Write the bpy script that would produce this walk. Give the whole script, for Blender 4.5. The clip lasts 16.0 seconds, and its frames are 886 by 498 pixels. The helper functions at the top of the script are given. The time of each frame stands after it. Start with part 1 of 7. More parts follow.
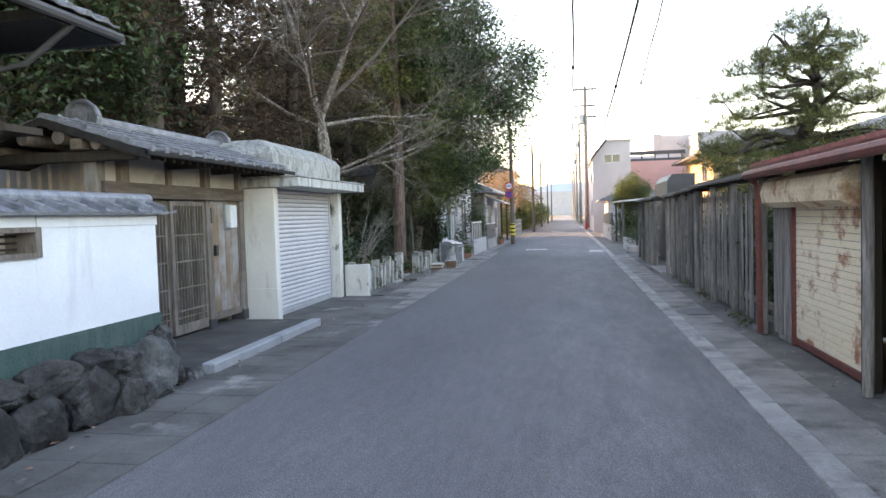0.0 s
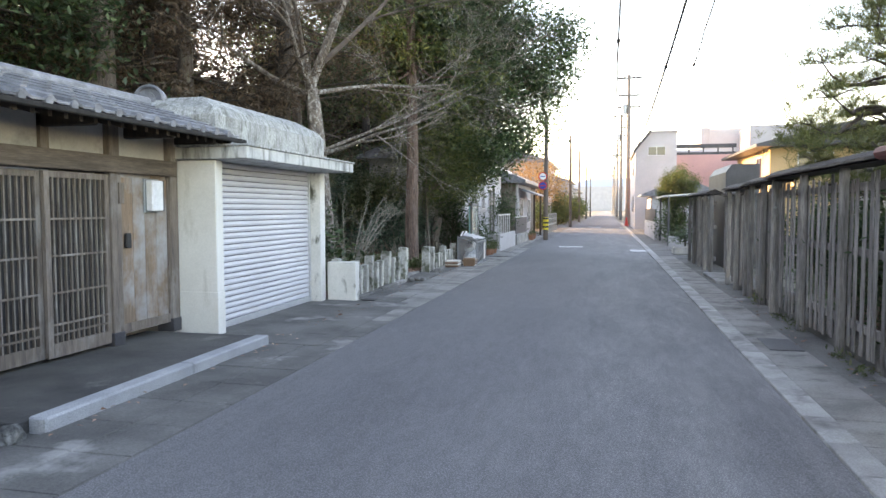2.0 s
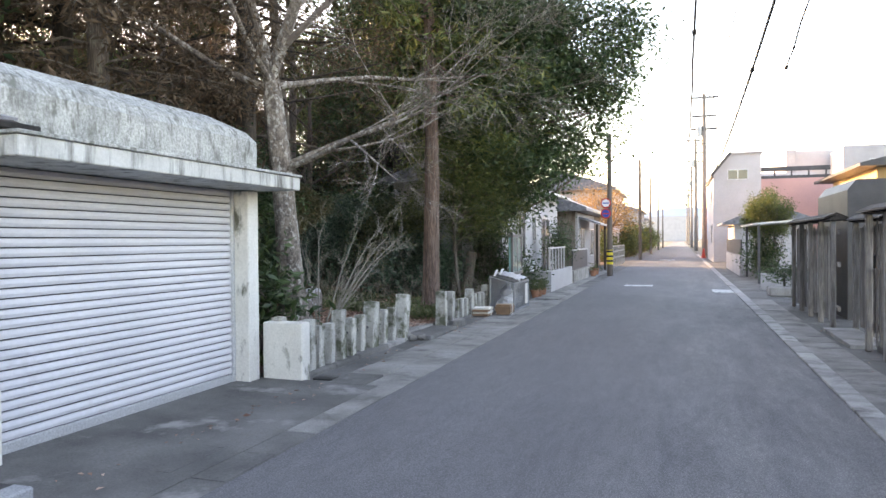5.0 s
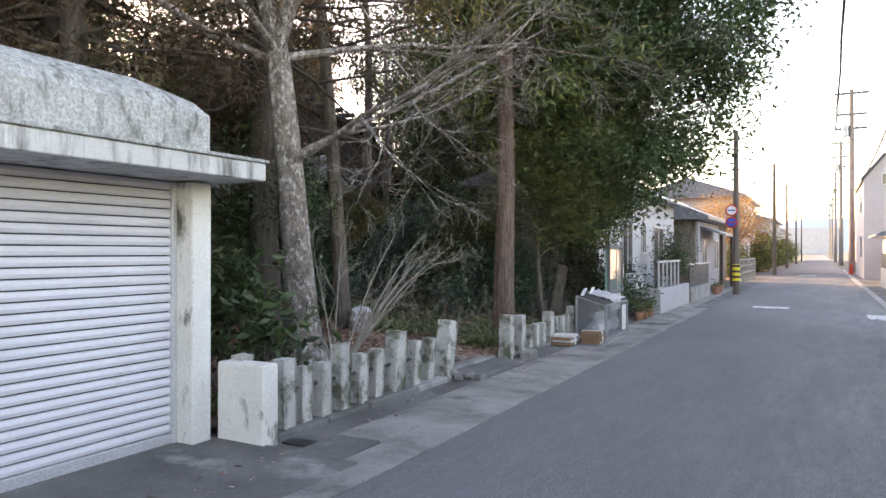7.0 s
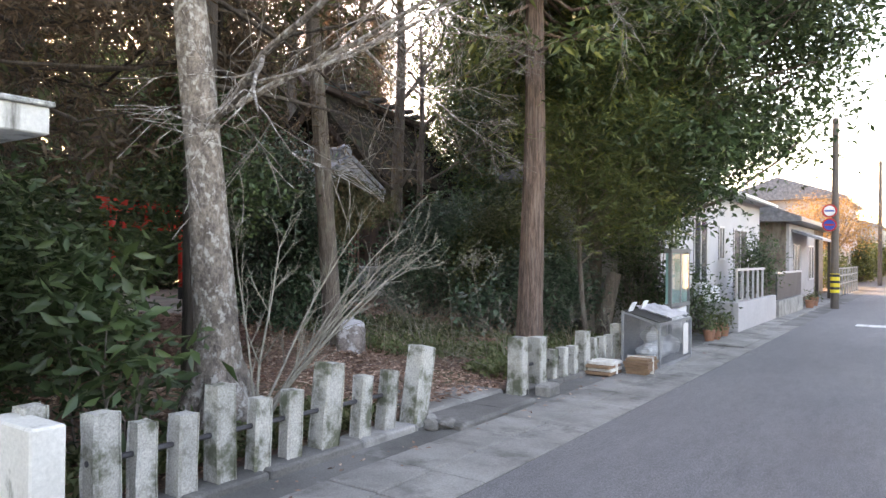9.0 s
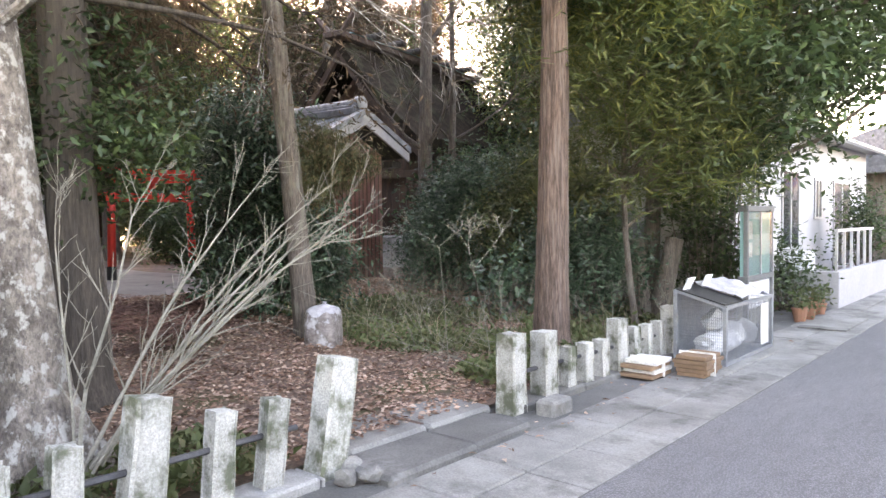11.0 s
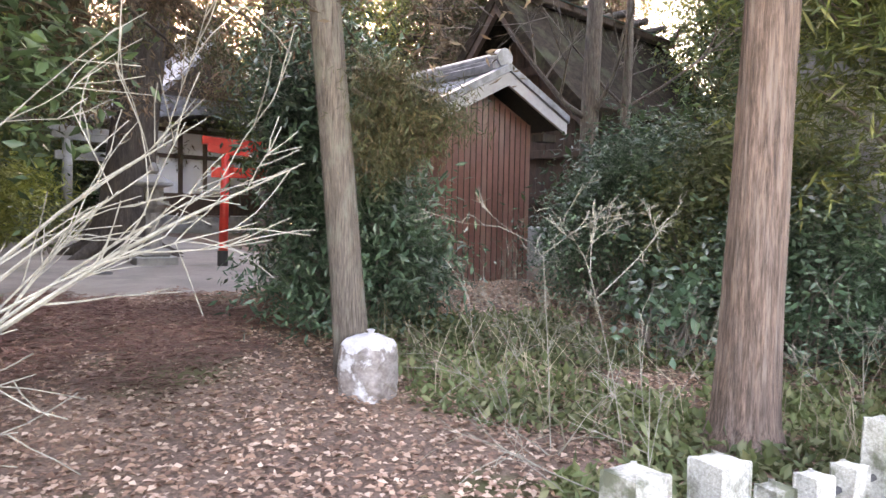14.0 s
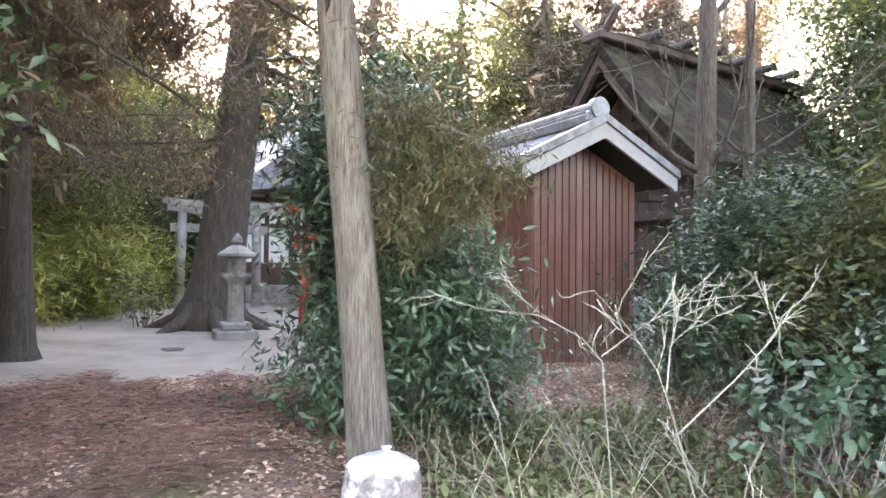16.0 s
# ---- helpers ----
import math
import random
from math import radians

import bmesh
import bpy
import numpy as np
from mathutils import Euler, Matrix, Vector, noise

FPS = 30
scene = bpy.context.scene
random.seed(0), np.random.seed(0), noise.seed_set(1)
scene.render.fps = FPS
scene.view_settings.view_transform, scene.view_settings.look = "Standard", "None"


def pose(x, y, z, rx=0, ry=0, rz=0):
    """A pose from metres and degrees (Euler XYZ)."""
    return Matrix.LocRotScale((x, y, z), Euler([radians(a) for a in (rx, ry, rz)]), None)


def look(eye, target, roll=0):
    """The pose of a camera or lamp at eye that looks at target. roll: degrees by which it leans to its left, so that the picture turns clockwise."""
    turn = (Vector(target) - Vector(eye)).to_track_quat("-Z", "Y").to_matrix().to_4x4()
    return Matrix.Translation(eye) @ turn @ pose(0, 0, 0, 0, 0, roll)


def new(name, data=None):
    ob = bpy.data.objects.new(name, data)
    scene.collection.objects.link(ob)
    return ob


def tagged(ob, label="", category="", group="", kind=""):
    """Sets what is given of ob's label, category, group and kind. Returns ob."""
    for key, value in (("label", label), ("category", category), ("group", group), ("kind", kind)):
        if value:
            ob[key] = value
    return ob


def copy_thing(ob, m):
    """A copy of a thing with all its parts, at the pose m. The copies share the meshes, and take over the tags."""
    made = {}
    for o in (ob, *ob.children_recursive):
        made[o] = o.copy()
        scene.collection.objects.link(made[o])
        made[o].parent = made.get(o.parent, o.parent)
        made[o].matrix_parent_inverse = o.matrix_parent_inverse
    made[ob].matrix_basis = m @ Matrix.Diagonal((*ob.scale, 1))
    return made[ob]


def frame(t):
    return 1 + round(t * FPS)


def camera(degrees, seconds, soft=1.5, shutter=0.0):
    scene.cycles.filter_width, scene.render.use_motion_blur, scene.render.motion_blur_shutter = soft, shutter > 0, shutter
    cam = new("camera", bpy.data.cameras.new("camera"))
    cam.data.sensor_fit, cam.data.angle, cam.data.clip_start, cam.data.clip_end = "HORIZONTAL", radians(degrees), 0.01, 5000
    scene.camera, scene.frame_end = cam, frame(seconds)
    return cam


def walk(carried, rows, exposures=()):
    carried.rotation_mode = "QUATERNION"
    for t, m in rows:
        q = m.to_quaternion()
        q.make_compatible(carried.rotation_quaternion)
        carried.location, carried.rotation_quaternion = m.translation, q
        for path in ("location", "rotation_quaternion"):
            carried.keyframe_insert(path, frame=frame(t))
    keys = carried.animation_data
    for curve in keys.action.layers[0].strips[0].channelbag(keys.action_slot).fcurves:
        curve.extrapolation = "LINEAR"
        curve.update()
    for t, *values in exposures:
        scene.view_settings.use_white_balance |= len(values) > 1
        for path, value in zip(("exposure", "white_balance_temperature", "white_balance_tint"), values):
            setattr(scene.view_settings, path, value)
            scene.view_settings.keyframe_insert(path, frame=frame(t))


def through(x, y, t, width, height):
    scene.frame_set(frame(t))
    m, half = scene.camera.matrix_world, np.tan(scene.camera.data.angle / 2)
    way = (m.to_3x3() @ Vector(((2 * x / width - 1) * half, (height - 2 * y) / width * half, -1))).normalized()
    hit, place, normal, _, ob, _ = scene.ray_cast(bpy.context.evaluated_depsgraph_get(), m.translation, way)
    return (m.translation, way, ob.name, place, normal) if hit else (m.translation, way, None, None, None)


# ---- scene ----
cam = camera(64.2, 16.0)
METRES, EYE, TILT, LEAN, TURN = 19.1, 1.6, 0.7, 1.2, 10.0
ROWS = [
    (0.0, 0.0, 0.0, 0.0, -0.03, -3.37, 0.52),
    (0.5, 0.0046, 0.0382, -0.0014, 1.1, -3.86, 0.53),
    (1.0, 0.0121, 0.0733, -0.0026, 2.16, -4.04, 0.37),
    (1.5, 0.0181, 0.1102, -0.0045, 2.89, -4.53, -0.21),
    (2.0, 0.0264, 0.1465, -0.0043, 3.03, -4.05, -1.06),
    (2.5, 0.0321, 0.1829, -0.0047, 3.52, -3.51, -1.55),
    (3.0, 0.0386, 0.2183, -0.0054, 4.44, -2.78, -1.7),
    (3.5, 0.045, 0.254, -0.0046, 5.73, -1.9, -1.65),
    (6.0, 0.0714, 0.4258, -0.0055, 12.08, -1.33, -0.23),
    (6.5, 0.078, 0.4598, -0.0053, 14.76, -0.97, -0.41),
    (7.0, 0.0811, 0.4934, -0.0062, 18.2, -0.83, -0.93),
    (7.5, 0.0822, 0.5278, -0.007, 24.27, -0.89, -2.02),
    (8.0, 0.0836, 0.5613, -0.0079, 23.09, -0.6, -1.77),
    (10.5, 0.094, 0.7236, -0.0102, 29.98, -1.94, -0.36),
    (11.0, 0.0878, 0.7552, -0.0111, 31.31, -3.38, 0.08),
    (11.5, 0.0799, 0.7834, -0.0111, 32.2, -4.34, 0.23),
    (12.0, 0.0717, 0.8113, -0.0115, 33.96, -4.65, 0.06),
    (12.5, 0.0616, 0.8367, -0.0114, 36.23, -4.93, -0.09),
    (13.0, 0.051, 0.8615, -0.0125, 40.11, -5.06, -0.34),
    (13.5, 0.0369, 0.8838, -0.0145, 43.45, -5.11, -0.83),
    (14.0, 0.0267, 0.9074, -0.0138, 46.95, -4.54, -1.45),
    (14.5, 0.0174, 0.9283, -0.0134, 50.14, -4.01, -1.81),
    (15.0, 0.0081, 0.9453, -0.0129, 52.62, -2.92, -1.73),
    (15.5, 0.0011, 0.9606, -0.0127, 55.58, -0.98, -1.25),
    (16.0, -0.0055, 0.971, -0.0115, 56.9, 0.64, -0.71),
]
walk(cam, [(t, pose(0, 0, EYE, TILT, LEAN, TURN) @ pose(METRES * x, METRES * y, METRES * z, 90 + pitch, roll, yaw)) for t, x, y, z, yaw, pitch, roll in ROWS],
     [(0, 3.15, 8600, 25), (2, 3.4, 8800, 25), (3.5, 3.45, 8900, 26), (7, 3.31, 9100, 30), (10.5, 4.38, 10000, 32), (13.5, 5.05, 10500, 37), (15, 5.3, 9200, 30), (16, 5.55, 9300, 30)])

# ---- world, sun, exposure ----
SUN_AZ, SUN_EL = -67.0, 11.0
world = bpy.data.worlds.new("world")
scene.world = world
world.use_nodes = True
wn = world.node_tree
sky = wn.nodes.new("ShaderNodeTexSky")
sky.sky_type, sky.sun_disc = "NISHITA", False
sky.sun_elevation, sky.sun_rotation = radians(SUN_EL), radians(SUN_AZ % 360)
sky.air_density, sky.dust_density, sky.ozone_density = 1.0, 1.0, 1.6
wn.links.new(sky.outputs[0], wn.nodes["Background"].inputs[0])
wn.nodes["Background"].inputs[1].default_value = 0.15
sun = new("sun", bpy.data.lights.new("sun", "SUN"))
sun.data.energy, sun.data.angle, sun.data.color = 2.0, radians(0.6), (1.0, 0.78, 0.52)
sun_way = Vector((math.sin(radians(SUN_AZ)) * math.cos(radians(SUN_EL)), math.cos(radians(SUN_AZ)) * math.cos(radians(SUN_EL)), math.sin(radians(SUN_EL))))
sun.matrix_world = look(sun_way * 50, (0, 0, 0))


# ---- materials ----
def nodes_of(name):
    m = bpy.data.materials.new(name)
    m.use_nodes = True
    t = m.node_tree
    return m, t, t.nodes["Principled BSDF"]


def node(t, kind, **inputs):
    n = t.nodes.new(kind)
    for k, v in inputs.items():
        n.inputs[k.replace("_", " ")].default_value = v
    return n


def noise_of(t, vec, scale, detail=5.0, stretch=(1, 1, 1), rough=0.6):
    mp = t.nodes.new("ShaderNodeMapping")
    mp.inputs["Scale"].default_value = stretch
    t.links.new(vec, mp.inputs["Vector"])
    n = node(t, "ShaderNodeTexNoise", Scale=scale, Detail=detail, Roughness=rough)
    t.links.new(mp.outputs[0], n.inputs["Vector"])
    return n.outputs["Fac"]


def ramp(t, fac, a, b, lo=0.35, hi=0.65):
    r = t.nodes.new("ShaderNodeValToRGB")
    r.color_ramp.elements[0].position, r.color_ramp.elements[1].position = lo, hi
    r.color_ramp.elements[0].color, r.color_ramp.elements[1].color = (*a, 1), (*b, 1)
    t.links.new(fac, r.inputs[0])
    return r.outputs[0]


def mix(t, fac, a, b, mode="MIX"):
    n = t.nodes.new("ShaderNodeMix")
    n.data_type, n.blend_type = "RGBA", mode
    for v, i in ((fac, 0), (a, 6), (b, 7)):
        if isinstance(v, (int, float)):
            n.inputs[i].default_value = v
        elif isinstance(v, tuple):
            n.inputs[i].default_value = (*v, 1)
        else:
            t.links.new(v, n.inputs[i])
    return n.outputs[2]


def surface(name, c1, c2, scale=2.0, stretch=(1, 1, 1), rough=0.8, metal=0.0, bump=0.3, fine=60.0, fine_amt=0.25,
            stain=None, stain_scale=1.0, stain_lo=0.5, stain_hi=0.7, stain_stretch=(1, 1, 1), rand=0.0, island=0.0, spec=0.4, world=False, depth=0.01):
    """A worn surface: two colours in large blotches, fine grain, stains with their own shape, relief."""
    m, t, p = nodes_of(name)
    vec = t.nodes.new("ShaderNodeNewGeometry").outputs["Position"] if world else t.nodes.new("ShaderNodeTexCoord").outputs["Object"]
    if rand and not world:
        info = t.nodes.new("ShaderNodeObjectInfo")
        add = t.nodes.new("ShaderNodeVectorMath")
        add.operation = "MULTIPLY_ADD"
        add.inputs[1].default_value = (1, 1, 1)
        comb = t.nodes.new("ShaderNodeCombineXYZ")
        mul = node(t, "ShaderNodeMath")
        mul.operation = "MULTIPLY"
        mul.inputs[1].default_value = 37.0
        t.links.new(info.outputs["Random"], mul.inputs[0])
        for i in range(3):
            t.links.new(mul.outputs[0], comb.inputs[i])
        t.links.new(vec, add.inputs[0])
        t.links.new(comb.outputs[0], add.inputs[2])
        vec = add.outputs[0]
    col = ramp(t, noise_of(t, vec, scale, 6, stretch), c1, c2)
    grain = noise_of(t, vec, fine, 4, stretch, 0.7)
    dark = ramp(t, grain, (1 - fine_amt,) * 3, (1 + fine_amt,) * 3, 0.3, 0.7)
    col = mix(t, 1.0, col, dark, "MULTIPLY")
    if stain:
        f = ramp(t, noise_of(t, vec, stain_scale, 7, stain_stretch, 0.65), (0, 0, 0), (1, 1, 1), stain_lo, stain_hi)
        col = mix(t, f, col, stain)
    for amount, kind in ((rand, "ShaderNodeObjectInfo"), (island, "ShaderNodeNewGeometry")):
        if amount:
            src = t.nodes.new(kind).outputs["Random" if kind == "ShaderNodeObjectInfo" else "Random Per Island"]
            col = mix(t, 1.0, col, ramp(t, src, (1 - amount,) * 3, (1 + amount,) * 3, 0, 1), "MULTIPLY")
    t.links.new(col, p.inputs["Base Color"])
    p.inputs["Roughness"].default_value, p.inputs["Metallic"].default_value = rough, metal
    p.inputs["Specular IOR Level"].default_value = spec
    if bump:
        b = node(t, "ShaderNodeBump", Strength=bump, Distance=depth)
        t.links.new(grain, b.inputs["Height"])
        t.links.new(b.outputs[0], p.inputs["Normal"])
    return m


def leaf_material(name, c1, c2, c3, rough=0.5, through=0.35):
    m, t, p = nodes_of(name)
    rnd = t.nodes.new("ShaderNodeNewGeometry").outputs["Random Per Island"]
    r = t.nodes.new("ShaderNodeValToRGB")
    e = r.color_ramp.elements
    e[0].color, e[1].color = (*c1, 1), (*c3, 1)
    e.new(0.55).color = (*c2, 1)
    t.links.new(rnd, r.inputs[0])
    vec = t.nodes.new("ShaderNodeTexCoord").outputs["Object"]
    col = mix(t, 1.0, r.outputs[0], ramp(t, noise_of(t, vec, 0.6, 3), (0.65,) * 3, (1.35,) * 3), "MULTIPLY")
    t.links.new(col, p.inputs["Base Color"])
    p.inputs["Roughness"].default_value = rough
    tr = t.nodes.new("ShaderNodeBsdfTranslucent")
    t.links.new(col, tr.inputs[0])
    sh = t.nodes.new("ShaderNodeMixShader")
    sh.inputs[0].default_value = through
    t.links.new(p.outputs[0], sh.inputs[1])
    t.links.new(tr.outputs[0], sh.inputs[2])
    t.links.new(sh.outputs[0], t.nodes["Material Output"].inputs[0])
    return m


def glass_material(name, tint=(0.8, 0.9, 0.88), rough=0.03):
    m, t, p = nodes_of(name)
    p.inputs["Base Color"].default_value = (*tint, 1)
    p.inputs["Transmission Weight"].default_value = 1.0
    p.inputs["Roughness"].default_value, p.inputs["IOR"].default_value = rough, 1.45
    return m


def asphalt_material():
    """Old asphalt: dark binder, pale stones in it, long worn tracks where wheels run, patches of dust."""
    m, t, p = nodes_of("asphalt")
    vec = t.nodes.new("ShaderNodeTexCoord").outputs["Object"]
    col = ramp(t, noise_of(t, vec, 0.5, 6, (1.2, 0.35, 1)), (0.128, 0.126, 0.13), (0.172, 0.169, 0.17))
    sep = t.nodes.new("ShaderNodeSeparateXYZ")
    t.links.new(vec, sep.inputs[0])
    side = t.nodes.new("ShaderNodeMapRange")
    for k, v in (("From Min", -1.2), ("From Max", 0.5), ("To Min", 0.0), ("To Max", 1.0)):
        side.inputs[k].default_value = v
    t.links.new(sep.outputs[0], side.inputs["Value"])
    worn = ramp(t, noise_of(t, vec, 1.5, 8, (1.5, 0.3, 1), 0.72), (0.0,) * 3, (1.0,) * 3, 0.38, 0.82)
    worn = mix(t, 1.0, worn, side.outputs[0], "MULTIPLY")
    col = mix(t, worn, col, (0.27, 0.263, 0.255))
    streak = ramp(t, noise_of(t, vec, 5.0, 6, (2.2, 0.5, 1), 0.75), (0.86,) * 3, (1.16,) * 3, 0.3, 0.7)
    col = mix(t, 1.0, col, streak, "MULTIPLY")
    vor = node(t, "ShaderNodeTexVoronoi", Scale=95.0)
    t.links.new(vec, vor.inputs["Vector"])
    stone = ramp(t, vor.outputs["Distance"], (1.45,) * 3, (0.72,) * 3, 0.12, 0.6)
    col = mix(t, 1.0, col, stone, "MULTIPLY")
    pale = ramp(t, noise_of(t, vec, 130.0, 2), (1.0,) * 3, (2.0,) * 3, 0.66, 0.72)
    col = mix(t, 1.0, col, pale, "MULTIPLY")
    t.links.new(col, p.inputs["Base Color"])
    p.inputs["Roughness"].default_value = 0.85
    b = node(t, "ShaderNodeBump", Strength=0.7, Distance=0.008)
    b.invert = True
    t.links.new(vor.outputs["Distance"], b.inputs["Height"])
    t.links.new(b.outputs[0], p.inputs["Normal"])
    return m


ASPHALT = asphalt_material()
CONCRETE = surface("concrete", (0.17, 0.163, 0.153), (0.29, 0.28, 0.262), 1.5, rough=0.9, bump=0.5, fine=70, fine_amt=0.25, stain=(0.08, 0.076, 0.07), stain_scale=1.7, stain_lo=0.52, stain_hi=0.7, world=True)
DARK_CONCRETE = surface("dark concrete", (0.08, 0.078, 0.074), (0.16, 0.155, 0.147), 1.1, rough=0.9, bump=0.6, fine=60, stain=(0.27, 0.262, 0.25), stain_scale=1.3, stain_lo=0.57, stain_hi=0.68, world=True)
GATE_CONCRETE = surface("very dark concrete", (0.05, 0.049, 0.048), (0.1, 0.097, 0.092), 1.5, rough=0.85, bump=0.5, fine=60, fine_amt=0.3, stain=(0.17, 0.165, 0.155), stain_scale=1.3, stain_lo=0.6, stain_hi=0.72)
KERB = surface("kerb", (0.27, 0.264, 0.252), (0.39, 0.38, 0.365), 2.0, rough=0.9, bump=0.5, fine=80, stain=(0.12, 0.115, 0.11), stain_scale=2.5, rand=0.12)
WHITE_PAINT = surface("worn white paint", (0.62, 0.62, 0.6), (0.4, 0.4, 0.39), 6, rough=0.8, bump=0.3, fine=90, stain=(0.08, 0.08, 0.08), stain_scale=8, stain_lo=0.55, stain_hi=0.65)
PLASTER = surface("white plaster", (0.78, 0.79, 0.8), (0.7, 0.71, 0.73), 1.2, rough=0.85, bump=0.15, fine=40, fine_amt=0.05, stain=(0.5, 0.5, 0.5), stain_scale=1.0, stain_lo=0.6, stain_hi=0.85, stain_stretch=(2.5, 2.5, 0.4))
CREAM = surface("cream paint", (0.7, 0.68, 0.63), (0.62, 0.6, 0.55), 1.5, rough=0.75, bump=0.15, fine=50, fine_amt=0.07, stain=(0.36, 0.33, 0.26), stain_scale=1.4, stain_lo=0.58, stain_hi=0.8, stain_stretch=(2, 2, 0.5))
MOSSY = surface("mould-stained cream paint", (0.66, 0.645, 0.605), (0.56, 0.545, 0.5), 2.0, rough=0.85, bump=0.3, fine=40, fine_amt=0.12, stain=(0.1, 0.1, 0.075), stain_scale=2.6, stain_lo=0.56, stain_hi=0.66, stain_stretch=(1.5, 1.5, 0.7))
STAINED_WHITE = surface("streaked white concrete", (0.55, 0.56, 0.55), (0.42, 0.43, 0.42), 2.0, rough=0.9, bump=0.4, fine=45, fine_amt=0.1, stain=(0.13, 0.13, 0.12), stain_scale=2.4, stain_lo=0.5, stain_hi=0.68, stain_stretch=(3, 3, 0.5))
WEATHERED_CONCRETE = surface("lichened concrete", (0.4, 0.41, 0.4), (0.25, 0.26, 0.255), 2.5, rough=0.95, bump=0.8, fine=38, fine_amt=0.45, stain=(0.14, 0.145, 0.13), stain_scale=6, stain_lo=0.5, stain_hi=0.66, stain_stretch=(2.2, 2.2, 0.7))
GREEN_BAND = surface("dark green plaster", (0.03, 0.075, 0.068), (0.05, 0.1, 0.09), 2, rough=0.7, bump=0.2, fine=40, stain=(0.1, 0.13, 0.12), stain_scale=2, stain_stretch=(2, 2, 0.5))
ROCK = surface("garden rock", (0.024, 0.022, 0.021), (0.075, 0.07, 0.066), 5, rough=0.85, bump=0.9, fine=28, fine_amt=0.4, stain=(0.15, 0.15, 0.145), stain_scale=3.5, stain_lo=0.58, stain_hi=0.75, rand=0.3)
ROCK_PALE = surface("pale grey boulder", (0.06, 0.062, 0.06), (0.14, 0.142, 0.138), 4, rough=0.9, bump=0.9, fine=30, fine_amt=0.35, stain=(0.27, 0.27, 0.26), stain_scale=5, stain_lo=0.55, stain_hi=0.7)
POST_STONE = surface("granite post", (0.48, 0.47, 0.435), (0.31, 0.305, 0.275), 5, rough=0.95, bump=0.9, fine=75, fine_amt=0.35, stain=(0.12, 0.13, 0.09), stain_scale=5, stain_lo=0.51, stain_hi=0.63, rand=0.12)
SHUTTER = surface("shutter enamel", (0.59, 0.585, 0.61), (0.53, 0.525, 0.55), 1.0, rough=0.45, bump=0.05, fine=30, fine_amt=0.05, stain=(0.4, 0.37, 0.36), stain_scale=1.5, stain_lo=0.6, stain_hi=0.85, world=True)
RUST_SHUTTER = surface("rusty cream shutter", (0.86, 0.76, 0.58), (0.8, 0.68, 0.5), 1.0, rough=0.6, bump=0.2, fine=40, fine_amt=0.1, stain=(0.4, 0.16, 0.08), stain_scale=2.3, stain_lo=0.53, stain_hi=0.63, stain_stretch=(1, 1, 1.3), world=True)
RUST_BOX = surface("rusty shutter box", (0.8, 0.66, 0.48), (0.7, 0.53, 0.36), 1.5, rough=0.7, bump=0.4, fine=30, stain=(0.33, 0.11, 0.04), stain_scale=2.6, stain_lo=0.5, stain_hi=0.66)
OLD_WOOD = surface("weathered gate wood", (0.2, 0.16, 0.13), (0.115, 0.092, 0.077), 3, (6, 6, 0.5), rough=0.85, bump=0.5, fine=14, fine_amt=0.3, stain=(0.3, 0.28, 0.26), stain_scale=2, stain_lo=0.5, stain_hi=0.75, stain_stretch=(1, 1, 0.6), rand=0.15)
BEAM_WOOD = surface("weathered beam", (0.17, 0.13, 0.1), (0.09, 0.07, 0.055), 3, (6, 0.5, 6), rough=0.85, bump=0.5, fine=14, fine_amt=0.3, rand=0.15)
PANEL_WOOD = surface("faded door boards", (0.26, 0.17, 0.11), (0.17, 0.12, 0.085), 2.5, (5, 5, 0.4), rough=0.8, bump=0.4, fine=14, fine_amt=0.25, stain=(0.33, 0.32, 0.31), stain_scale=1.6, stain_lo=0.45, stain_hi=0.65, rand=0.1)
FENCE_WOOD = surface("grey fence board", (0.27, 0.25, 0.235), (0.14, 0.128, 0.12), 3, (6, 6, 0.5), rough=0.9, bump=0.6, fine=14, fine_amt=0.35, stain=(0.4, 0.375, 0.35), stain_scale=2.5, stain_lo=0.55, stain_hi=0.75, stain_stretch=(3, 3, 0.4), rand=0.3)
DARK_WOOD = surface("dark timber", (0.05, 0.038, 0.03), (0.028, 0.022, 0.018), 4, (5, 5, 1), rough=0.8, bump=0.4, fine=16, rand=0.2)
SHED_METAL = surface("brown ribbed steel", (0.19, 0.085, 0.07), (0.14, 0.06, 0.05), 1.5, rough=0.42, bump=0.08, fine=20, fine_amt=0.12, stain=(0.24, 0.14, 0.115), stain_scale=1.0, stain_stretch=(2, 2, 0.4), rand=0.08)
TILE = surface("silver-grey roof tile", (0.11, 0.115, 0.13), (0.23, 0.24, 0.265), 6, rough=0.38, bump=0.2, fine=50, fine_amt=0.15, stain=(0.1, 0.105, 0.11), stain_scale=5, island=0.22, rand=0.2)
BARK_ROOF = surface("cypress-bark thatch", (0.018, 0.013, 0.009), (0.038, 0.027, 0.02), 4, rough=0.95, bump=0.9, fine=22, fine_amt=0.4, stain=(0.045, 0.05, 0.028), stain_scale=2, spec=0.08)
SHRINE_WOOD = surface("old shrine timber", (0.105, 0.066, 0.05), (0.062, 0.041, 0.033), 3, (4, 4, 1), rough=0.8, bump=0.4, fine=16, rand=0.2)
RED_PAINT = surface("vermilion paint", (0.62, 0.035, 0.02), (0.5, 0.03, 0.02), 3, rough=0.45, bump=0.1, fine=30, fine_amt=0.12)
RED_STEEL = surface("red-brown drain pipe", (0.22, 0.06, 0.05), (0.14, 0.045, 0.04), 4, rough=0.55, bump=0.15, fine=30, rand=0.1)
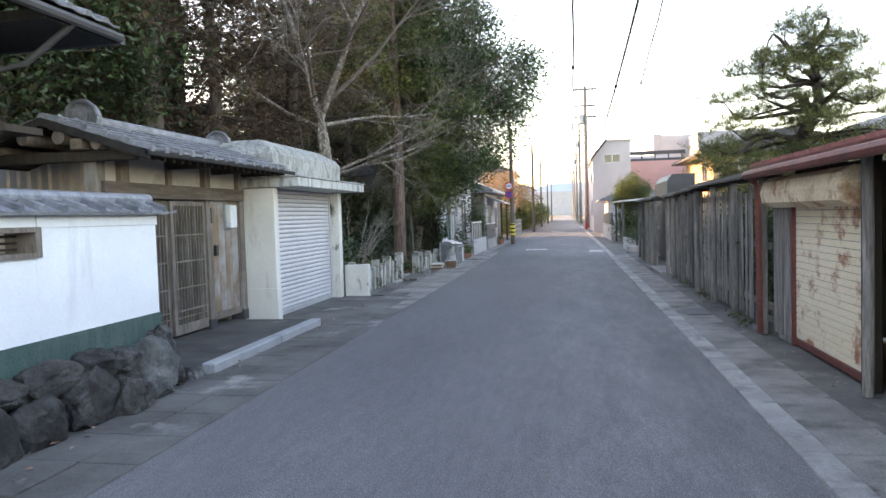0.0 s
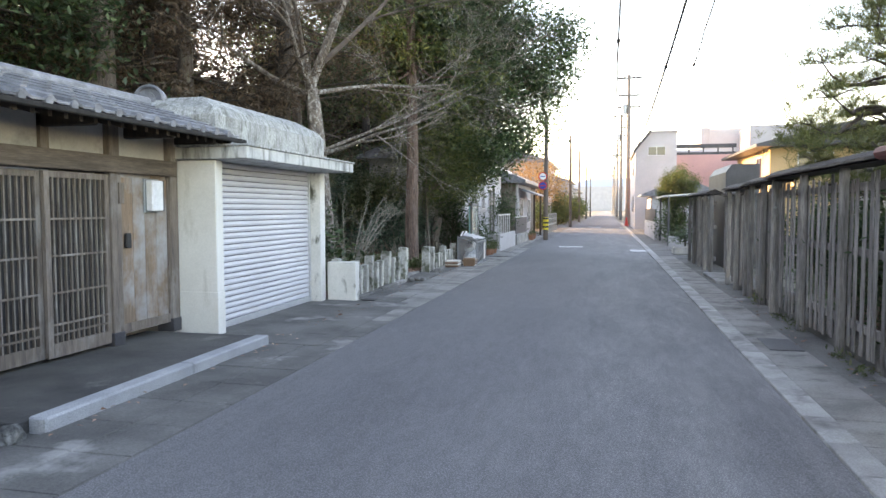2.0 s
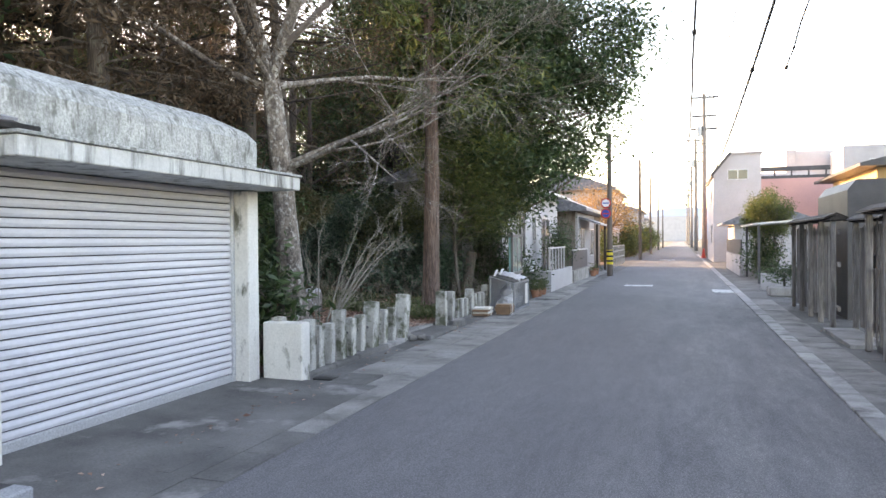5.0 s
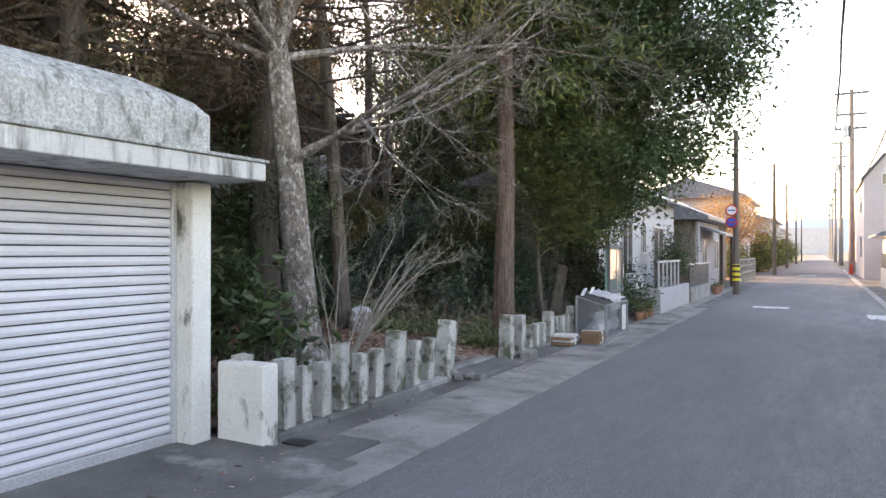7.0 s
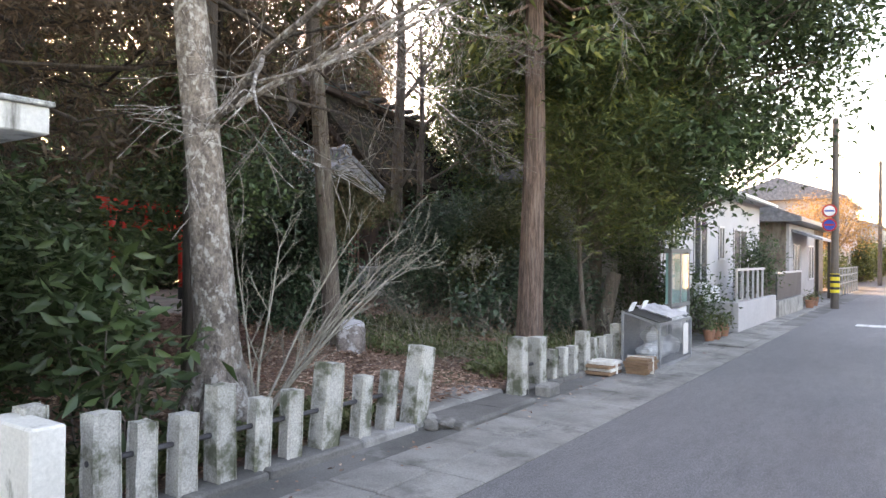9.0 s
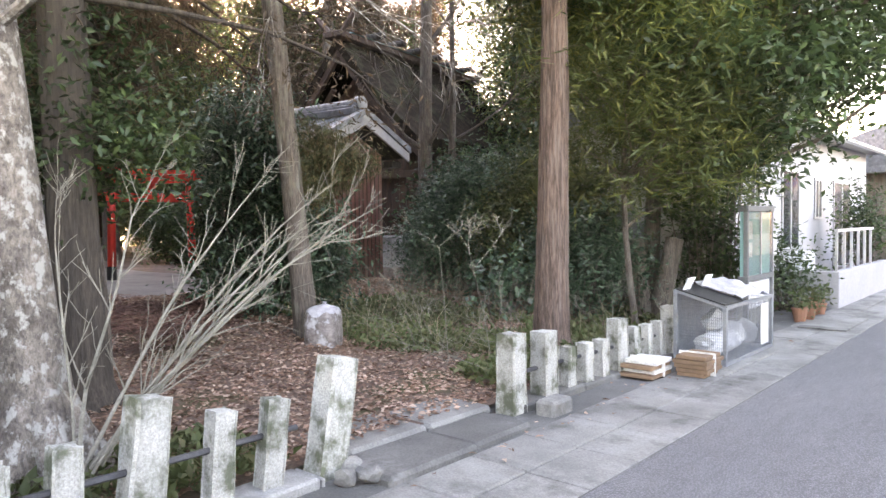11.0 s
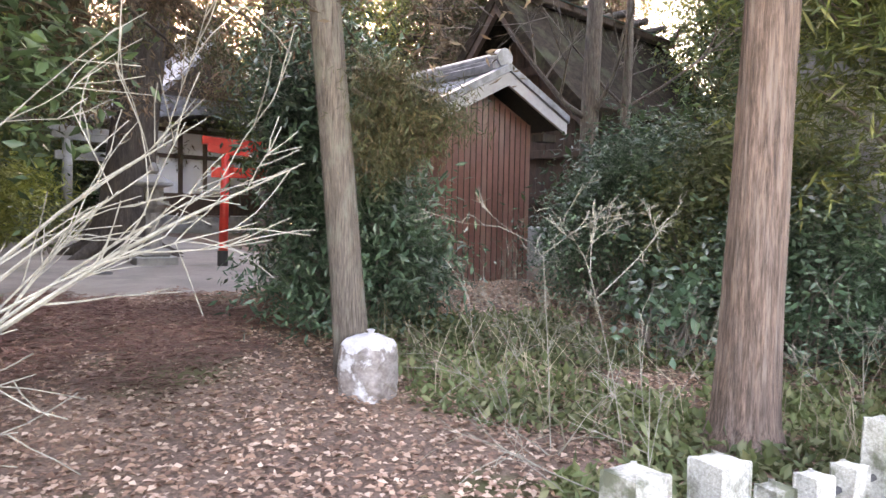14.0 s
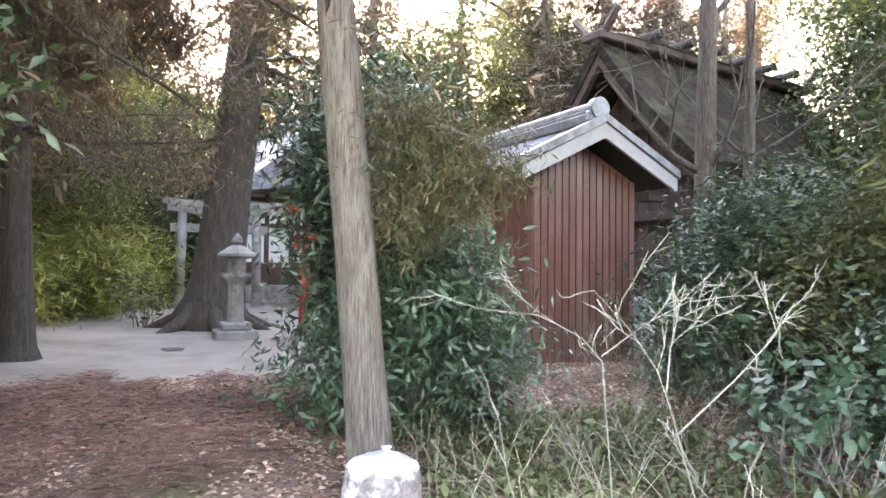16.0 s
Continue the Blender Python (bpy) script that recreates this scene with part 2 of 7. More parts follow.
BLACK_PAINT = surface("black paint", (0.015, 0.015, 0.016), (0.03, 0.03, 0.03), 4, rough=0.5, bump=0.1)
GALV = surface("galvanised steel", (0.36, 0.38, 0.4), (0.28, 0.3, 0.32), 8, rough=0.45, metal=0.7, bump=0.1, fine=40, fine_amt=0.15)
POLE = surface("concrete pole", (0.2, 0.185, 0.17), (0.15, 0.14, 0.13), 2, rough=0.9, bump=0.2, fine=40, fine_amt=0.15)
WOOD_POLE = surface("brown steel pole", (0.13, 0.105, 0.09), (0.09, 0.075, 0.065), 2, rough=0.8, bump=0.2)
CABLE = surface("black cable", (0.012, 0.012, 0.013), (0.02, 0.02, 0.02), 2, rough=0.6, bump=0)
BARK_GREY = surface("pale lichened bark", (0.23, 0.195, 0.17), (0.1, 0.083, 0.072), 6, (1.5, 1.5, 1), rough=0.95, bump=1.0, fine=26, fine_amt=0.55, stain=(0.36, 0.345, 0.32), stain_scale=13, stain_lo=0.52, stain_hi=0.6, stain_stretch=(1, 1, 0.8), depth=0.02)
BARK_CEDAR = surface("red fibrous cedar bark", (0.2, 0.13, 0.105), (0.075, 0.05, 0.042), 5, (7, 7, 0.55), rough=0.95, bump=1.0, fine=13, fine_amt=0.65, stain=(0.25, 0.19, 0.165), stain_scale=4, stain_lo=0.5, stain_hi=0.7, stain_stretch=(7, 7, 0.4), depth=0.03)
BARK_BROWN = surface("grey-brown bark", (0.165, 0.133, 0.114), (0.08, 0.063, 0.054), 7, (8, 8, 0.5), rough=0.95, bump=1.0, fine=15, fine_amt=0.6, stain=(0.18, 0.17, 0.14), stain_scale=3.5, stain_stretch=(3, 3, 1), depth=0.02)
BARK_DARK = surface("dark bark", (0.075, 0.06, 0.05), (0.04, 0.033, 0.028), 4, (5, 5, 0.6), rough=0.95, bump=0.9, fine=14, fine_amt=0.4)
TWIG = surface("bare twig", (0.17, 0.145, 0.13), (0.11, 0.09, 0.08), 5, rough=0.9, bump=0)
PALE_TWIG = surface("pale lichened twig", (0.27, 0.25, 0.21), (0.15, 0.135, 0.11), 6, rough=0.9, bump=0.2)
LEAF_DARK = leaf_material("dark evergreen leaf", (0.03, 0.058, 0.024), (0.048, 0.088, 0.036), (0.08, 0.125, 0.045), 0.42)
LEAF_OLIVE = leaf_material("olive evergreen leaf", (0.052, 0.08, 0.028), (0.09, 0.122, 0.036), (0.18, 0.185, 0.05), 0.5)
LEAF_BLUE = leaf_material("blue-green glossy leaf", (0.03, 0.068, 0.04), (0.048, 0.098, 0.058), (0.085, 0.15, 0.095), 0.33, 0.2)
LEAF_CEDAR = leaf_material("cedar spray", (0.04, 0.05, 0.022), (0.07, 0.075, 0.03), (0.12, 0.085, 0.045), 0.7)
LEAF_BROWN = leaf_material("browned cedar spray", (0.07, 0.05, 0.035), (0.1, 0.07, 0.045), (0.15, 0.1, 0.065), 0.8)
LEAF_YELLOW = leaf_material("yellow-green bamboo leaf", (0.12, 0.15, 0.03), (0.2, 0.22, 0.05), (0.3, 0.3, 0.08), 0.6)
LEAF_PINE = leaf_material("pine needles", (0.065, 0.085, 0.022), (0.11, 0.125, 0.036), (0.18, 0.17, 0.06), 0.6, 0.25)
LEAF_SPRAY = leaf_material("drooping cedar spray", (0.05, 0.062, 0.025), (0.085, 0.092, 0.036), (0.17, 0.11, 0.06), 0.6, 0.25)
LEAF_FRESH = leaf_material("fresh green weed", (0.06, 0.085, 0.03), (0.095, 0.125, 0.048), (0.17, 0.17, 0.085), 0.6)
LITTER = leaf_material("fallen leaf", (0.17, 0.09, 0.065), (0.31, 0.18, 0.13), (0.52, 0.37, 0.29), 0.9, 0.1)
NEEDLES = leaf_material("fallen cedar needles", (0.13, 0.062, 0.05), (0.19, 0.095, 0.076), (0.29, 0.165, 0.13), 0.95, 0.05)
STRAW = leaf_material("dry grass stalk", (0.16, 0.13, 0.095), (0.24, 0.2, 0.14), (0.34, 0.29, 0.21), 0.9, 0.2)
SOIL = surface("leaf-strewn soil", (0.12, 0.075, 0.06), (0.2, 0.13, 0.1), 1.2, rough=0.95, bump=0.9, fine=35, fine_amt=0.5, stain=(0.075, 0.085, 0.03), stain_scale=0.7, stain_lo=0.55, stain_hi=0.7)
SAND = surface("pale sandy gravel", (0.265, 0.228, 0.197), (0.2, 0.17, 0.147), 1.0, rough=0.95, bump=0.5, fine=90, fine_amt=0.25, stain=(0.14, 0.125, 0.105), stain_scale=0.8)
EARTH = surface("dull earth", (0.12, 0.115, 0.09), (0.18, 0.17, 0.13), 0.3, rough=0.95, bump=0.4, fine=20, fine_amt=0.3)
WHITE_WALL = surface("far white wall", (0.47, 0.46, 0.47), (0.4, 0.395, 0.405), 0.6, rough=0.8, bump=0.1, fine=10, fine_amt=0.05)
PINK_WALL = surface("pink wall", (0.6, 0.33, 0.3), (0.54, 0.3, 0.28), 0.6, rough=0.8, bump=0.1, fine=10, fine_amt=0.05)
OCHRE_WALL = surface("ochre wall", (0.5, 0.36, 0.2), (0.44, 0.31, 0.17), 0.6, rough=0.8, bump=0.1, fine=10, fine_amt=0.05)
GREY_WALL = surface("grey wall", (0.4, 0.39, 0.4), (0.33, 0.325, 0.33), 0.8, rough=0.85, bump=0.1, fine=14, fine_amt=0.1)
DARK_METAL = surface("dark grey metal", (0.045, 0.045, 0.05), (0.07, 0.07, 0.075), 2, rough=0.5, bump=0.1)
PALE_METAL = surface("pale aluminium", (0.55, 0.56, 0.57), (0.48, 0.49, 0.5), 2, rough=0.4, metal=0.4, bump=0.05)
BAG = surface("translucent bag of leaves", (0.3, 0.265, 0.255), (0.13, 0.1, 0.09), 9, (1, 1, 1.6), rough=0.3, bump=0.9, fine=26, fine_amt=0.3, stain=(0.55, 0.54, 0.56), stain_scale=6, stain_lo=0.54, stain_hi=0.62)
SACK_FILM = surface("milky plastic film", (0.5, 0.49, 0.52), (0.36, 0.34, 0.36), 9, rough=0.35, bump=0.8, fine=24, fine_amt=0.2)
WHITE_PLASTIC = surface("white plastic", (0.75, 0.76, 0.77), (0.66, 0.67, 0.69), 5, rough=0.4, bump=0.2, fine=18, fine_amt=0.12)
CARDBOARD = surface("brown cardboard", (0.27, 0.165, 0.105), (0.2, 0.122, 0.08), 4, rough=0.9, bump=0.1, fine=30, fine_amt=0.1, rand=0.2)
PAPER = surface("paper", (0.65, 0.63, 0.6), (0.58, 0.56, 0.53), 4, rough=0.9, bump=0.1, rand=0.1)
BOARD_FRAME = surface("dull grey frame", (0.15, 0.155, 0.155), (0.11, 0.115, 0.115), 3, rough=0.6, bump=0.1)
BOARD_GREEN = surface("green notice cloth", (0.2, 0.4, 0.38), (0.16, 0.34, 0.32), 2, rough=0.7, bump=0.1, fine=60, fine_amt=0.06)
WINDOW_DARK = surface("dark window glass", (0.03, 0.035, 0.04), (0.05, 0.055, 0.06), 1, rough=0.1, bump=0, spec=0.8)
DARK_TRIM = surface("blackened eave board", (0.018, 0.017, 0.017), (0.035, 0.033, 0.032), 5, (3, 3, 1), rough=0.75, bump=0.2, spec=0.15)
GATE_PLASTER = surface("greyed plaster", (0.46, 0.44, 0.41), (0.36, 0.345, 0.32), 2.5, rough=0.9, bump=0.2, fine=40, fine_amt=0.1, stain=(0.25, 0.24, 0.22), stain_scale=2, stain_lo=0.58, stain_hi=0.75)
STEP_STONE = surface("pale kerb granite", (0.36, 0.37, 0.38), (0.28, 0.29, 0.3), 3, rough=0.9, bump=0.6, fine=90, fine_amt=0.3)
# near-black colour that paints the shade between the gate door bars
GAP_DARK = surface("near-black gap pane", (0.02, 0.02, 0.022), (0.035, 0.034, 0.034), 3, rough=0.55, bump=0.05, spec=0.25)
GLASS = glass_material("clear glass")
# the haze is put into the pale blue base colour
MOUNTAIN = surface("hazy far hill", (0.36, 0.43, 0.53), (0.4, 0.46, 0.55), 0.01, rough=1.0, bump=0)
CONE_RED = surface("red plastic", (0.65, 0.06, 0.04), (0.55, 0.05, 0.035), 4, rough=0.5, bump=0)
SIGN_WHITE = surface("sign white", (0.75, 0.75, 0.75), (0.7, 0.7, 0.7), 4, rough=0.4, bump=0)
SIGN_RED = surface("sign red", (0.5, 0.03, 0.03), (0.45, 0.03, 0.03), 4, rough=0.4, bump=0)
SIGN_BLUE = surface("sign blue", (0.02, 0.07, 0.35), (0.02, 0.06, 0.3), 4, rough=0.4, bump=0)
YELLOW = surface("yellow paint", (0.7, 0.55, 0.04), (0.6, 0.46, 0.04), 4, rough=0.5, bump=0)
CLAY = surface("terracotta", (0.35, 0.16, 0.1), (0.28, 0.13, 0.085), 5, rough=0.8, bump=0.1)


# ---- mesh building ----
class Shape:
    """Collects vertices and faces for one mesh."""

    def __init__(self):
        self.v, self.f = [], []

    def add(self, verts, faces):
        n = len(self.v)
        self.v.extend(tuple(p) for p in verts)
        self.f.extend(tuple(n + i for i in q) for q in faces)
        return self

    def box(self, x0, y0, z0, x1, y1, z1, c=0.0, m=None):
        """A box, its edges chamfered by c."""
        if c <= 0:
            vs = [(x, y, z) for x in (x0, x1) for y in (y0, y1) for z in (z0, z1)]
            fs = [(0, 1, 3, 2), (4, 6, 7, 5), (0, 4, 5, 1), (2, 3, 7, 6), (0, 2, 6, 4), (1, 5, 7, 3)]
        else:
            lo, hi = (x0, y0, z0), (x1, y1, z1)
            c = min(c, *(0.45 * (h - l) for l, h in zip(lo, hi)))
            vs, ids, fs = [], {}, []
            for k in range(8):
                s = [(k >> a) & 1 for a in range(3)]
                for a in range(3):
                    p = [0, 0, 0]
                    for b in range(3):
                        e = hi[b] if s[b] else lo[b]
                        p[b] = e if b == a else (e - c if s[b] else e + c)
                    ids[k, a] = len(vs)
                    vs.append(tuple(p))
            for a in range(3):
                b, d = (a + 1) % 3, (a + 2) % 3
                for s in (0, 1):
                    q = [ids[(s << a) | (i << b) | (j << d), a] for i, j in ((0, 0), (1, 0), (1, 1), (0, 1))]
                    fs.append(q if s else q[::-1])
                for i in (0, 1):
                    for j in (0, 1):
                        k0, k1 = (i << b) | (j << d), (1 << a) | (i << b) | (j << d)
                        q = [ids[k0, b], ids[k1, b], ids[k1, d], ids[k0, d]]
                        fs.append(q if (i ^ j) else q[::-1])
            for k in range(8):
                q = [ids[k, 0], ids[k, 1], ids[k, 2]]
                fs.append(q if bin(k).count("1") % 2 else q[::-1])
        if m is not None:
            vs = [m @ Vector(p) for p in vs]
        return self.add(vs, fs)

    def prism(self, outline, axis, a, b, m=None):
        """An outline of two coordinates pushed from a to b along an axis: x gives (y, z), y gives (x, z), z gives (x, y)."""
        def put(p, h):
            return {"x": (h, p[0], p[1]), "y": (p[0], h, p[1]), "z": (p[0], p[1], h)}[axis]
        n = len(outline)
        vs = [put(p, a) for p in outline] + [put(p, b) for p in outline]
        fs = [tuple(range(n)), tuple(range(2 * n - 1, n - 1, -1))] + [(i, i + n, (i + 1) % n + n, (i + 1) % n) for i in range(n)]
        if m is not None:
            vs = [m @ Vector(p) for p in vs]
        return self.add(vs, fs)

    def tube(self, pts, radii, n=8, caps=True, flute=0.0):
        """A tapering round bar along a line of points."""
        vs, fs = [], []
        pts = [Vector(p) for p in pts]
        side = None
        for i, p in enumerate(pts):
            d = (pts[min(i + 1, len(pts) - 1)] - pts[max(i - 1, 0)]).normalized()
            if side is None:
                side = d.orthogonal().normalized()
            side = (side - d * side.dot(d))
            side = side.normalized() if side.length > 1e-6 else d.orthogonal().normalized()
            up = d.cross(side)
            r = radii[i] if hasattr(radii, "__len__") else radii
            for k in range(n):
                a = 2 * math.pi * k / n
                q = r
                if flute:
                    q *= 1 + flute * (noise.noise((3.2 * math.cos(a), 3.2 * math.sin(a), p.z * 0.45)) + 0.8 * noise.noise((8 * math.cos(a), 8 * math.sin(a), p.z * 1.1)))
                vs.append(p + side * (q * math.cos(a)) + up * (q * math.sin(a)))
        for i in range(len(pts) - 1):
            for k in range(n):
                fs.append((i * n + k, i * n + (k + 1) % n, (i + 1) * n + (k + 1) % n, (i + 1) * n + k))
        if caps:
            fs.append(tuple(range(n - 1, -1, -1)))
            fs.append(tuple(range((len(pts) - 1) * n, len(pts) * n)))
        return self.add(vs, fs)

    def lathe(self, x, y, rings, n=16):
        """Rings of (radius, z) turned about an upright axis."""
        vs = [(x + r * math.cos(2 * math.pi * k / n), y + r * math.sin(2 * math.pi * k / n), z) for r, z in rings for k in range(n)]
        fs = [(i * n + k, i * n + (k + 1) % n, (i + 1) * n + (k + 1) % n, (i + 1) * n + k) for i in range(len(rings) - 1) for k in range(n)]
        fs += [tuple(range(n - 1, -1, -1)), tuple(range((len(rings) - 1) * n, len(rings) * n))]
        return self.add(vs, fs)

    def mesh(self, name, smooth=False):
        me = bpy.data.meshes.new(name)
        me.from_pydata([tuple(p) for p in self.v], [], self.f)
        if smooth:
            me.polygons.foreach_set("use_smooth", [True] * len(me.polygons))
        me.update()
        return me


def part(name, shape, material, parent=None, label="", smooth=False, at=None):
    """One mesh object, under a thing or under a part."""
    me = shape if isinstance(shape, bpy.types.Mesh) else shape.mesh(name, smooth)
    if not me.materials:
        me.materials.append(material)
    ob = new(name, me)
    if parent is not None:
        ob.parent = parent
    if at is not None:
        ob.matrix_basis = at
    return tagged(ob, label)


def thing(name, label, category, group="", at=None, kind=""):
    ob = new(name)
    ob.empty_display_size = 0.1
    if at is not None:
        ob.matrix_basis = at
    return tagged(ob, label, category, group, kind)


def structure(name, shape, material, label="", smooth=False):
    return tagged(part(name, shape, material, None, label, smooth), kind="structure")


rng = np.random.default_rng(7)


def leaf_mesh(name, centres, size, aspect=0.45, fold=0.25, droop=0.3, spread=1.0, gen=rng, flat=False):
    """Folded diamond leaves at the given centres; each has its own turn and size."""
    c = np.asarray(centres, float)
    n = len(c)
    d = gen.normal(size=(n, 3)) * (1, 1, 0.6 * spread)
    d[:, 2] -= droop
    d /= np.linalg.norm(d, axis=1)[:, None] + 1e-9
    s = np.cross(d, gen.normal(size=(n, 3)) * (0.5, 0.5, 1.0))
    if flat:
        d[:, 2] *= 0.15
        s = np.cross(d, (0, 0, 1)) + gen.normal(size=(n, 3)) * (0.1, 0.1, 0.3)
    s /= np.linalg.norm(s, axis=1)[:, None] + 1e-9
    u = np.cross(s, d)
    L = (size * gen.uniform(0.6, 1.3, n))[:, None]
    W = L * aspect
    mid = c + d * L * 0.45
    v = np.stack([c, mid + s * W * 0.5 + u * W * fold, c + d * L, mid - s * W * 0.5 + u * W * fold], 1).reshape(-1, 3)
    i = np.arange(n)[:, None] * 4
    f = np.concatenate([np.concatenate([i, i + 1, i + 2], 1), np.concatenate([i, i + 2, i + 3], 1)])
    me = bpy.data.meshes.new(name)
    me.vertices.add(len(v))
    me.vertices.foreach_set("co", v.ravel())
    me.loops.add(len(f) * 3)
    me.loops.foreach_set("vertex_index", f.ravel().astype(np.int32))
    me.polygons.add(len(f))
    me.polygons.foreach_set("loop_start", np.arange(len(f), dtype=np.int32) * 3)
    me.update(calc_edges=True)
    return me


def wander(a, b, steps, bend, gen):
    """A limb's line from a to b, bent by chance."""
    a, b = np.array(a, float), np.array(b, float)
    out = []
    off = gen.normal(size=3) * bend
    off2 = gen.normal(size=3) * bend
    for i in range(steps + 1):
        t = i / steps
        out.append(a + (b - a) * t + off * math.sin(math.pi * t) + off2 * math.sin(2 * math.pi * t) * 0.5)
    return out


def trunk_line(base, top, r0, r1, gen, bend=0.08, steps=9, flare=1.5):
    pts = wander(base, top, steps, bend, gen)
    rad = [r0 + (r1 - r0) * i / steps for i in range(steps + 1)]
    rad[0] *= flare
    extra = pts[0] + (pts[1] - pts[0]) * 0.3
    pts.insert(1, extra)
    rad.insert(1, r0 * 1.08)
    return pts, rad


def finer(pts, rad, n):
    """The same line with n points."""
    P, k = np.array([tuple(p) for p in pts]), np.linspace(0, len(pts) - 1, n)
    i = np.arange(len(pts))
    return np.stack([np.interp(k, i, P[:, a]) for a in range(3)], 1), list(np.interp(k, i, rad))


def crown_tree(name, label, base, height, r0, blobs, bark, leaf, leaf_size, clumps, per, seed, aspect=0.45, droop=0.3, lean=(0, 0), twigs=True, group="", clump_r=0.4):
    """An evergreen: a tapered trunk, limbs to every clump, leaves about the clumps. blobs: (dx, dy, z, rx, ry, rz) from the base."""
    g = np.random.default_rng(seed)
    root = thing(name, label, "tree", group, pose(*base))
    wood = Shape()
    top = (lean[0], lean[1], height)
    pts, rad = trunk_line((0, 0, -0.1), top, r0, r0 * 0.25, g, 0.1, 10)
    wood.tube(pts, rad, 12)
    P = np.array(pts)
    cents = []
    weights = np.array([b[3] * b[4] * b[5] for b in blobs]) ** 0.75
    weights /= weights.sum()
    for k in g.choice(len(blobs), clumps, p=weights):
        b = blobs[k]
        d = g.normal(size=3)
        d /= np.linalg.norm(d)
        q = np.array(b[:3]) + d * np.array(b[3:]) * g.uniform(0.45, 1.0) ** 0.7
        cents.append(q)
    cents = np.array(cents)
    for j, q in enumerate(cents):
        if j % 2:
            continue
        z = q[2] - 0.45 * math.hypot(q[0], q[1]) + abs(g.normal()) * 0.09 * height
        i = int(np.argmin(abs(P[:, 2] - np.clip(z, height * 0.2, height * 0.93))))
        L = np.linalg.norm(q - P[i])
        line = wander(P[i], q, 4, 0.06 * L, g)
        r = min(rad[i] * 0.6, 0.02 + 0.012 * L)
        wood.tube(line, [r, r * 0.75, r * 0.5, r * 0.3, 0.006], 4, False)
    part("trunk", wood, bark, root, smooth=True)
    pos = np.repeat(cents, per, 0) + g.normal(size=(clumps * per, 3)) * clump_r * np.array((1, 1, 0.7))
    part("crown", leaf_mesh("crown", pos, leaf_size, aspect, droop=droop, gen=g), leaf, root)
    return root


def conifer(name, label, base, height, r0, first, reach, bark, leaf, seed, whorls=22, group="", size=0.22, per=26, lean=(0, 0), droop=0.6, near=False):
    """A cedar: a straight trunk, boughs in rings that droop, sprays along them."""
    g = np.random.default_rng(seed)
    root = thing(name, label, "tree", group, pose(*base))
    wood = Shape()
    pts, rad = trunk_line((0, 0, -0.1), (lean[0], lean[1], height), r0, 0.04, g, 0.06, 12, 1.6)
    wood.tube(*(finer(pts, rad, 70) if near else (pts, rad)), 44 if near else 12, flute=0.11 if near else 0.0)
    P = np.array(pts)
    pos = []
    for w in range(whorls):
        z = first + (height - first) * (w + g.uniform(0, 0.6)) / whorls
        R = reach * (1 - 0.75 * (z - first) / (height - first)) * g.uniform(0.6, 1.1)
        for k in range(3):
            a = g.uniform(0, 2 * math.pi)
            i = int(np.argmin(abs(P[:, 2] - z)))
            s = np.array((np.interp(z, P[:, 2], P[:, 0]), np.interp(z, P[:, 2], P[:, 1]), z))
            e = s + np.array((math.cos(a) * R, math.sin(a) * R, -0.18 * R + 0.1))
            line = wander(s, e, 4, 0.07 * R, g)
            wood.tube(line, [0.035, 0.028, 0.02, 0.012, 0.005], 4, False)
            L = np.array(line)
            t = g.uniform(0.2, 1.0, per) ** 0.7 * 4
            j = np.minimum(t.astype(int), 3)
            p = L[j] + (L[j + 1] - L[j]) * (t - j)[:, None]
            p += g.normal(size=(per, 3)) * np.array((0.22, 0.22, 0.16)) - np.array((0, 0, 0.15))
            pos.append(p)
    part("trunk", wood, bark, root, smooth=True)
    pos = np.concatenate(pos)
    pos = np.repeat(pos, 4, 0) + g.normal(size=(len(pos) * 4, 3)) * 0.09
    part("crown", leaf_mesh("crown", pos, size, 0.22, droop=droop, gen=g), leaf, root)
    return root


def grow(shape, p, d, length, r, depth, g, lift=0.0, kids=(3, 5), spread=0.7, shrink=0.62, thin=3, gnarl=0.12):
    """A bare bough with side shoots, down to twigs."""
    steps = 4 if depth > 1 else 3
    pts, rad = [np.array(p, float)], [r]
    d = np.array(d, float)
    for i in range(steps):
        d = d + g.normal(size=3) * gnarl + np.array((0, 0, lift))
        d /= np.linalg.norm(d)
        pts.append(pts[-1] + d * length / steps)
        rad.append(max(r * (1 - 0.75 * (i + 1) / steps), 0.0018))
    shape.tube(pts, rad, 7 if depth > 3 else (5 if depth > 1 else thin), False)
    if depth <= 0:
        return
    for _ in range(int(g.integers(kids[0], kids[1] + 1))):
        t = g.uniform(0.3, 1.0) * steps
        i = min(int(t), steps - 1)
        q = pts[i] + (pts[i + 1] - pts[i]) * (t - i)
        e = d + g.normal(size=3) * spread
        e /= np.linalg.norm(e)
        grow(shape, q, e, length * shrink * g.uniform(0.7, 1.15), max(rad[i] * 0.55, 0.0022), depth - 1, g, lift, kids, spread, shrink, thin, gnarl)


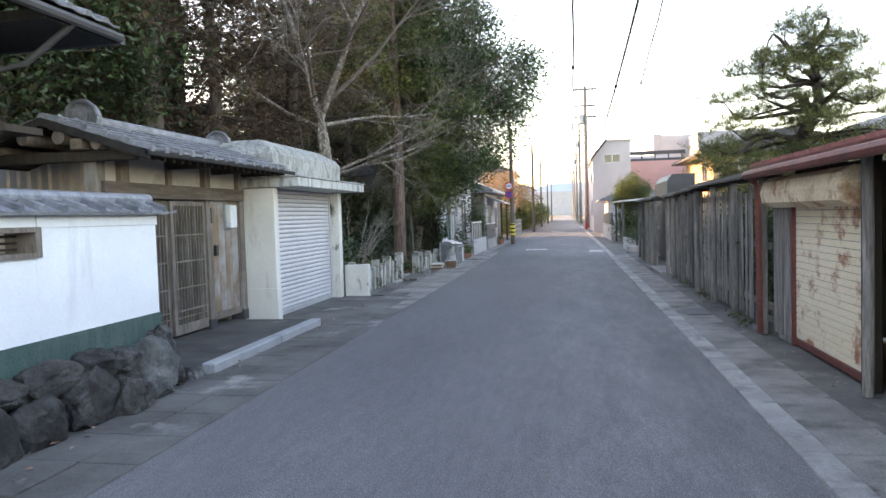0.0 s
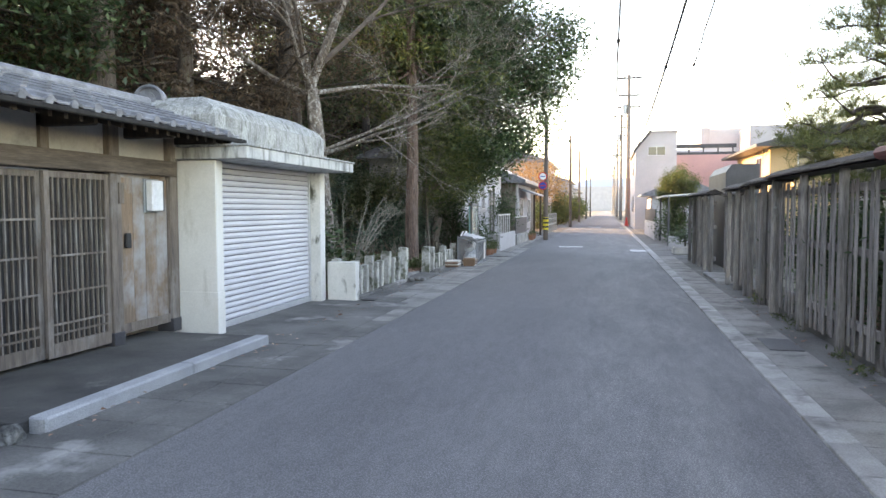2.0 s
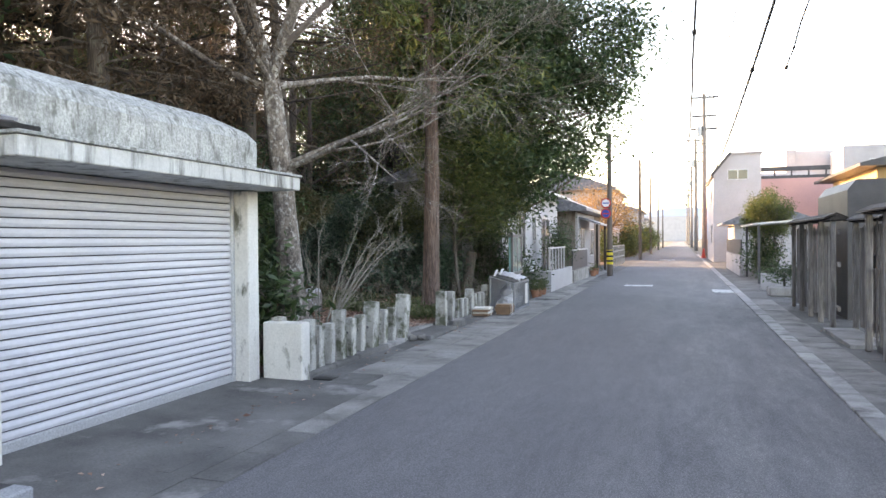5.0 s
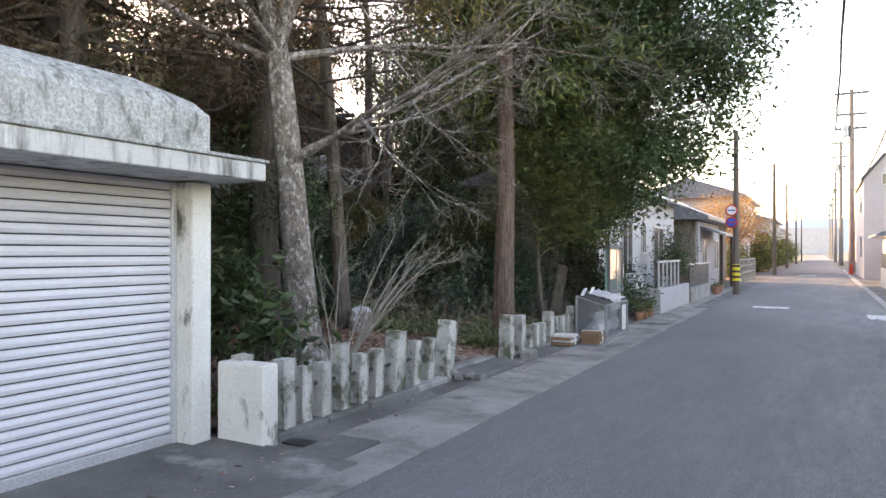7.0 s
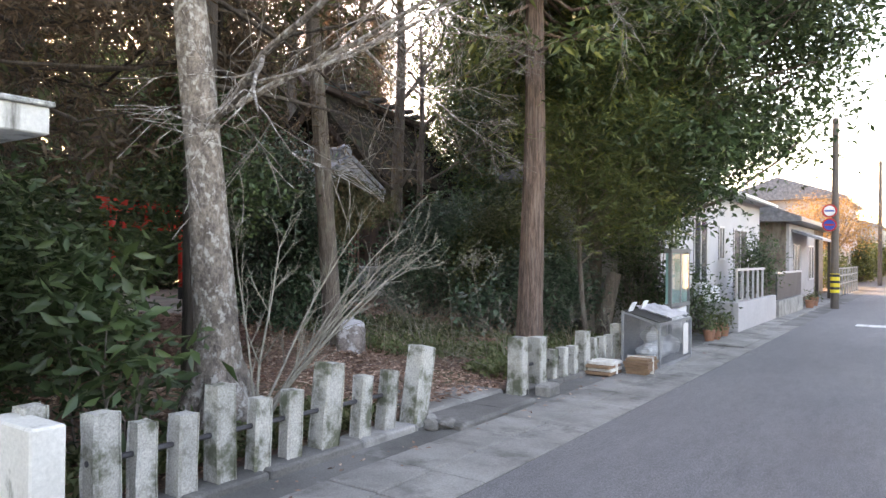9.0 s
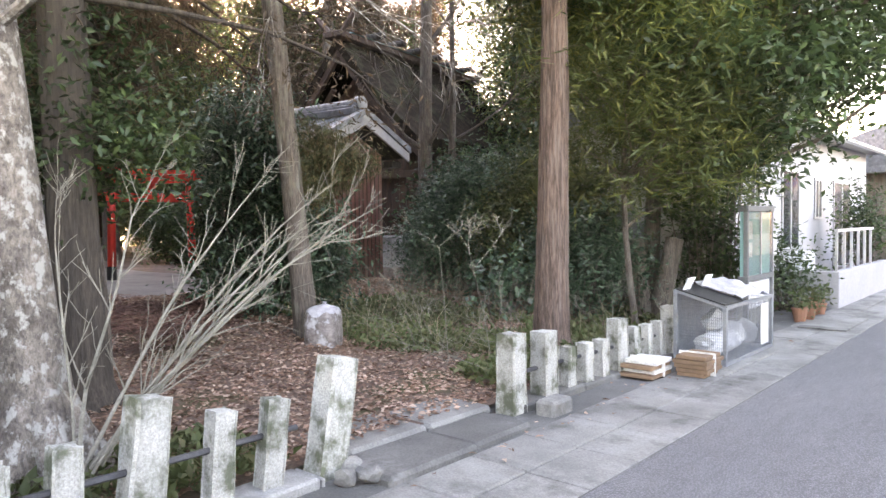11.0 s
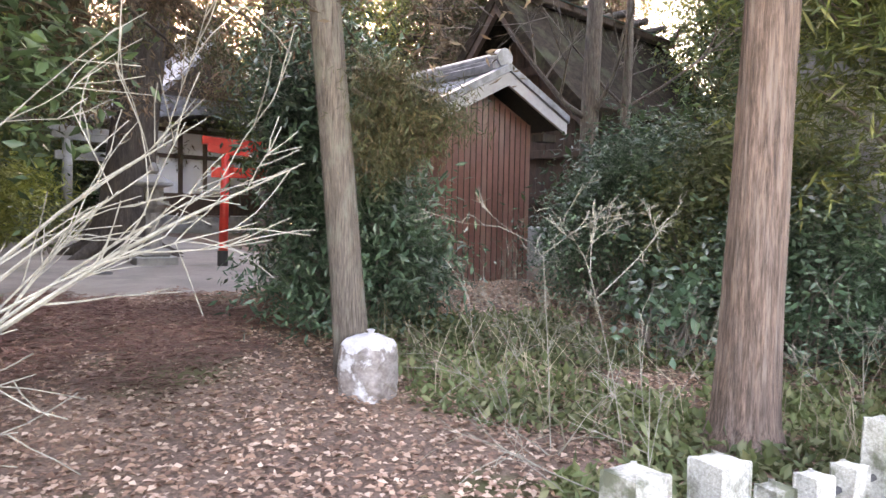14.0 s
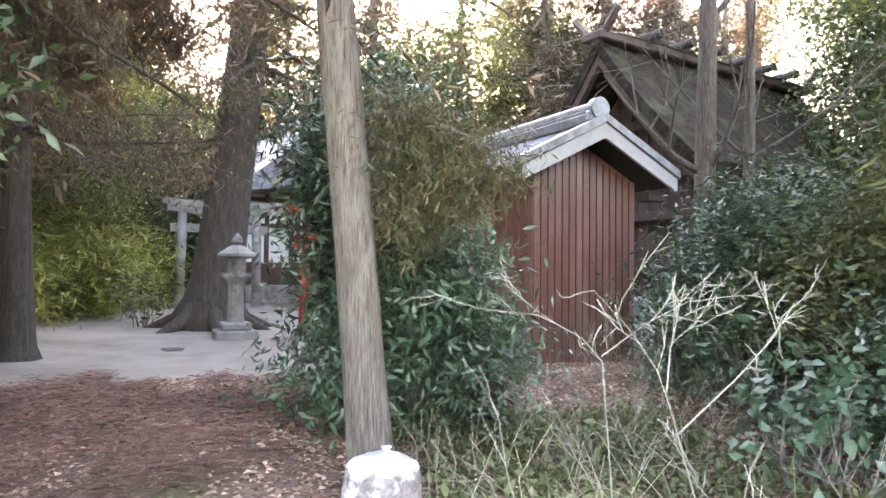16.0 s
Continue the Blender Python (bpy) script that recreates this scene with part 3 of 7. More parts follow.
def shrub(name, label, base, blobs, leaf, leaf_size, clumps, per, seed, bark=None, aspect=0.4, droop=0.1, clump_r=0.22, group="", category="shrub"):
    g = np.random.default_rng(seed)
    root = thing(name, label, category, group, pose(*base))
    wood, cents = Shape(), []
    for k in range(clumps):
        b = blobs[k % len(blobs)]
        d = g.normal(size=3)
        d /= np.linalg.norm(d)
        q = np.array(b[:3]) + d * np.array(b[3:]) * g.uniform(0.5, 1.0)
        q[2] = max(q[2], 0.12)
        cents.append(q)
        if k % 2 == 0:
            wood.tube(wander((q[0] * 0.25, q[1] * 0.25, -0.05), q, 4, 0.08, g), [0.014, 0.012, 0.01, 0.007, 0.004], 4, False)
    part("stem", wood, bark or TWIG, root)
    cents = np.array(cents)
    pos = np.repeat(cents, per, 0) + g.normal(size=(clumps * per, 3)) * clump_r
    pos[:, 2] = np.maximum(pos[:, 2], 0.03)
    part("foliage", leaf_mesh("foliage", pos, leaf_size, aspect, droop=droop, gen=g), leaf, root)
    return root


def rock_shape(size, seed, n=3):
    """An uneven boulder about the origin."""
    bm = bmesh.new()
    bmesh.ops.create_icosphere(bm, subdivisions=n, radius=1.0)
    off = Vector((seed * 3.1, seed * 1.7, seed * 0.9))
    pick = random.Random(seed)
    planes = [(Vector((pick.gauss(0, 1), pick.gauss(0, 1), pick.gauss(0, 1))).normalized(), pick.uniform(0.55, 0.85)) for _ in range(9)]
    for v in bm.verts:
        k = 1 + 0.4 * noise.noise(v.co * 1.1 + off) + 0.16 * noise.noise(v.co * 3.0 + off)
        c = -0.25 * abs(noise.noise(v.co * 1.9 - off)) + 0.05 * noise.noise(v.co * 7.0 + off)
        p = v.co * (k + c)
        for n, d in planes:
            e = p.dot(n) - d
            if e > 0:
                p -= n * e * 0.9
        v.co = Vector((p.x * size[0], p.y * size[1], p.z * size[2]))
    me = bpy.data.meshes.new("rock")
    bm.to_mesh(me)
    bm.free()
    me.polygons.foreach_set("use_smooth", [True] * len(me.polygons))
    me.set_sharp_from_angle(angle=radians(16))
    return me


# ---- ground, road, pavements ----
ROAD_L, ROAD_R, PAVE_L, KERB_R, PAVE_R = -2.84, 1.42, -3.78, 1.63, 2.45


def land(x, y):
    """Height of the shrine ground."""
    t = min(max((-4.6 - x) / 6.0, 0), 1)
    z = 0.05 + 0.37 * t * t * (3 - 2 * t)
    return z + 0.03 * noise.noise((x * 0.7, y * 0.7, 0))


g_ = Shape()
g_.add([(-3000, -3000, -0.06), (3000, -3000, -0.06), (3000, 4000, -0.06), (-3000, 4000, -0.06)], [(0, 1, 2, 3)])
structure("ground", g_, EARTH, "dull bare earth that reaches the horizon")
g_ = Shape()
ys = [-30 + i * 2 for i in range(60)] + [90 + i * 15 for i in range(26)]
xs = [ROAD_L + (ROAD_R - ROAD_L) * i / 8 for i in range(9)]
vs = [(x, y, 0.02 * (1 - ((x + 0.8) / 2.24) ** 2) - 0.005) for y in ys for x in xs]
g_.add(vs, [(j * 9 + i, j * 9 + i + 1, (j + 1) * 9 + i + 1, (j + 1) * 9 + i) for j in range(len(ys) - 1) for i in range(8)])
structure("road", g_, ASPHALT, "grey worn asphalt lane with pale tracks", True)


def terrain(name, x0, x1, y0, y1, step, material, label, height, lift=0.0):
    nx, ny = int((x1 - x0) / step) + 1, int((y1 - y0) / step) + 1
    s = Shape()
    vs = [(x0 + (x1 - x0) * i / (nx - 1), y0 + (y1 - y0) * j / (ny - 1)) for j in range(ny) for i in range(nx)]
    s.add([(x, y, height(x, y) + lift) for x, y in vs], [(j * nx + i, j * nx + i + 1, (j + 1) * nx + i + 1, (j + 1) * nx + i) for j in range(ny - 1) for i in range(nx - 1)])
    return structure(name, s, material, label, True)


terrain("ground_shrine", -60, -4.35, 14.0, 60, 0.35, SOIL, "brown shrine soil under fallen leaves", land)
terrain("ground_garden", -60, -6.7, -12, 13.95, 1.5, SOIL, "dark garden soil behind the gate", lambda x, y: 0.02)


def court(x, y):
    edge = -11.3 + 0.5 * noise.noise((0, y * 0.6, 3)) + 0.2 * noise.noise((0, y * 2.5, 3))
    return land(x, y) + 0.012 - max(0, x - edge) * 0.4


terrain("court", -40, -10.8, 14.5, 22.6, 0.3, SAND, "pale swept sandy shrine court", court)

far_hill = Shape()
hx = [-1800 + 60 * i for i in range(61)]
hz = [40 + 75 * math.exp(-((x + 40) / 260) ** 2) + 30 * noise.noise((x * 0.004, 5, 0)) + 10 * noise.noise((x * 0.02, 5, 0)) for x in hx]
n_ = len(hx)
far_hill.add([(x, 2600, -5) for x in hx] + [(x, 2700, z) for x, z in zip(hx, hz)] + [(x, 3000, -5) for x in hx],
             [(i, i + 1, n_ + i + 1, n_ + i) for i in range(n_ - 1)] + [(n_ + i, n_ + i + 1, 2 * n_ + i + 1, 2 * n_ + i) for i in range(n_ - 1)])
structure("backdrop", far_hill, MOUNTAIN, "hazy blue far hill")


def marking(x0, y0, x1, y1):
    z = 0.022
    return structure("trim_marking", Shape().box(x0, y0, 0.0, x1, y1, z), WHITE_PAINT, "worn white road line")


marking(-1.8, 30.8, -0.9, 31.4)
marking(0.85, 28.4, 1.4, 29.6)
marking(-1.4, 60.0, -0.4, 61.0)

# ---- pavement strips ----
structure("pavement_left", Shape().box(-4.4, -30, -0.06, ROAD_L, 90, 0.0), DARK_CONCRETE, "dark stained concrete gutter bed")
kerb_right = thing("kerb_right", "pale concrete kerb stones along the road", "", kind="structure")
pavement_right = structure("pavement_right", Shape().box(KERB_R, -30, -0.06, 3.2, 90, -0.004), DARK_CONCRETE, "dark stained concrete verge")

# ---- house garden wall, rocks and house ----
s = Shape().box(-4.3, -12, 0.42, -4.08, 3.95, 1.70, 0.006).box(-4.3, 4.85, 0.42, -4.08, 6.5, 1.70, 0.006)
s.box(-4.3, 3.95, 0.42, -4.08, 4.85, 1.4).box(-4.3, 3.95, 1.58, -4.08, 4.85, 1.70)
wall = structure("wall_garden", s, PLASTER, "white plastered garden wall")
structure("trim_wall", Shape().box(-4.31, -12, 1.6, -4.068, 3.93, 1.70, 0.004).box(-4.31, 4.87, 1.6, -4.068, 6.51, 1.70, 0.004), PLASTER, "white plaster cornice under the coping")
structure("wall_band", Shape().box(-4.31, -12, 0.4, -4.07, 6.51, 0.72), GREEN_BAND, "dark green painted wall foot")
structure("wall_foot", Shape().box(-4.36, -12, -0.06, -4.12, 6.46, 0.4), DARK_CONCRETE, "dark wall footing")
vent = thing("wall_opening", "small wooden lattice opening in the white wall", "window")
part("frame", Shape().box(-4.33, 3.9, 1.37, -4.05, 3.97, 1.61, 0.005).box(-4.33, 4.83, 1.37, -4.05, 4.9, 1.61, 0.005).box(-4.33, 3.97, 1.37, -4.05, 4.83, 1.41).box(-4.33, 3.97, 1.57, -4.05, 4.83, 1.61), OLD_WOOD, vent)
for k in range(3):
    part("slat", Shape().box(-4.25, 3.97, 1.43 + 0.05 * k, -4.22, 4.83, 1.45 + 0.05 * k), DARK_WOOD, vent)
coping = thing("coping", "grey tiled coping on the garden wall", "", kind="structure")
part("bed", Shape().prism([(-4.42, 1.70), (-4.42, 1.73), (-4.19, 1.82), (-3.96, 1.73), (-3.96, 1.70)], "y", -12, 6.55), TILE, coping)
cap = Shape().prism([(-0.03, 0), (-0.02, 0.05), (0, 0.06), (0.02, 0.05), (0.03, 0)], "x", 0.0, 0.26)
cap = cap.mesh("tile")
lip = Shape().prism([(-0.115, 0.0), (-0.115, 0.045), (-0.05, 0.01), (0.05, 0.005), (0.105, 0.03), (0.105, 0.0)], "x", 0.0, 0.03).mesh("tile")
for k in range(34):
    y = 6.45 - 0.235 * k
    part("tile", cap, TILE, coping, at=pose(-4.19, y, 1.81, 0, 20, 0))
    part("tile", lip, TILE, coping, at=pose(-3.975, y + 0.118, 1.715))
part("ridge", Shape().tube([(-4.19, -12, 1.85), (-4.19, 6.55, 1.85)], 0.06, 10), TILE, coping)
def stone_shape(size, seed):
    """A blocky wall stone with broken faces, about the origin."""
    bm = bmesh.new()
    bmesh.ops.create_icosphere(bm, subdivisions=4, radius=1.0)
    off = Vector((seed * 2.3, seed * 1.1, seed * 0.7))
    pick = random.Random(seed)
    planes = [(Vector((pick.gauss(0.5, 0.8), pick.gauss(0, 1), pick.gauss(0, 0.8))).normalized(), pick.uniform(0.62, 0.95)) for _ in range(7)]
    for v in bm.verts:
        c = v.co
        p = c / (abs(c.x) ** 3.2 + abs(c.y) ** 3.2 + abs(c.z) ** 3.2) ** (1 / 3.2)
        p = p * (0.95 + 0.22 * noise.noise(c * 1.3 + off))
        for n, d in planes:
            e = p.dot(n) - d
            if e > 0:
                p -= n * e * 0.85
        p += c * (0.12 * noise.noise(c * 3 + off) + 0.05 * noise.noise(c * 9 + off))
        v.co = Vector((p.x * size[0], p.y * size[1], p.z * size[2]))
    me = bpy.data.meshes.new("rock")
    bm.to_mesh(me)
    bm.free()
    me.polygons.foreach_set("use_smooth", [True] * len(me.polygons))
    me.set_sharp_from_angle(angle=radians(14))
    return me


g = random.Random(11)
seed = 1
for x, z, lo, hi, sz in ((-3.86, 0.13, 0.2, 0.32, 0.25), (-3.99, 0.4, 0.2, 0.36, 0.13)):
    y = -3.0
    while y < 5.75:
        half = g.uniform(lo, hi)
        h = sz * g.uniform(0.8, 1.2)
        r = part("rock", stone_shape((0.19, half * 1.06, h), seed), ROCK, None, at=pose(x + g.uniform(-0.04, 0.03), y + half, z + g.uniform(-0.03, 0.03), g.uniform(-14, 14), g.uniform(-8, 14), g.uniform(-12, 12)))
        tagged(r, "dark rough boulder at the foot of the wall" if z < 0.3 else "flat dark stone laid under the wall", "rock", "boulders under the garden wall")
        y += 2 * half * 0.97
        seed += 1
for x, y, z, a, m_, word in ((-3.84, 5.98, 0.18, (0.2, 0.25, 0.36), ROCK_PALE, "large pale grey upright boulder at the wall's end"), (-4.0, 6.4, 0.26, (0.2, 0.2, 0.34), ROCK, "tall dark boulder at the wall's end"),
                             (-3.72, 5.42, 0.1, (0.13, 0.17, 0.2), ROCK, "small dark boulder at the wall's foot"), (-3.8, 6.68, 0.04, (0.09, 0.09, 0.08), ROCK_PALE, "small pale stone at the step")):
    tagged(part("rock", stone_shape(a, int(y * 10)), m_, None, at=pose(x, y, z, 6, -8, 12)), word, "rock", "boulders under the garden wall")
rod = thing("marker_rod", "yellow and black roadside marker rod", "marker")
part("rod", Shape().tube([(-3.88, 4.12, 0), (-3.88, 4.12, 0.5)], 0.016, 8), YELLOW, rod)
part("cap", Shape().tube([(-3.88, 4.12, 0.5), (-3.88, 4.12, 0.54)], 0.018, 8), BLACK_PAINT, rod)
house = thing("house", "white plastered house with dark eaves and grey tiles", "house")
part("wall", Shape().box(-12, -10, 0, -5.75, 6.0, 3.5), PLASTER, house)
part("eave", Shape().prism([(-4.75, 3.6), (-4.75, 3.7), (-8.5, 5.24), (-8.5, 5.04)], "y", -11, 6.95), DARK_WOOD, house)
part("north_eave", Shape().box(-12, 5.95, 3.56, -4.74, 7.0, 3.66, 0.01), DARK_TRIM, house)
part("north_gutter", Shape().tube([(-12, 7.03, 3.6), (-4.7, 7.03, 3.6)], 0.05, 8), DARK_METAL, house)
part("gutter", Shape().tube([(-4.7, -11, 3.63), (-4.7, 7.0, 3.62)], 0.05, 8), DARK_METAL, house)
part("downpipe", Shape().tube([(-4.72, 6.3, 3.6), (-5.2, 6.2, 3.22), (-5.7, 6.1, 3.1), (-5.72, 6.1, 0)], 0.035, 8), DARK_METAL, house)
roof_tile = Shape().prism([(-0.14, 0.0), (-0.12, 0.05), (-0.07, 0.062), (-0.03, 0.03), (0.03, 0.012), (0.14, 0.02), (0.14, 0.0), (0.03, -0.008), (-0.05, 0.01)], "x", -0.33, 0.0).mesh("tile")
for r in range(3):
    for k in range(18):
        part("tile", roof_tile, TILE, house, at=pose(-4.7 - 0.26 * r, 6.85 - 0.27 * k, 3.715 + 0.107 * r, 0, 20, 0))
part("side_eave", Shape().box(-6.4, 6.0, 2.55, -5.3, 6.5, 2.62).box(-6.4, 6.0, 2.62, -5.5, 6.42, 2.66), DARK_WOOD, house)
wave = [(-7.6 + 0.075 * k, 7.96 + 0.025 * (k % 2)) for k in range(27)]
screen = Shape().prism(wave + [(x, y + 0.012) for x, y in wave[::-1]], "z", 0.0, 2.45)
part("side_screen", screen, PALE_METAL, house, "pale corrugated screen behind the gate")

# ---- gate ----
gate = thing("roofed_gate", "roofed timber street gate with grey tiles and lattice doors", "gate")
for y in (7.42, 9.3, 10.33):
    part("post", Shape().box(-5.2, y - 0.075, 0.1, -5.0, y + 0.075, 2.45, 0.008), OLD_WOOD, gate)
    part("post_shoe", Shape().box(-5.21, y - 0.085, 0.08, -4.99, y + 0.085, 0.24, 0.006), DARK_METAL, gate)
part("post", Shape().box(-5.18, 6.92, 0.1, -5.02, 7.08, 2.45, 0.008), OLD_WOOD, gate)
part("side_panel", Shape().box(-5.12, 7.08, 0.1, -5.08, 7.35, 1.92), OLD_WOOD, gate)
part("lintel", Shape().box(-5.2, 7.0, 1.92, -4.97, 10.36, 2.1, 0.01), BEAM_WOOD, gate)
part("upper_beam", Shape().box(-5.17, 6.72, 2.42, -5.03, 10.36, 2.54, 0.01), BEAM_WOOD, gate)
part("plaster_panel", Shape().box(-5.12, 7.0, 2.1, -5.08, 10.3, 2.42), GATE_PLASTER, gate)
for y in (7.42, 8.4, 9.3):
    part("strut", Shape().box(-5.15, y - 0.05, 2.1, -5.04, y + 0.05, 2.42), OLD_WOOD, gate)
for y in (6.9, 8.4, 9.6, 10.4):
    part("bracket_beam", Shape().box(-6.4, y - 0.05, 2.3, -4.5, y + 0.05, 2.42, 0.012), DARK_WOOD, gate)
for x, z, r in ((-5.32, 2.56, 0.075), (-4.88, 2.47, 0.06), (-5.75, 2.56, 0.07), (-6.15, 2.46, 0.06)):
    part("purlin", Shape().tube([(x, 6.74, z), (x, 10.5, z)], r, 14), OLD_WOOD, gate, "round log purlin with pale sawn end")
for k in range(22):
    y = 6.82 + 0.175 * k
    part("rafter", Shape().prism([(-4.36, 2.29), (-4.36, 2.34), (-5.5, 2.71), (-5.5, 2.66)], "y", y, y + 0.045), DARK_WOOD, gate)
part("roof_deck", Shape().prism([(-4.3, 2.34), (-4.3, 2.37), (-5.5, 2.76), (-6.7, 2.37), (-6.7, 2.34), (-5.5, 2.72)], "y", 6.75, 10.68), DARK_WOOD, gate)
for sx in (1, -1):
    part("bargeboard", Shape().prism([(-5.5 + sx * 1.24, 2.29), (-5.5 + sx * 1.24, 2.37), (-5.5, 2.775), (-5.5, 2.69)], "y", 6.7, 6.75), DARK_TRIM, gate, "thin dark verge board")
    part("fascia", Shape().box(min(-5.5 + sx * 1.2, -5.5 + sx * 1.26), 6.7, 2.325, max(-5.5 + sx * 1.2, -5.5 + sx * 1.26), 10.7, 2.372, 0.008), DARK_TRIM, gate, "dark eave board")
for sx in (1, -1):
    for r in range(5):
        for k in range(14):
            m = pose(-5.5, 6.88 + 0.27 * k, 0) @ (pose(0, 0, 0, 0, 0, 180) if sx < 0 else Matrix()) @ pose(1.24 - 0.245 * r, 0, 2.388 + 0.0795 * r, 0, 13.5, 0)
            part("tile", roof_tile, TILE, gate, at=m)
for k in range(14):
    part("eave_tile", Shape().tube([(-4.28, 6.78 + 0.27 * k, 2.395), (-4.24, 6.78 + 0.27 * k, 2.39)], 0.04, 10), TILE, gate)
part("ridge_course", Shape().box(-5.61, 7.45, 2.74, -5.39, 10.62, 2.79, 0.01).box(-5.58, 7.45, 2.79, -5.42, 10.62, 2.83, 0.01), TILE, gate)
part("ridge_cap", Shape().tube([(-5.5, 7.45, 2.85), (-5.5, 10.62, 2.85)], 0.06, 12), TILE, gate)
for y in (7.42, 10.64):
    orn = Shape().prism([(0.2 * math.cos(math.pi * (k / 12 * 1.3 - 0.15)), 0.06 + 0.19 * math.sin(math.pi * (k / 12 * 1.3 - 0.15))) for k in range(13)], "y", -0.045, 0.045)
    orn.tube([(0, -0.075, 0.08), (0, 0.075, 0.08)], 0.1, 16).tube([(0.2 * math.cos(math.pi * k / 10), -0.05, 0.07 + 0.18 * math.sin(math.pi * k / 10)) for k in range(11)], 0.026, 8)
    part("ridge_ornament", orn, TILE, gate, "curved grey ridge-end tile", at=pose(-5.5, y, 2.8))
for d in range(2):
    y0 = 7.5 + 0.86 * d
    x = -5.1 + 0.05 * d
    door = part("door", Shape().box(x - 0.02, y0, 0.14, x + 0.02, y0 + 0.07, 1.9, 0.004).box(x - 0.02, y0 + 0.81, 0.14, x + 0.02, y0 + 0.88, 1.9, 0.004).box(x - 0.02, y0 + 0.07, 0.14, x + 0.02, y0 + 0.81, 0.27).box(x - 0.02, y0 + 0.07, 1.84, x + 0.02, y0 + 0.81, 1.9), OLD_WOOD, gate, "sliding lattice door")
    for k in range(10):
        yy = y0 + 0.12 + 0.071 * k
        part("bar", Shape().box(x - 0.012, yy - 0.0075, 0.27, x + 0.012, yy + 0.0075, 1.84), OLD_WOOD, door)
    for z in (0.36, 0.45, 0.75, 1.1, 1.45):
        part("rail", Shape().box(x + 0.012, y0 + 0.07, z - 0.01, x + 0.02, y0 + 0.81, z + 0.01), OLD_WOOD, door)
    # this sheet is coloured near-black so the gaps between bars look shaded
    part("glass", Shape().box(x - 0.019, y0 + 0.07, 0.27, x - 0.014, y0 + 0.81, 1.84), GAP_DARK, door, "near-black pane painted as the shaded gaps behind the bars")
panel = part("wicket", Shape().box(-5.1, 9.38, 0.2, -5.06, 10.25, 1.92), PANEL_WOOD, gate, "faded boarded wicket door")
for k in range(4):
    part("board", Shape().box(-5.06, 9.42 + 0.205 * k, 0.3, -5.045, 9.42 + 0.205 * k + 0.2, 1.88, 0.003), PANEL_WOOD, panel)
part("frame", Shape().box(-5.07, 9.38, 0.2, -5.03, 9.42, 1.9).box(-5.07, 10.24, 0.2, -5.03, 10.27, 1.9).box(-5.07, 9.42, 0.2, -5.03, 10.24, 0.3), OLD_WOOD, panel)
lamp = thing("wall_lamp", "white boxed gate lamp with metal back", "lamp")
part("shade", Shape().box(-5.02, 9.82, 1.52, -4.93, 10.02, 1.86, 0.012), WHITE_PLASTIC, lamp)
part("back", Shape().box(-5.044, 9.8, 1.5, -5.02, 10.06, 1.88, 0.004), GALV, lamp)
part("strip", Shape().box(-5.02, 10.02, 1.52, -4.94, 10.045, 1.86), DARK_METAL, lamp)
intercom = tagged(part("intercom", Shape().box(-5.044, 9.46, 1.12, -5.0, 9.54, 1.28, 0.01), BLACK_PAINT), "small black intercom on the gate", "intercom")
tagged(part("name_plate", Shape().box(-4.998, 9.33, 1.6, -4.98, 9.41, 1.82, 0.004), OLD_WOOD), "small wooden name plate on the gate post", "sign")
structure("floor_step", Shape().box(-5.3, 6.75, -0.05, -3.86, 10.15, 0.1, 0.01), GATE_CONCRETE, "dark concrete gate step")
step = thing("kerb_step", "pale stone kerb of the gate step", "", kind="structure")
for y0, y1 in ((6.86, 8.62), (8.628, 10.13)):
    part("kerb_stone", Shape().box(-3.858, y0, -0.05, -3.7, y1, 0.115, 0.014), STEP_STONE, step)
tagged(part("entrance_wall", Shape().box(-8.6, 8.9, 0.0, -8.4, 10.4, 2.0), OLD_WOOD), "dim wooden house front behind the gate", "wall")

# ---- garage ----
garage = thing("garage", "cream concrete garage with a rolling shutter", "garage")
part("pier", Shape().box(-5.3, 10.41, -0.05, -4.5, 10.57, 2.12, 0.01), CREAM, garage)
part("pier_foot", Shape().box(-5.3, 10.405, -0.05, -4.494, 10.575, 0.55, 0.008), CREAM, garage)
part("pier", Shape().box(-4.95, 13.54, -0.05, -4.5, 13.74, 2.12, 0.01), MOSSY, garage)
part("canopy", Shape().box(-5.2, 10.36, 2.13, -4.06, 13.9, 2.27, 0.008), STAINED_WHITE, garage)
part("canopy_lip", Shape().box(-5.18, 10.34, 2.272, -4.04, 13.92, 2.3, 0.006), WEATHERED_CONCRETE, garage)
yA, yB = 10.42, 13.72
s = Shape()
rings = [((-4.5, yA, -7.5, yB), 2.29), ((-4.5, yA, -7.5, yB), 2.66), ((-4.56, yA + 0.05, -7.4, yB - 0.12), 2.76), ((-4.78, yA + 0.2, -7.2, yB - 0.5), 2.9)]
for (xa, a, xb, b), z in rings:
    s.v += [(xa, a, z), (xa, b, z), (xb, b, z), (xb, a, z)]
for i in range(3):
    s.f += [(i * 4 + k, i * 4 + (k + 1) % 4, i * 4 + 4 + (k + 1) % 4, i * 4 + 4 + k) for k in range(4)]
s.f.append((12, 13, 14, 15))
part("parapet", s, WEATHERED_CONCRETE, garage)
part("side_wall", Shape().box(-9, 13.5, -0.05, -4.95, 13.7, 2.29), CREAM, garage)
part("side_wall", Shape().box(-9, 10.42, -0.05, -5.3, 10.56, 2.29), CREAM, garage)
part("back_wall", Shape().box(-9.1, 10.42, -0.05, -9.0, 13.7, 2.6), CREAM, garage)
shutter = part("shutter", Shape().box(-4.735, 10.57, 0.02, -4.72, 13.54, 2.12), DARK_METAL, garage, "off-white ribbed rolling shutter")
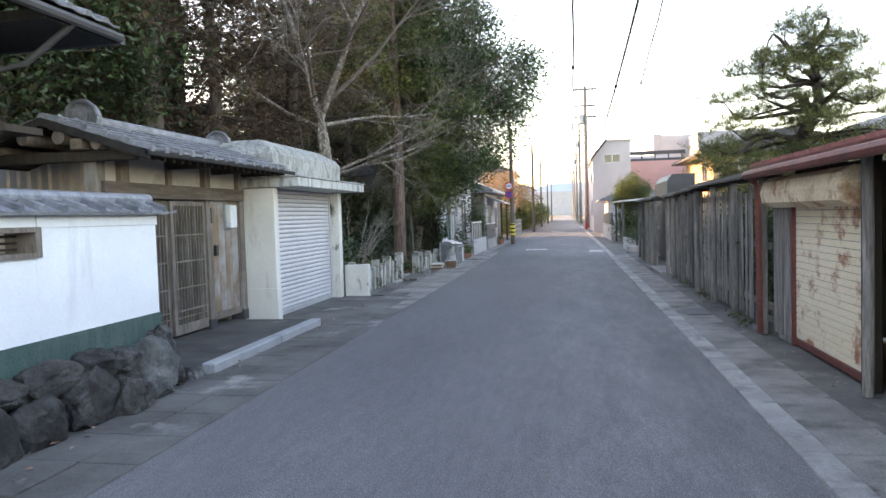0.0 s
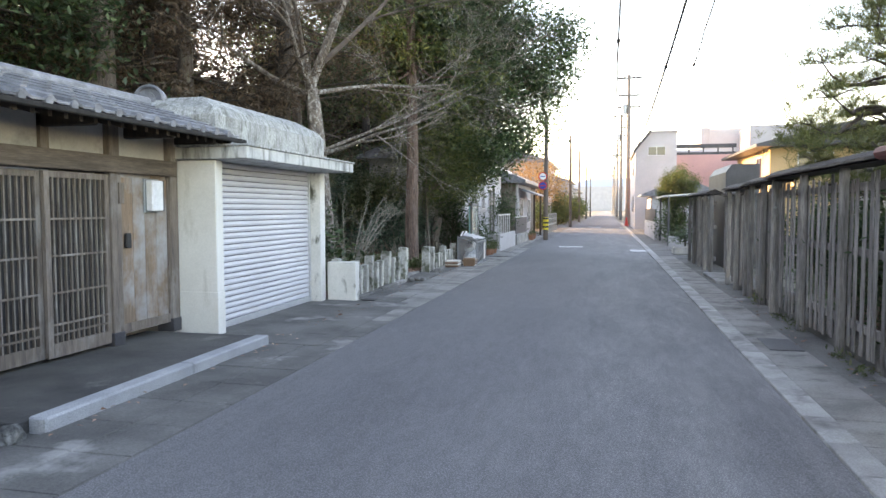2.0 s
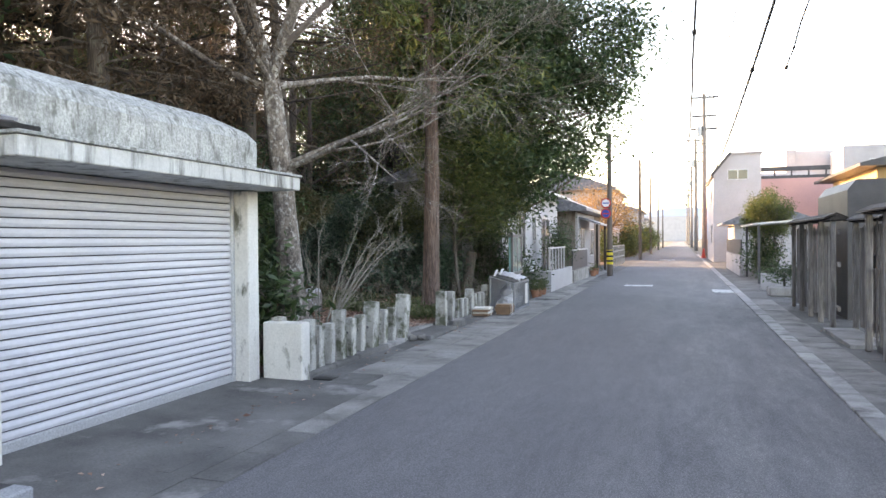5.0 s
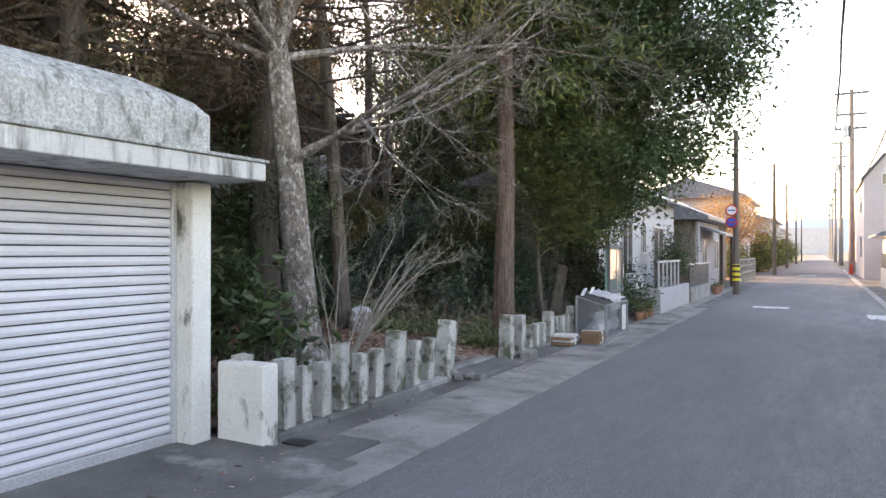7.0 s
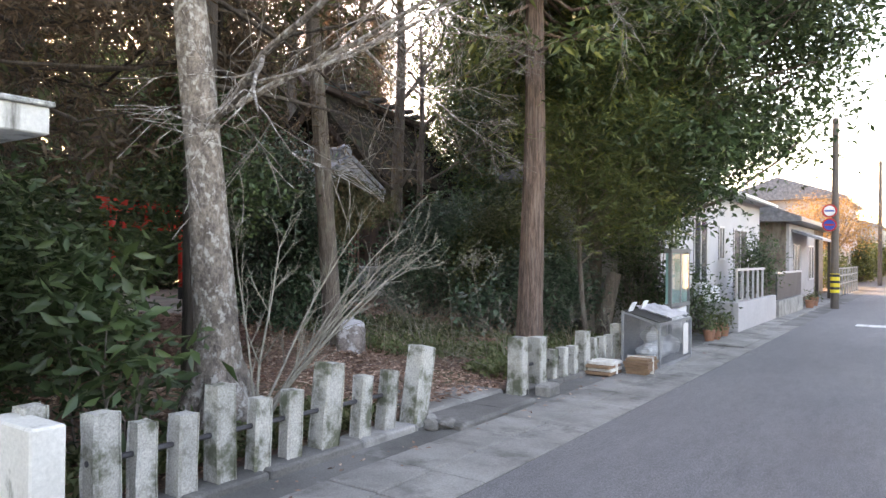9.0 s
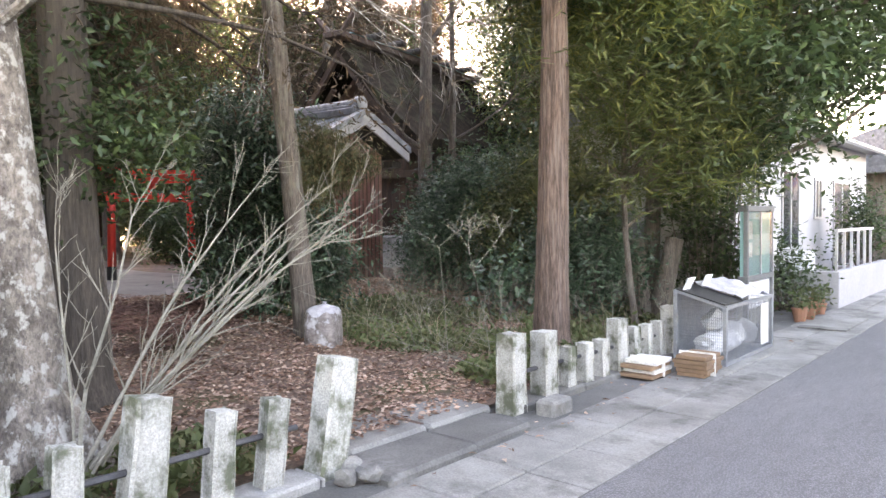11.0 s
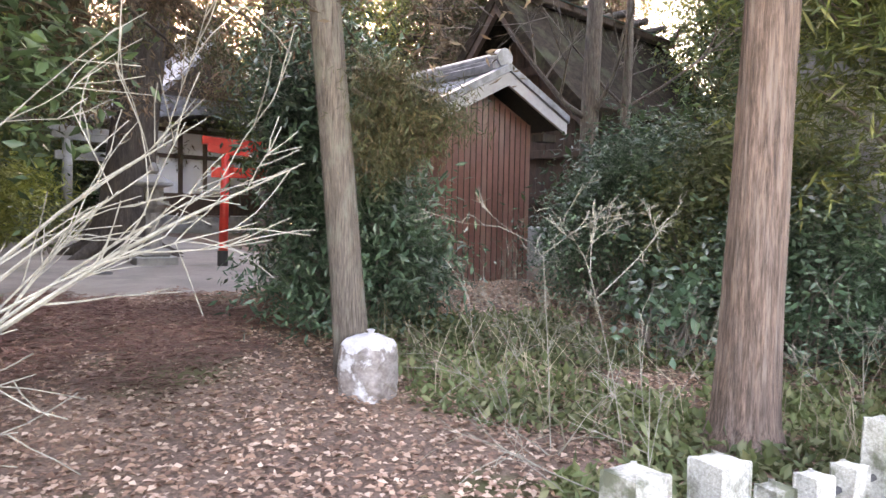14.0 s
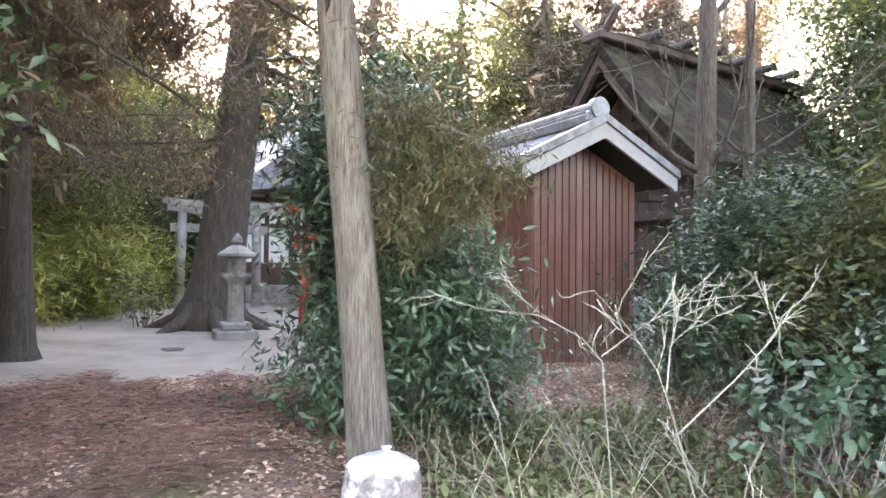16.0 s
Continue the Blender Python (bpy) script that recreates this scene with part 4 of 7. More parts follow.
slat = Shape().prism([(-0.002, 0.0), (0.018, 0.004), (0.026, 0.03), (0.018, 0.062), (-0.002, 0.067)], "y", 0, 2.97).mesh("slat")
for k in range(27):
    part("slat", slat, SHUTTER, shutter, at=pose(-4.72, 10.57, 0.12 + 0.0745 * k))
part("bottom_rail", Shape().box(-4.725, 10.57, 0.02, -4.685, 13.54, 0.115, 0.006), PALE_METAL, shutter)
for y in (10.592, 13.518):
    part("guide_rail", Shape().box(-4.74, y - 0.022, 0.0, -4.67, y + 0.022, 2.12, 0.004), PALE_METAL, garage)
apron = structure("floor_apron", Shape().prism([(-4.9, 0.04), (-4.9, -0.06), (-3.12, -0.06), (-3.12, 0.012)], "y", 10.16, 13.85), DARK_CONCRETE, "stained concrete garage apron")
low = thing("low_wall", "short cream concrete wall with mossy foot", "wall")
part("panel", Shape().box(-4.5, 13.8, -0.05, -4.0, 13.98, 0.66, 0.012), MOSSY, low)

# ---- stone fence ----
def post(x, y, w, h, lean=0.0, tilt=0.0, d=None, z=0.04):
    g = random.Random(int(x * 1000) + int(y * 777))
    d = d or w
    s = Shape()
    for k in range(5):
        f = k / 4
        q = 1 - 0.05 * f
        for a, b in ((-1, -1), (1, -1), (1, 1), (-1, 1)):
            c = 0.016
            for e, o in (((a * (w / 2 - c), b * d / 2)), (a * w / 2, b * (d / 2 - c))) if a * b > 0 else (((a * w / 2, b * (d / 2 - c))), (a * (w / 2 - c), b * d / 2)):
                s.v.append((e * q + g.uniform(-1, 1) * 0.005, o * q + g.uniform(-1, 1) * 0.005, -0.15 + (h + 0.15) * f + g.uniform(-1, 1) * 0.004))
    for k in range(4):
        s.f += [(k * 8 + i, k * 8 + (i + 1) % 8, k * 8 + 8 + (i + 1) % 8, k * 8 + 8 + i) for i in range(8)]
    s.v.append((0, 0, h + 0.012))
    s.f += [(32 + i, 32 + (i + 1) % 8, 40) for i in range(8)]
    p = part("stone_post", s, POST_STONE, None, at=pose(x, y, z, lean, tilt, g.uniform(-5, 5)))
    return tagged(p, "leaning granite fence post" if abs(lean) > 5 else "worn square granite fence post", "post", "posts of the shrine fence")


for y, h, w, lean in ((13.99, 0.66, 0.15, 0), (14.28, 0.6, 0.17, 1), (14.53, 0.5, 0.14, 0), (14.8, 0.5, 0.15, -1), (15.09, 0.64, 0.16, 1), (15.4, 0.5, 0.14, -2), (15.7, 0.51, 0.14, -2), (16.04, 0.66, 0.19, -6), (16.46, 0.51, 0.14, -5), (16.78, 0.51, 0.14, -7), (17.19, 0.68, 0.2, -10)):
    post(-4.2 if y > 14.1 else -4.4, y, w, h, lean)
for y, h, w in ((19.05, 0.6, 0.195), (19.52, 0.56, 0.19), (19.9, 0.38, 0.14), (20.2, 0.37, 0.14), (20.5, 0.36, 0.14), (20.83, 0.52, 0.17), (21.17, 0.4, 0.14), (21.47, 0.39, 0.14), (21.77, 0.39, 0.14), (22.05, 0.53, 0.16), (24.45, 0.5, 0.15), (24.8, 0.45, 0.14), (25.1, 0.55, 0.15)):
    post(-4.15, y, w, h)
base_stones = thing("kerb_fence", "low stone sill under the shrine fence", "", kind="structure")
g = random.Random(4)
for a, b in ((14.05, 17.1), (19.1, 22.2)):
    y = a
    while y < b:
        L = g.uniform(0.6, 1.0)
        part("sill_stone", Shape().box(-4.34, y, -0.06, -4.06, min(y + L, b) - 0.012, 0.05 + g.uniform(0, 0.02), 0.015), KERB if g.random() < 0.3 else DARK_CONCRETE, base_stones)
        y += L
rail = tagged(part("fence_rail", Shape().tube([(-4.22, 14.2, 0.36), (-4.22, 17.0, 0.34)], 0.018, 6), DARK_METAL), "thin rusty rail through the fence posts", "rail")
tagged(part("fence_rail", Shape().tube([(-4.17, 19.0, 0.3), (-4.17, 22.0, 0.27)], 0.018, 6), DARK_METAL), "thin rusty rail through the fence posts", "rail")
entry = thing("entrance_step", "worn stone slabs at the shrine entrance", "", kind="structure")
for x0, x1, y0, y1, z in ((-4.25, -3.74, 17.3, 18.12, 0.06), (-4.25, -3.78, 18.13, 18.8, 0.05), (-4.85, -4.27, 17.45, 18.2, 0.07), (-4.8, -4.27, 18.22, 18.95, 0.065), (-3.98, -3.8, 19.12, 19.42, 0.12)):
    part("stone_slab", Shape().box(x0, y0, -0.05, x1, y1, z, 0.025), CONCRETE if z > 0.06 else DARK_CONCRETE, entry)
for k, (x, y) in enumerate(((-4.0, 17.18), (-3.9, 17.28), (-4.12, 17.32))):
    tagged(part("loose_stone", rock_shape((0.09, 0.08, 0.06), 90 + k, 2), CONCRETE, None, at=pose(x, y, 0.05)), "loose broken stone at the step", "stone", "loose stones at the entrance")

# ---- gutter slabs ----
paving = thing("pavement_slabs", "row of grey concrete gutter slabs", "", kind="structure")
g = random.Random(9)
y = 0.0
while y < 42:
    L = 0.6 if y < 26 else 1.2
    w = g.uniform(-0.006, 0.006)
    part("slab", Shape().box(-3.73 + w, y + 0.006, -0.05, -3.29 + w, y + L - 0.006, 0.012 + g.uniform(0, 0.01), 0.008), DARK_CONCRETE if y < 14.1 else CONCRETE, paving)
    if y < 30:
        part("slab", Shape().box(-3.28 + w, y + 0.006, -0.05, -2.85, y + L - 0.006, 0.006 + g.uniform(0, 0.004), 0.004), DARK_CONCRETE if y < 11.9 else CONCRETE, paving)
    y += L
y = 0.0
while y < 80:
    L = 0.6 if y < 30 else 2.0
    part("kerb_stone", Shape().box(ROAD_R, y + 0.003, -0.06, KERB_R, y + L - 0.004, 0.018 + g.uniform(0, 0.006), 0.006), KERB, kerb_right)
    if y < 26:
        part("paving_slab", Shape().box(KERB_R + 0.01, y + 0.006, -0.06, 2.12, y + L - 0.006, 0.004 + g.uniform(0, 0.008), 0.006), CONCRETE, pavement_right)
    y += L
structure("trim_drain", Shape().box(1.75, 11.0, 0.0, 2.1, 11.7, 0.016, 0.004), DARK_METAL, "iron drain grate")

# ---- litter cage ----
cage = thing("litter_cage", "galvanised wire-mesh litter cage full of bags", "cage")
cx0, cx1, cy0, cy1, cz = -3.95, -3.43, 21.76, 23.25, 0.62
for x in (cx0, cx1):
    for y in (cy0, cy1):
        part("leg", Shape().box(x - 0.02, y - 0.02, -0.02, x + 0.02, y + 0.02, cz + (0.16 if x < -3.7 else 0), 0.003), GALV, cage)
for x, z in ((cx0, 0.04), (cx1, 0.04), (cx0, cz + 0.15), (cx1, cz)):
    part("side_rail", Shape().box(x - 0.018, cy0, z - 0.018, x + 0.018, cy1, z + 0.018), GALV, cage)
for y in (cy0, cy1):
    part("end_rail", Shape().tube([(cx0, y, cz + 0.15), (cx1, y, cz)], 0.018, 4), GALV, cage)
    part("end_rail", Shape().tube([(cx0, y, 0.05), (cx1, y, 0.05)], 0.018, 4), GALV, cage)


def mesh_panel(p0, u, v, nu, nv):
    s = Shape()
    p0, u, v = Vector(p0), Vector(u), Vector(v)
    for i in range(nu + 1):
        a = p0 + u * (i / nu)
        s.tube([a, a + v], 0.0022, 3, False)
    for j in range(nv + 1):
        a = p0 + v * (j / nv)
        s.tube([a, a + u], 0.0022, 3, False)
    return s


tagged(part("wire_front", mesh_panel((cx1, cy0, 0.05), (0, cy1 - cy0, 0), (0, 0, cz - 0.06), 64, 20), GALV, cage), kind="stuff")
tagged(part("wire_end", mesh_panel((cx0, cy0, 0.05), (cx1 - cx0, 0, 0), (0, 0, cz), 26, 20), GALV, cage), kind="stuff")
tagged(part("wire_end", mesh_panel((cx0, cy1, 0.05), (cx1 - cx0, 0, 0), (0, 0, cz), 26, 20), GALV, cage), kind="stuff")
part("back_sheet", Shape().box(cx0 - 0.01, cy0, 0.05, cx0, cy1, cz + 0.14), GALV, cage)
part("floor_sheet", Shape().box(cx0, cy0, 0.03, cx1, cy1, 0.045), GALV, cage)
lid = Shape().prism([(cx0, cz + 0.16), (cx0, cz + 0.175), (cx1, cz + 0.035), (cx1, cz + 0.02)], "y", cy0, cy0 + 0.55)
part("lid", lid, BLACK_PAINT, cage, "dark net lid")
part("notice", Shape().box(cx1 + 0.012, cy1 - 0.42, 0.1, cx1 + 0.02, cy1 - 0.16, 0.56), PAPER, cage, "white paper notice wired to the cage")
g = random.Random(2)
for k, (x, y, z, r) in enumerate(((-3.68, 22.02, 0.2, 0.2), (-3.66, 22.4, 0.2, 0.2), (-3.7, 22.74, 0.2, 0.19), (-3.67, 23.04, 0.2, 0.18), (-3.7, 22.2, 0.43, 0.15))):
    tagged(part("litter_bag", rock_shape((r, r, r * 0.85), 30 + k, 3), WHITE_PLASTIC, None, at=pose(x, y, z)), "crumpled white plastic litter bag", "bag", "bags in the litter cage")
sheet = Shape()
for i in range(9):
    for j in range(9):
        sheet.v.append((cx0 + (cx1 - cx0) * i / 8, cy0 + 0.5 + 0.9 * j / 8, cz + 0.18 - 0.145 * i / 8 + 0.05 * noise.noise((i * 0.6, j * 0.6, 1)) + 0.03))
sheet.f = [(j + i * 9, j + 1 + i * 9, j + 10 + i * 9, j + 9 + i * 9) for i in range(8) for j in range(8)]
tagged(part("plastic_sheet", sheet, SACK_FILM, smooth=True), "rumpled white plastic sheet over the cage", "sheet")
for y in (21.9, 22.4):
    tagged(part("sign_card", Shape().box(-0.008, -0.09, 0, 0.008, 0.09, 0.16, 0.003), WHITE_PLASTIC, None, at=pose(cx0 + 0.05, y, cz + 0.14, 0, 25, 0)), "small white card on the cage lid", "card", "cards on the cage")
for name, x0, y0, n, mat_ in (("cardboard_stack", -3.68, 21.06, 5, CARDBOARD), ("magazine_stack", -4.05, 20.75, 4, PAPER)):
    st = thing(name, "tied stack of flattened brown cardboard" if mat_ is CARDBOARD else "tied stack of papers and flattened boxes", "stack")
    for k in range(n):
        part("sheet", Shape().box(x0 + g.uniform(-0.03, 0.03), y0 + g.uniform(-0.03, 0.03), 0.02 + 0.042 * k, x0 + 0.32 + g.uniform(-0.03, 0.03), y0 + 0.4 + g.uniform(-0.03, 0.03), 0.058 + 0.042 * k, 0.004), mat_ if k in (1, n - 1) else CARDBOARD, st)
    part("string", Shape().box(x0 - 0.02, y0 + 0.19, 0.02, x0 + 0.34, y0 + 0.2, 0.03 + 0.042 * n), PAPER, st)

# ---- notice board ----
board = thing("notice_board", "green glazed notice board in a grey frame", "notice board")
bx, by0, by1 = -4.0, 24.25, 25.3
part("back_panel", Shape().box(bx - 0.12, by0, 0.72, bx - 0.05, by1, 1.68), BOARD_GREEN, board)
for z0, z1 in ((0.68, 0.75), (1.62, 1.7)):
    part("frame_rail", Shape().box(bx - 0.14, by0 - 0.04, z0, bx, by1 + 0.04, z1, 0.006), BOARD_FRAME, board)
for y in (by0, by1):
    part("post", Shape().box(bx - 0.07, y - 0.025, 0, bx - 0.01, y + 0.025, 1.72, 0.006), BOARD_FRAME, board)
part("base_panel", Shape().box(bx - 0.1, by0, 0.3, bx - 0.05, by1, 0.66), WHITE_PLASTIC, board)
for k in range(2):
    y = by0 + 0.03 + 0.51 * k
    part("pane", Shape().box(bx - 0.02, y, 0.76, bx - 0.014, y + 0.5, 1.61), GLASS, board)
part("middle_bar", Shape().box(bx - 0.03, by0 + 0.51, 0.75, bx - 0.005, by0 + 0.54, 1.62), GALV, board)
for y, z, w, h in ((24.35, 1.25, 0.16, 0.24), (24.36, 1.0, 0.15, 0.2)):
    part("poster", Shape().box(bx - 0.05, y, z, bx - 0.046, y + w, z + h), PAPER, board, "small paper notice")

# ---- houses beyond the shrine ----
def window(parent, x, y0, y1, z0, z1, side=1, frame_mat=None, bars=1):
    """A window in a wall that faces along x; side gives the way that it faces."""
    o = 0.03 * side
    fm = frame_mat or PALE_METAL
    f = Shape().box(x, y0, z0, x + o, y0 + 0.05, z1).box(x, y1 - 0.05, z0, x + o, y1, z1).box(x, y0 + 0.05, z0, x + o, y1 - 0.05, z0 + 0.05).box(x, y0 + 0.05, z1 - 0.05, x + o, y1 - 0.05, z1)
    for k in range(bars):
        yy = y0 + (y1 - y0) * (k + 1) / (bars + 1)
        f.box(x, yy - 0.02, z0 + 0.05, x + o, yy + 0.02, z1 - 0.05)
    w = part("window", f, fm, parent)
    part("pane", Shape().box(x - 0.01 * side, y0, z0, x + 0.012 * side, y1, z1), WINDOW_DARK, w)
    return w


def window_y(parent, y, x0, x1, z0, z1, bars=1):
    """A window in a wall that faces the walker."""
    f = Shape().box(x0, y - 0.04, z0, x0 + 0.06, y, z1).box(x1 - 0.06, y - 0.04, z0, x1, y, z1).box(x0, y - 0.04, z0, x1, y, z0 + 0.06).box(x0, y - 0.04, z1 - 0.06, x1, y, z1)
    for k in range(bars):
        xx = x0 + (x1 - x0) * (k + 1) / (bars + 1)
        f.box(xx - 0.03, y - 0.04, z0, xx + 0.03, y, z1)
    w = part("window", f, PALE_METAL, parent)
    part("pane", Shape().box(x0, y - 0.015, z0, x1, y + 0.01, z1), WINDOW_DARK, w)
    return w


hl = thing("white_house", "white rendered house with grey tiled roof", "house")
part("wall", Shape().box(-8.0, 26.2, 0, -5.0, 37.0, 3.3), WHITE_WALL, hl)
part("upper_wall", Shape().box(-9, 31.5, 3.3, -6.3, 37.0, 6.1), WHITE_WALL, hl)
part("roof", Shape().prism([(-4.6, 3.25), (-4.6, 3.35), (-6.5, 4.0), (-8.4, 3.35), (-8.4, 3.25)], "y", 25.9, 37.3), TILE, hl)
part("upper_roof", Shape().prism([(-5.9, 6.05), (-5.9, 6.15), (-7.6, 6.9), (-9.4, 6.15), (-9.4, 6.05)], "y", 31.2, 37.3), TILE, hl)
part("gutter", Shape().tube([(-4.55, 25.9, 3.27), (-4.55, 37.3, 3.25)], 0.06, 6), PALE_METAL, hl)
part("porch", Shape().box(-6, 25.3, 0, -4.9, 26.2, 2.6), GREY_WALL, hl)
for y0, y1, z0, z1 in ((27.3, 27.9, 1.4, 2.4), (29.2, 30.4, 0.9, 2.5), (31.6, 32.2, 1.5, 2.4), (33.3, 35.0, 0.3, 2.4)):
    window(hl, -5.0, y0, y1, z0, z1)
part("downpipe", Shape().tube([(-4.95, 26.3, 0), (-4.95, 26.3, 3.25)], 0.04, 6), PALE_METAL, hl)
part("air_conditioner", Shape().box(-4.95, 29.5, 0.2, -4.65, 30.3, 0.85, 0.02), WHITE_PLASTIC, hl)
part("block_wall", Shape().box(-3.78, 27.6, 0, -3.64, 31.9, 0.62, 0.012).box(-5.0, 27.6, 0, -3.78, 27.74, 0.62, 0.012), GREY_WALL, hl)
rail = thing("handrail", "pale aluminium railing on the low block wall", "railing")
for k in range(6):
    part("post", Shape().box(-3.73, 27.7 + 0.55 * k, 0.6, -3.69, 27.74 + 0.55 * k, 1.3), PALE_METAL, rail)
part("top_rail", Shape().box(-3.74, 27.68, 1.28, -3.68, 30.6, 1.33), PALE_METAL, rail)
dark_fence = thing("mesh_fence", "dark mesh fence on a pale wall", "fence")
part("base", Shape().box(-3.72, 32.1, 0, -3.6, 36.2, 0.45, 0.01), KERB, dark_fence)
part("panel", Shape().box(-3.69, 32.1, 0.47, -3.65, 36.2, 1.15), DARK_METAL, dark_fence)
part("top_rail", Shape().box(-3.7, 32.1, 1.15, -3.63, 36.2, 1.2), PALE_METAL, dark_fence)
meter = thing("gas_meter", "pale grey gas meter with pipes", "meter")
part("body", Shape().box(-4.35, 25.75, 0.95, -4.15, 26.0, 1.3, 0.03), PALE_METAL, meter)
for y in (25.7, 26.1):
    part("pipe", Shape().tube([(-4.25, y, 0), (-4.25, y, 1.35)], 0.022, 6), PALE_METAL, meter)
for k, (x, y, r) in enumerate(((-3.75, 25.7, 0.11), (-3.7, 26.0, 0.1), (-3.8, 26.35, 0.12), (-3.72, 26.7, 0.1), (-3.85, 27.1, 0.12), (-3.5, 36.9, 0.14), (-3.55, 38.2, 0.16))):
    pot = thing("plant_pot", "small potted green plant by the house", "plant", "pots by the houses", pose(x, y, 0))
    part("pot", Shape().lathe(0, 0, ((r * 0.7, 0), (r, r * 1.7), (r * 1.1, r * 1.7), (r * 1.05, r * 1.9), (r * 0.8, r * 1.85)), 12), CLAY, pot)
    part("foliage", leaf_mesh("foliage", rng.normal(size=(70, 3)) * (r * 0.9, r * 0.9, 0.09) + (0, 0, r * 2.6), 0.1, 0.4), LEAF_FRESH, pot)
tagged(part("doormat", Shape().box(-3.6, 25.0, 0.012, -3.0, 26.4, 0.035, 0.005), CONCRETE), "flat grey board lying on the gutter", "board")
shrub("hedge", "dark potted evergreen beside the railing", (-4.4, 27.0, 0), [(0, 0, 0.7, 0.4, 0.5, 0.5)], LEAF_DARK, 0.1, 40, 45, 71)
shrub("hedge", "upright dark hedge by the house front", (-4.1, 31.9, 0.0), [(0, 0, 1.3, 0.4, 0.5, 0.8)], LEAF_DARK, 0.1, 50, 50, 72)

house2 = thing("tiled_house", "old low house with grey tiled roof and porch", "house")
part("wall", Shape().box(-12, 39.5, 0, -4.6, 50, 2.9), OLD_WOOD, house2)
part("front_wall", Shape().box(-4.6, 39.6, 0, -4.5, 46, 2.8), GREY_WALL, house2)
part("roof", Shape().prism([(-4.0, 2.85), (-4.0, 3.0), (-8.2, 4.7), (-12.5, 3.0), (-12.5, 2.85)], "y", 38.8, 50.8), TILE, house2)
part("gable", Shape().prism([(-4.7, 2.9), (-8.2, 4.4), (-11.8, 2.9)], "y", 39.4, 39.6), PLASTER, house2)
part("porch_roof", Shape().prism([(-3.5, 2.2), (-3.5, 2.28), (-4.7, 2.7), (-4.7, 2.6)], "y", 40, 44), TILE, house2)
for y in (40.2, 43.8):
    part("porch_post", Shape().box(-3.75, y, 0, -3.65, y + 0.1, 2.25), DARK_WOOD, house2)
for y0, y1 in ((40.5, 42), (44.3, 45.8)):
    window(house2, -4.5, y0, y1, 0.7, 2.1)
gf = thing("gate_fence", "pale pipe gate and garden fence", "fence")
for k in range(9):
    part("post", Shape().box(-3.5, 44 + 1.2 * k, 0, -3.44, 44.06 + 1.2 * k, 1.2), GALV, gf)
for z in (0.5, 0.85, 1.15):
    part("rail", Shape().box(-3.49, 44, z, -3.45, 53.7, z + 0.05), GALV, gf)


def far_house(name, label, x0, x1, y0, y1, h, wall_mat, roof_mat, faces, storeys=2, ridge=1.4):
    """A plain far house with a gabled roof; its windows look to the road."""
    ob = thing(name, label, "house", "houses along the lane")
    part("wall", Shape().box(x0, y0, 0, x1, y1, h), wall_mat, ob)
    xm = (x0 + x1) / 2
    part("roof", Shape().prism([(x0 - 0.4, h - 0.08), (x0 - 0.4, h + 0.08), (xm, h + ridge), (x1 + 0.4, h + 0.08), (x1 + 0.4, h - 0.08)], "y", y0 - 0.5, y1 + 0.5), roof_mat, ob)
    x = x1 if faces > 0 else x0
    for s in range(storeys):
        z = 0.9 + 2.8 * s
        n = max(1, int((y1 - y0) / 3))
        for k in range(n):
            yy = y0 + (y1 - y0) * (k + 0.3) / n
            window(ob, x, yy, yy + 1.3, z, z + 1.2, faces)
    for s in range(storeys):
        z = 0.9 + 2.8 * s
        window_y(ob, y0, x0 + (x1 - x0) * 0.3, x0 + (x1 - x0) * 0.3 + 1.5, z, z + 1.2)
    return ob


far_house("far_house", "pale house down the lane with tiled roof", -12, -5, 62, 74, 5.4, WHITE_WALL, TILE, 1)
far_house("far_house", "brown wooden house down the lane", -13, -5, 80, 92, 3.2, OLD_WOOD, TILE, 1, 1)
far_house("far_house", "pale house far down the lane", -14, -5, 100, 114, 5.2, GREY_WALL, TILE, 1)
far_house("far_house", "low house far down the lane", -14, -5, 124, 150, 4.6, WHITE_WALL, TILE, 1)
far_house("far_house", "white house beyond the tall poles", 5, 14, 92, 110, 5.6, WHITE_WALL, TILE, -1)
far_house("far_house", "grey house beyond the tall poles", 5, 14, 118, 150, 5.2, GREY_WALL, TILE, -1)
tagged(part("far_building", Shape().box(-24, 420, 0, 10, 440, 14).box(-10, 419, 0, -2, 420, 5), WHITE_WALL), "pale long building closing the lane far off", "building")

# the sunset-tinted tree and hedges down the lane
orange = thing("autumn_tree", "broad bare-twigged tree tinted orange by sunset", "tree", at=pose(-5.2, 58, 0))
g = np.random.default_rng(44)
w = Shape()
w.tube(*trunk_line((0, 0, -0.1), (0.1, 0, 1.8), 0.2, 0.15, g, 0.05, 5), 8)
part("trunk", w, BARK_BROWN, orange)
for k in range(9):
    az, w = k * 40, Shape()
    grow(w, (0.1, 0, 1.7), (math.cos(radians(az)) * 0.7, math.sin(radians(az)) * 0.7, 0.8), 2.6, 0.07, 3, g, 0.03, (4, 5), 0.6, 0.62)
    part("bough", w, TWIG, orange)
# the orange of the sunset is put into these leaf colours
LEAF_ORANGE = leaf_material("sunset-tinted leaf", (0.3, 0.16, 0.06), (0.42, 0.25, 0.1), (0.5, 0.34, 0.16), 0.8)
cl = np.random.default_rng(45).normal(size=(150, 3))
cl = cl / np.linalg.norm(cl, axis=1)[:, None] * (2.7, 3.0, 1.7) * np.random.default_rng(46).uniform(0.4, 1, (150, 1)) + (0, 0, 3.6)
part("crown", leaf_mesh("crown", np.repeat(cl, 50, 0) + rng.normal(size=(7500, 3)) * 0.35, 0.13, 0.5), LEAF_ORANGE, orange)
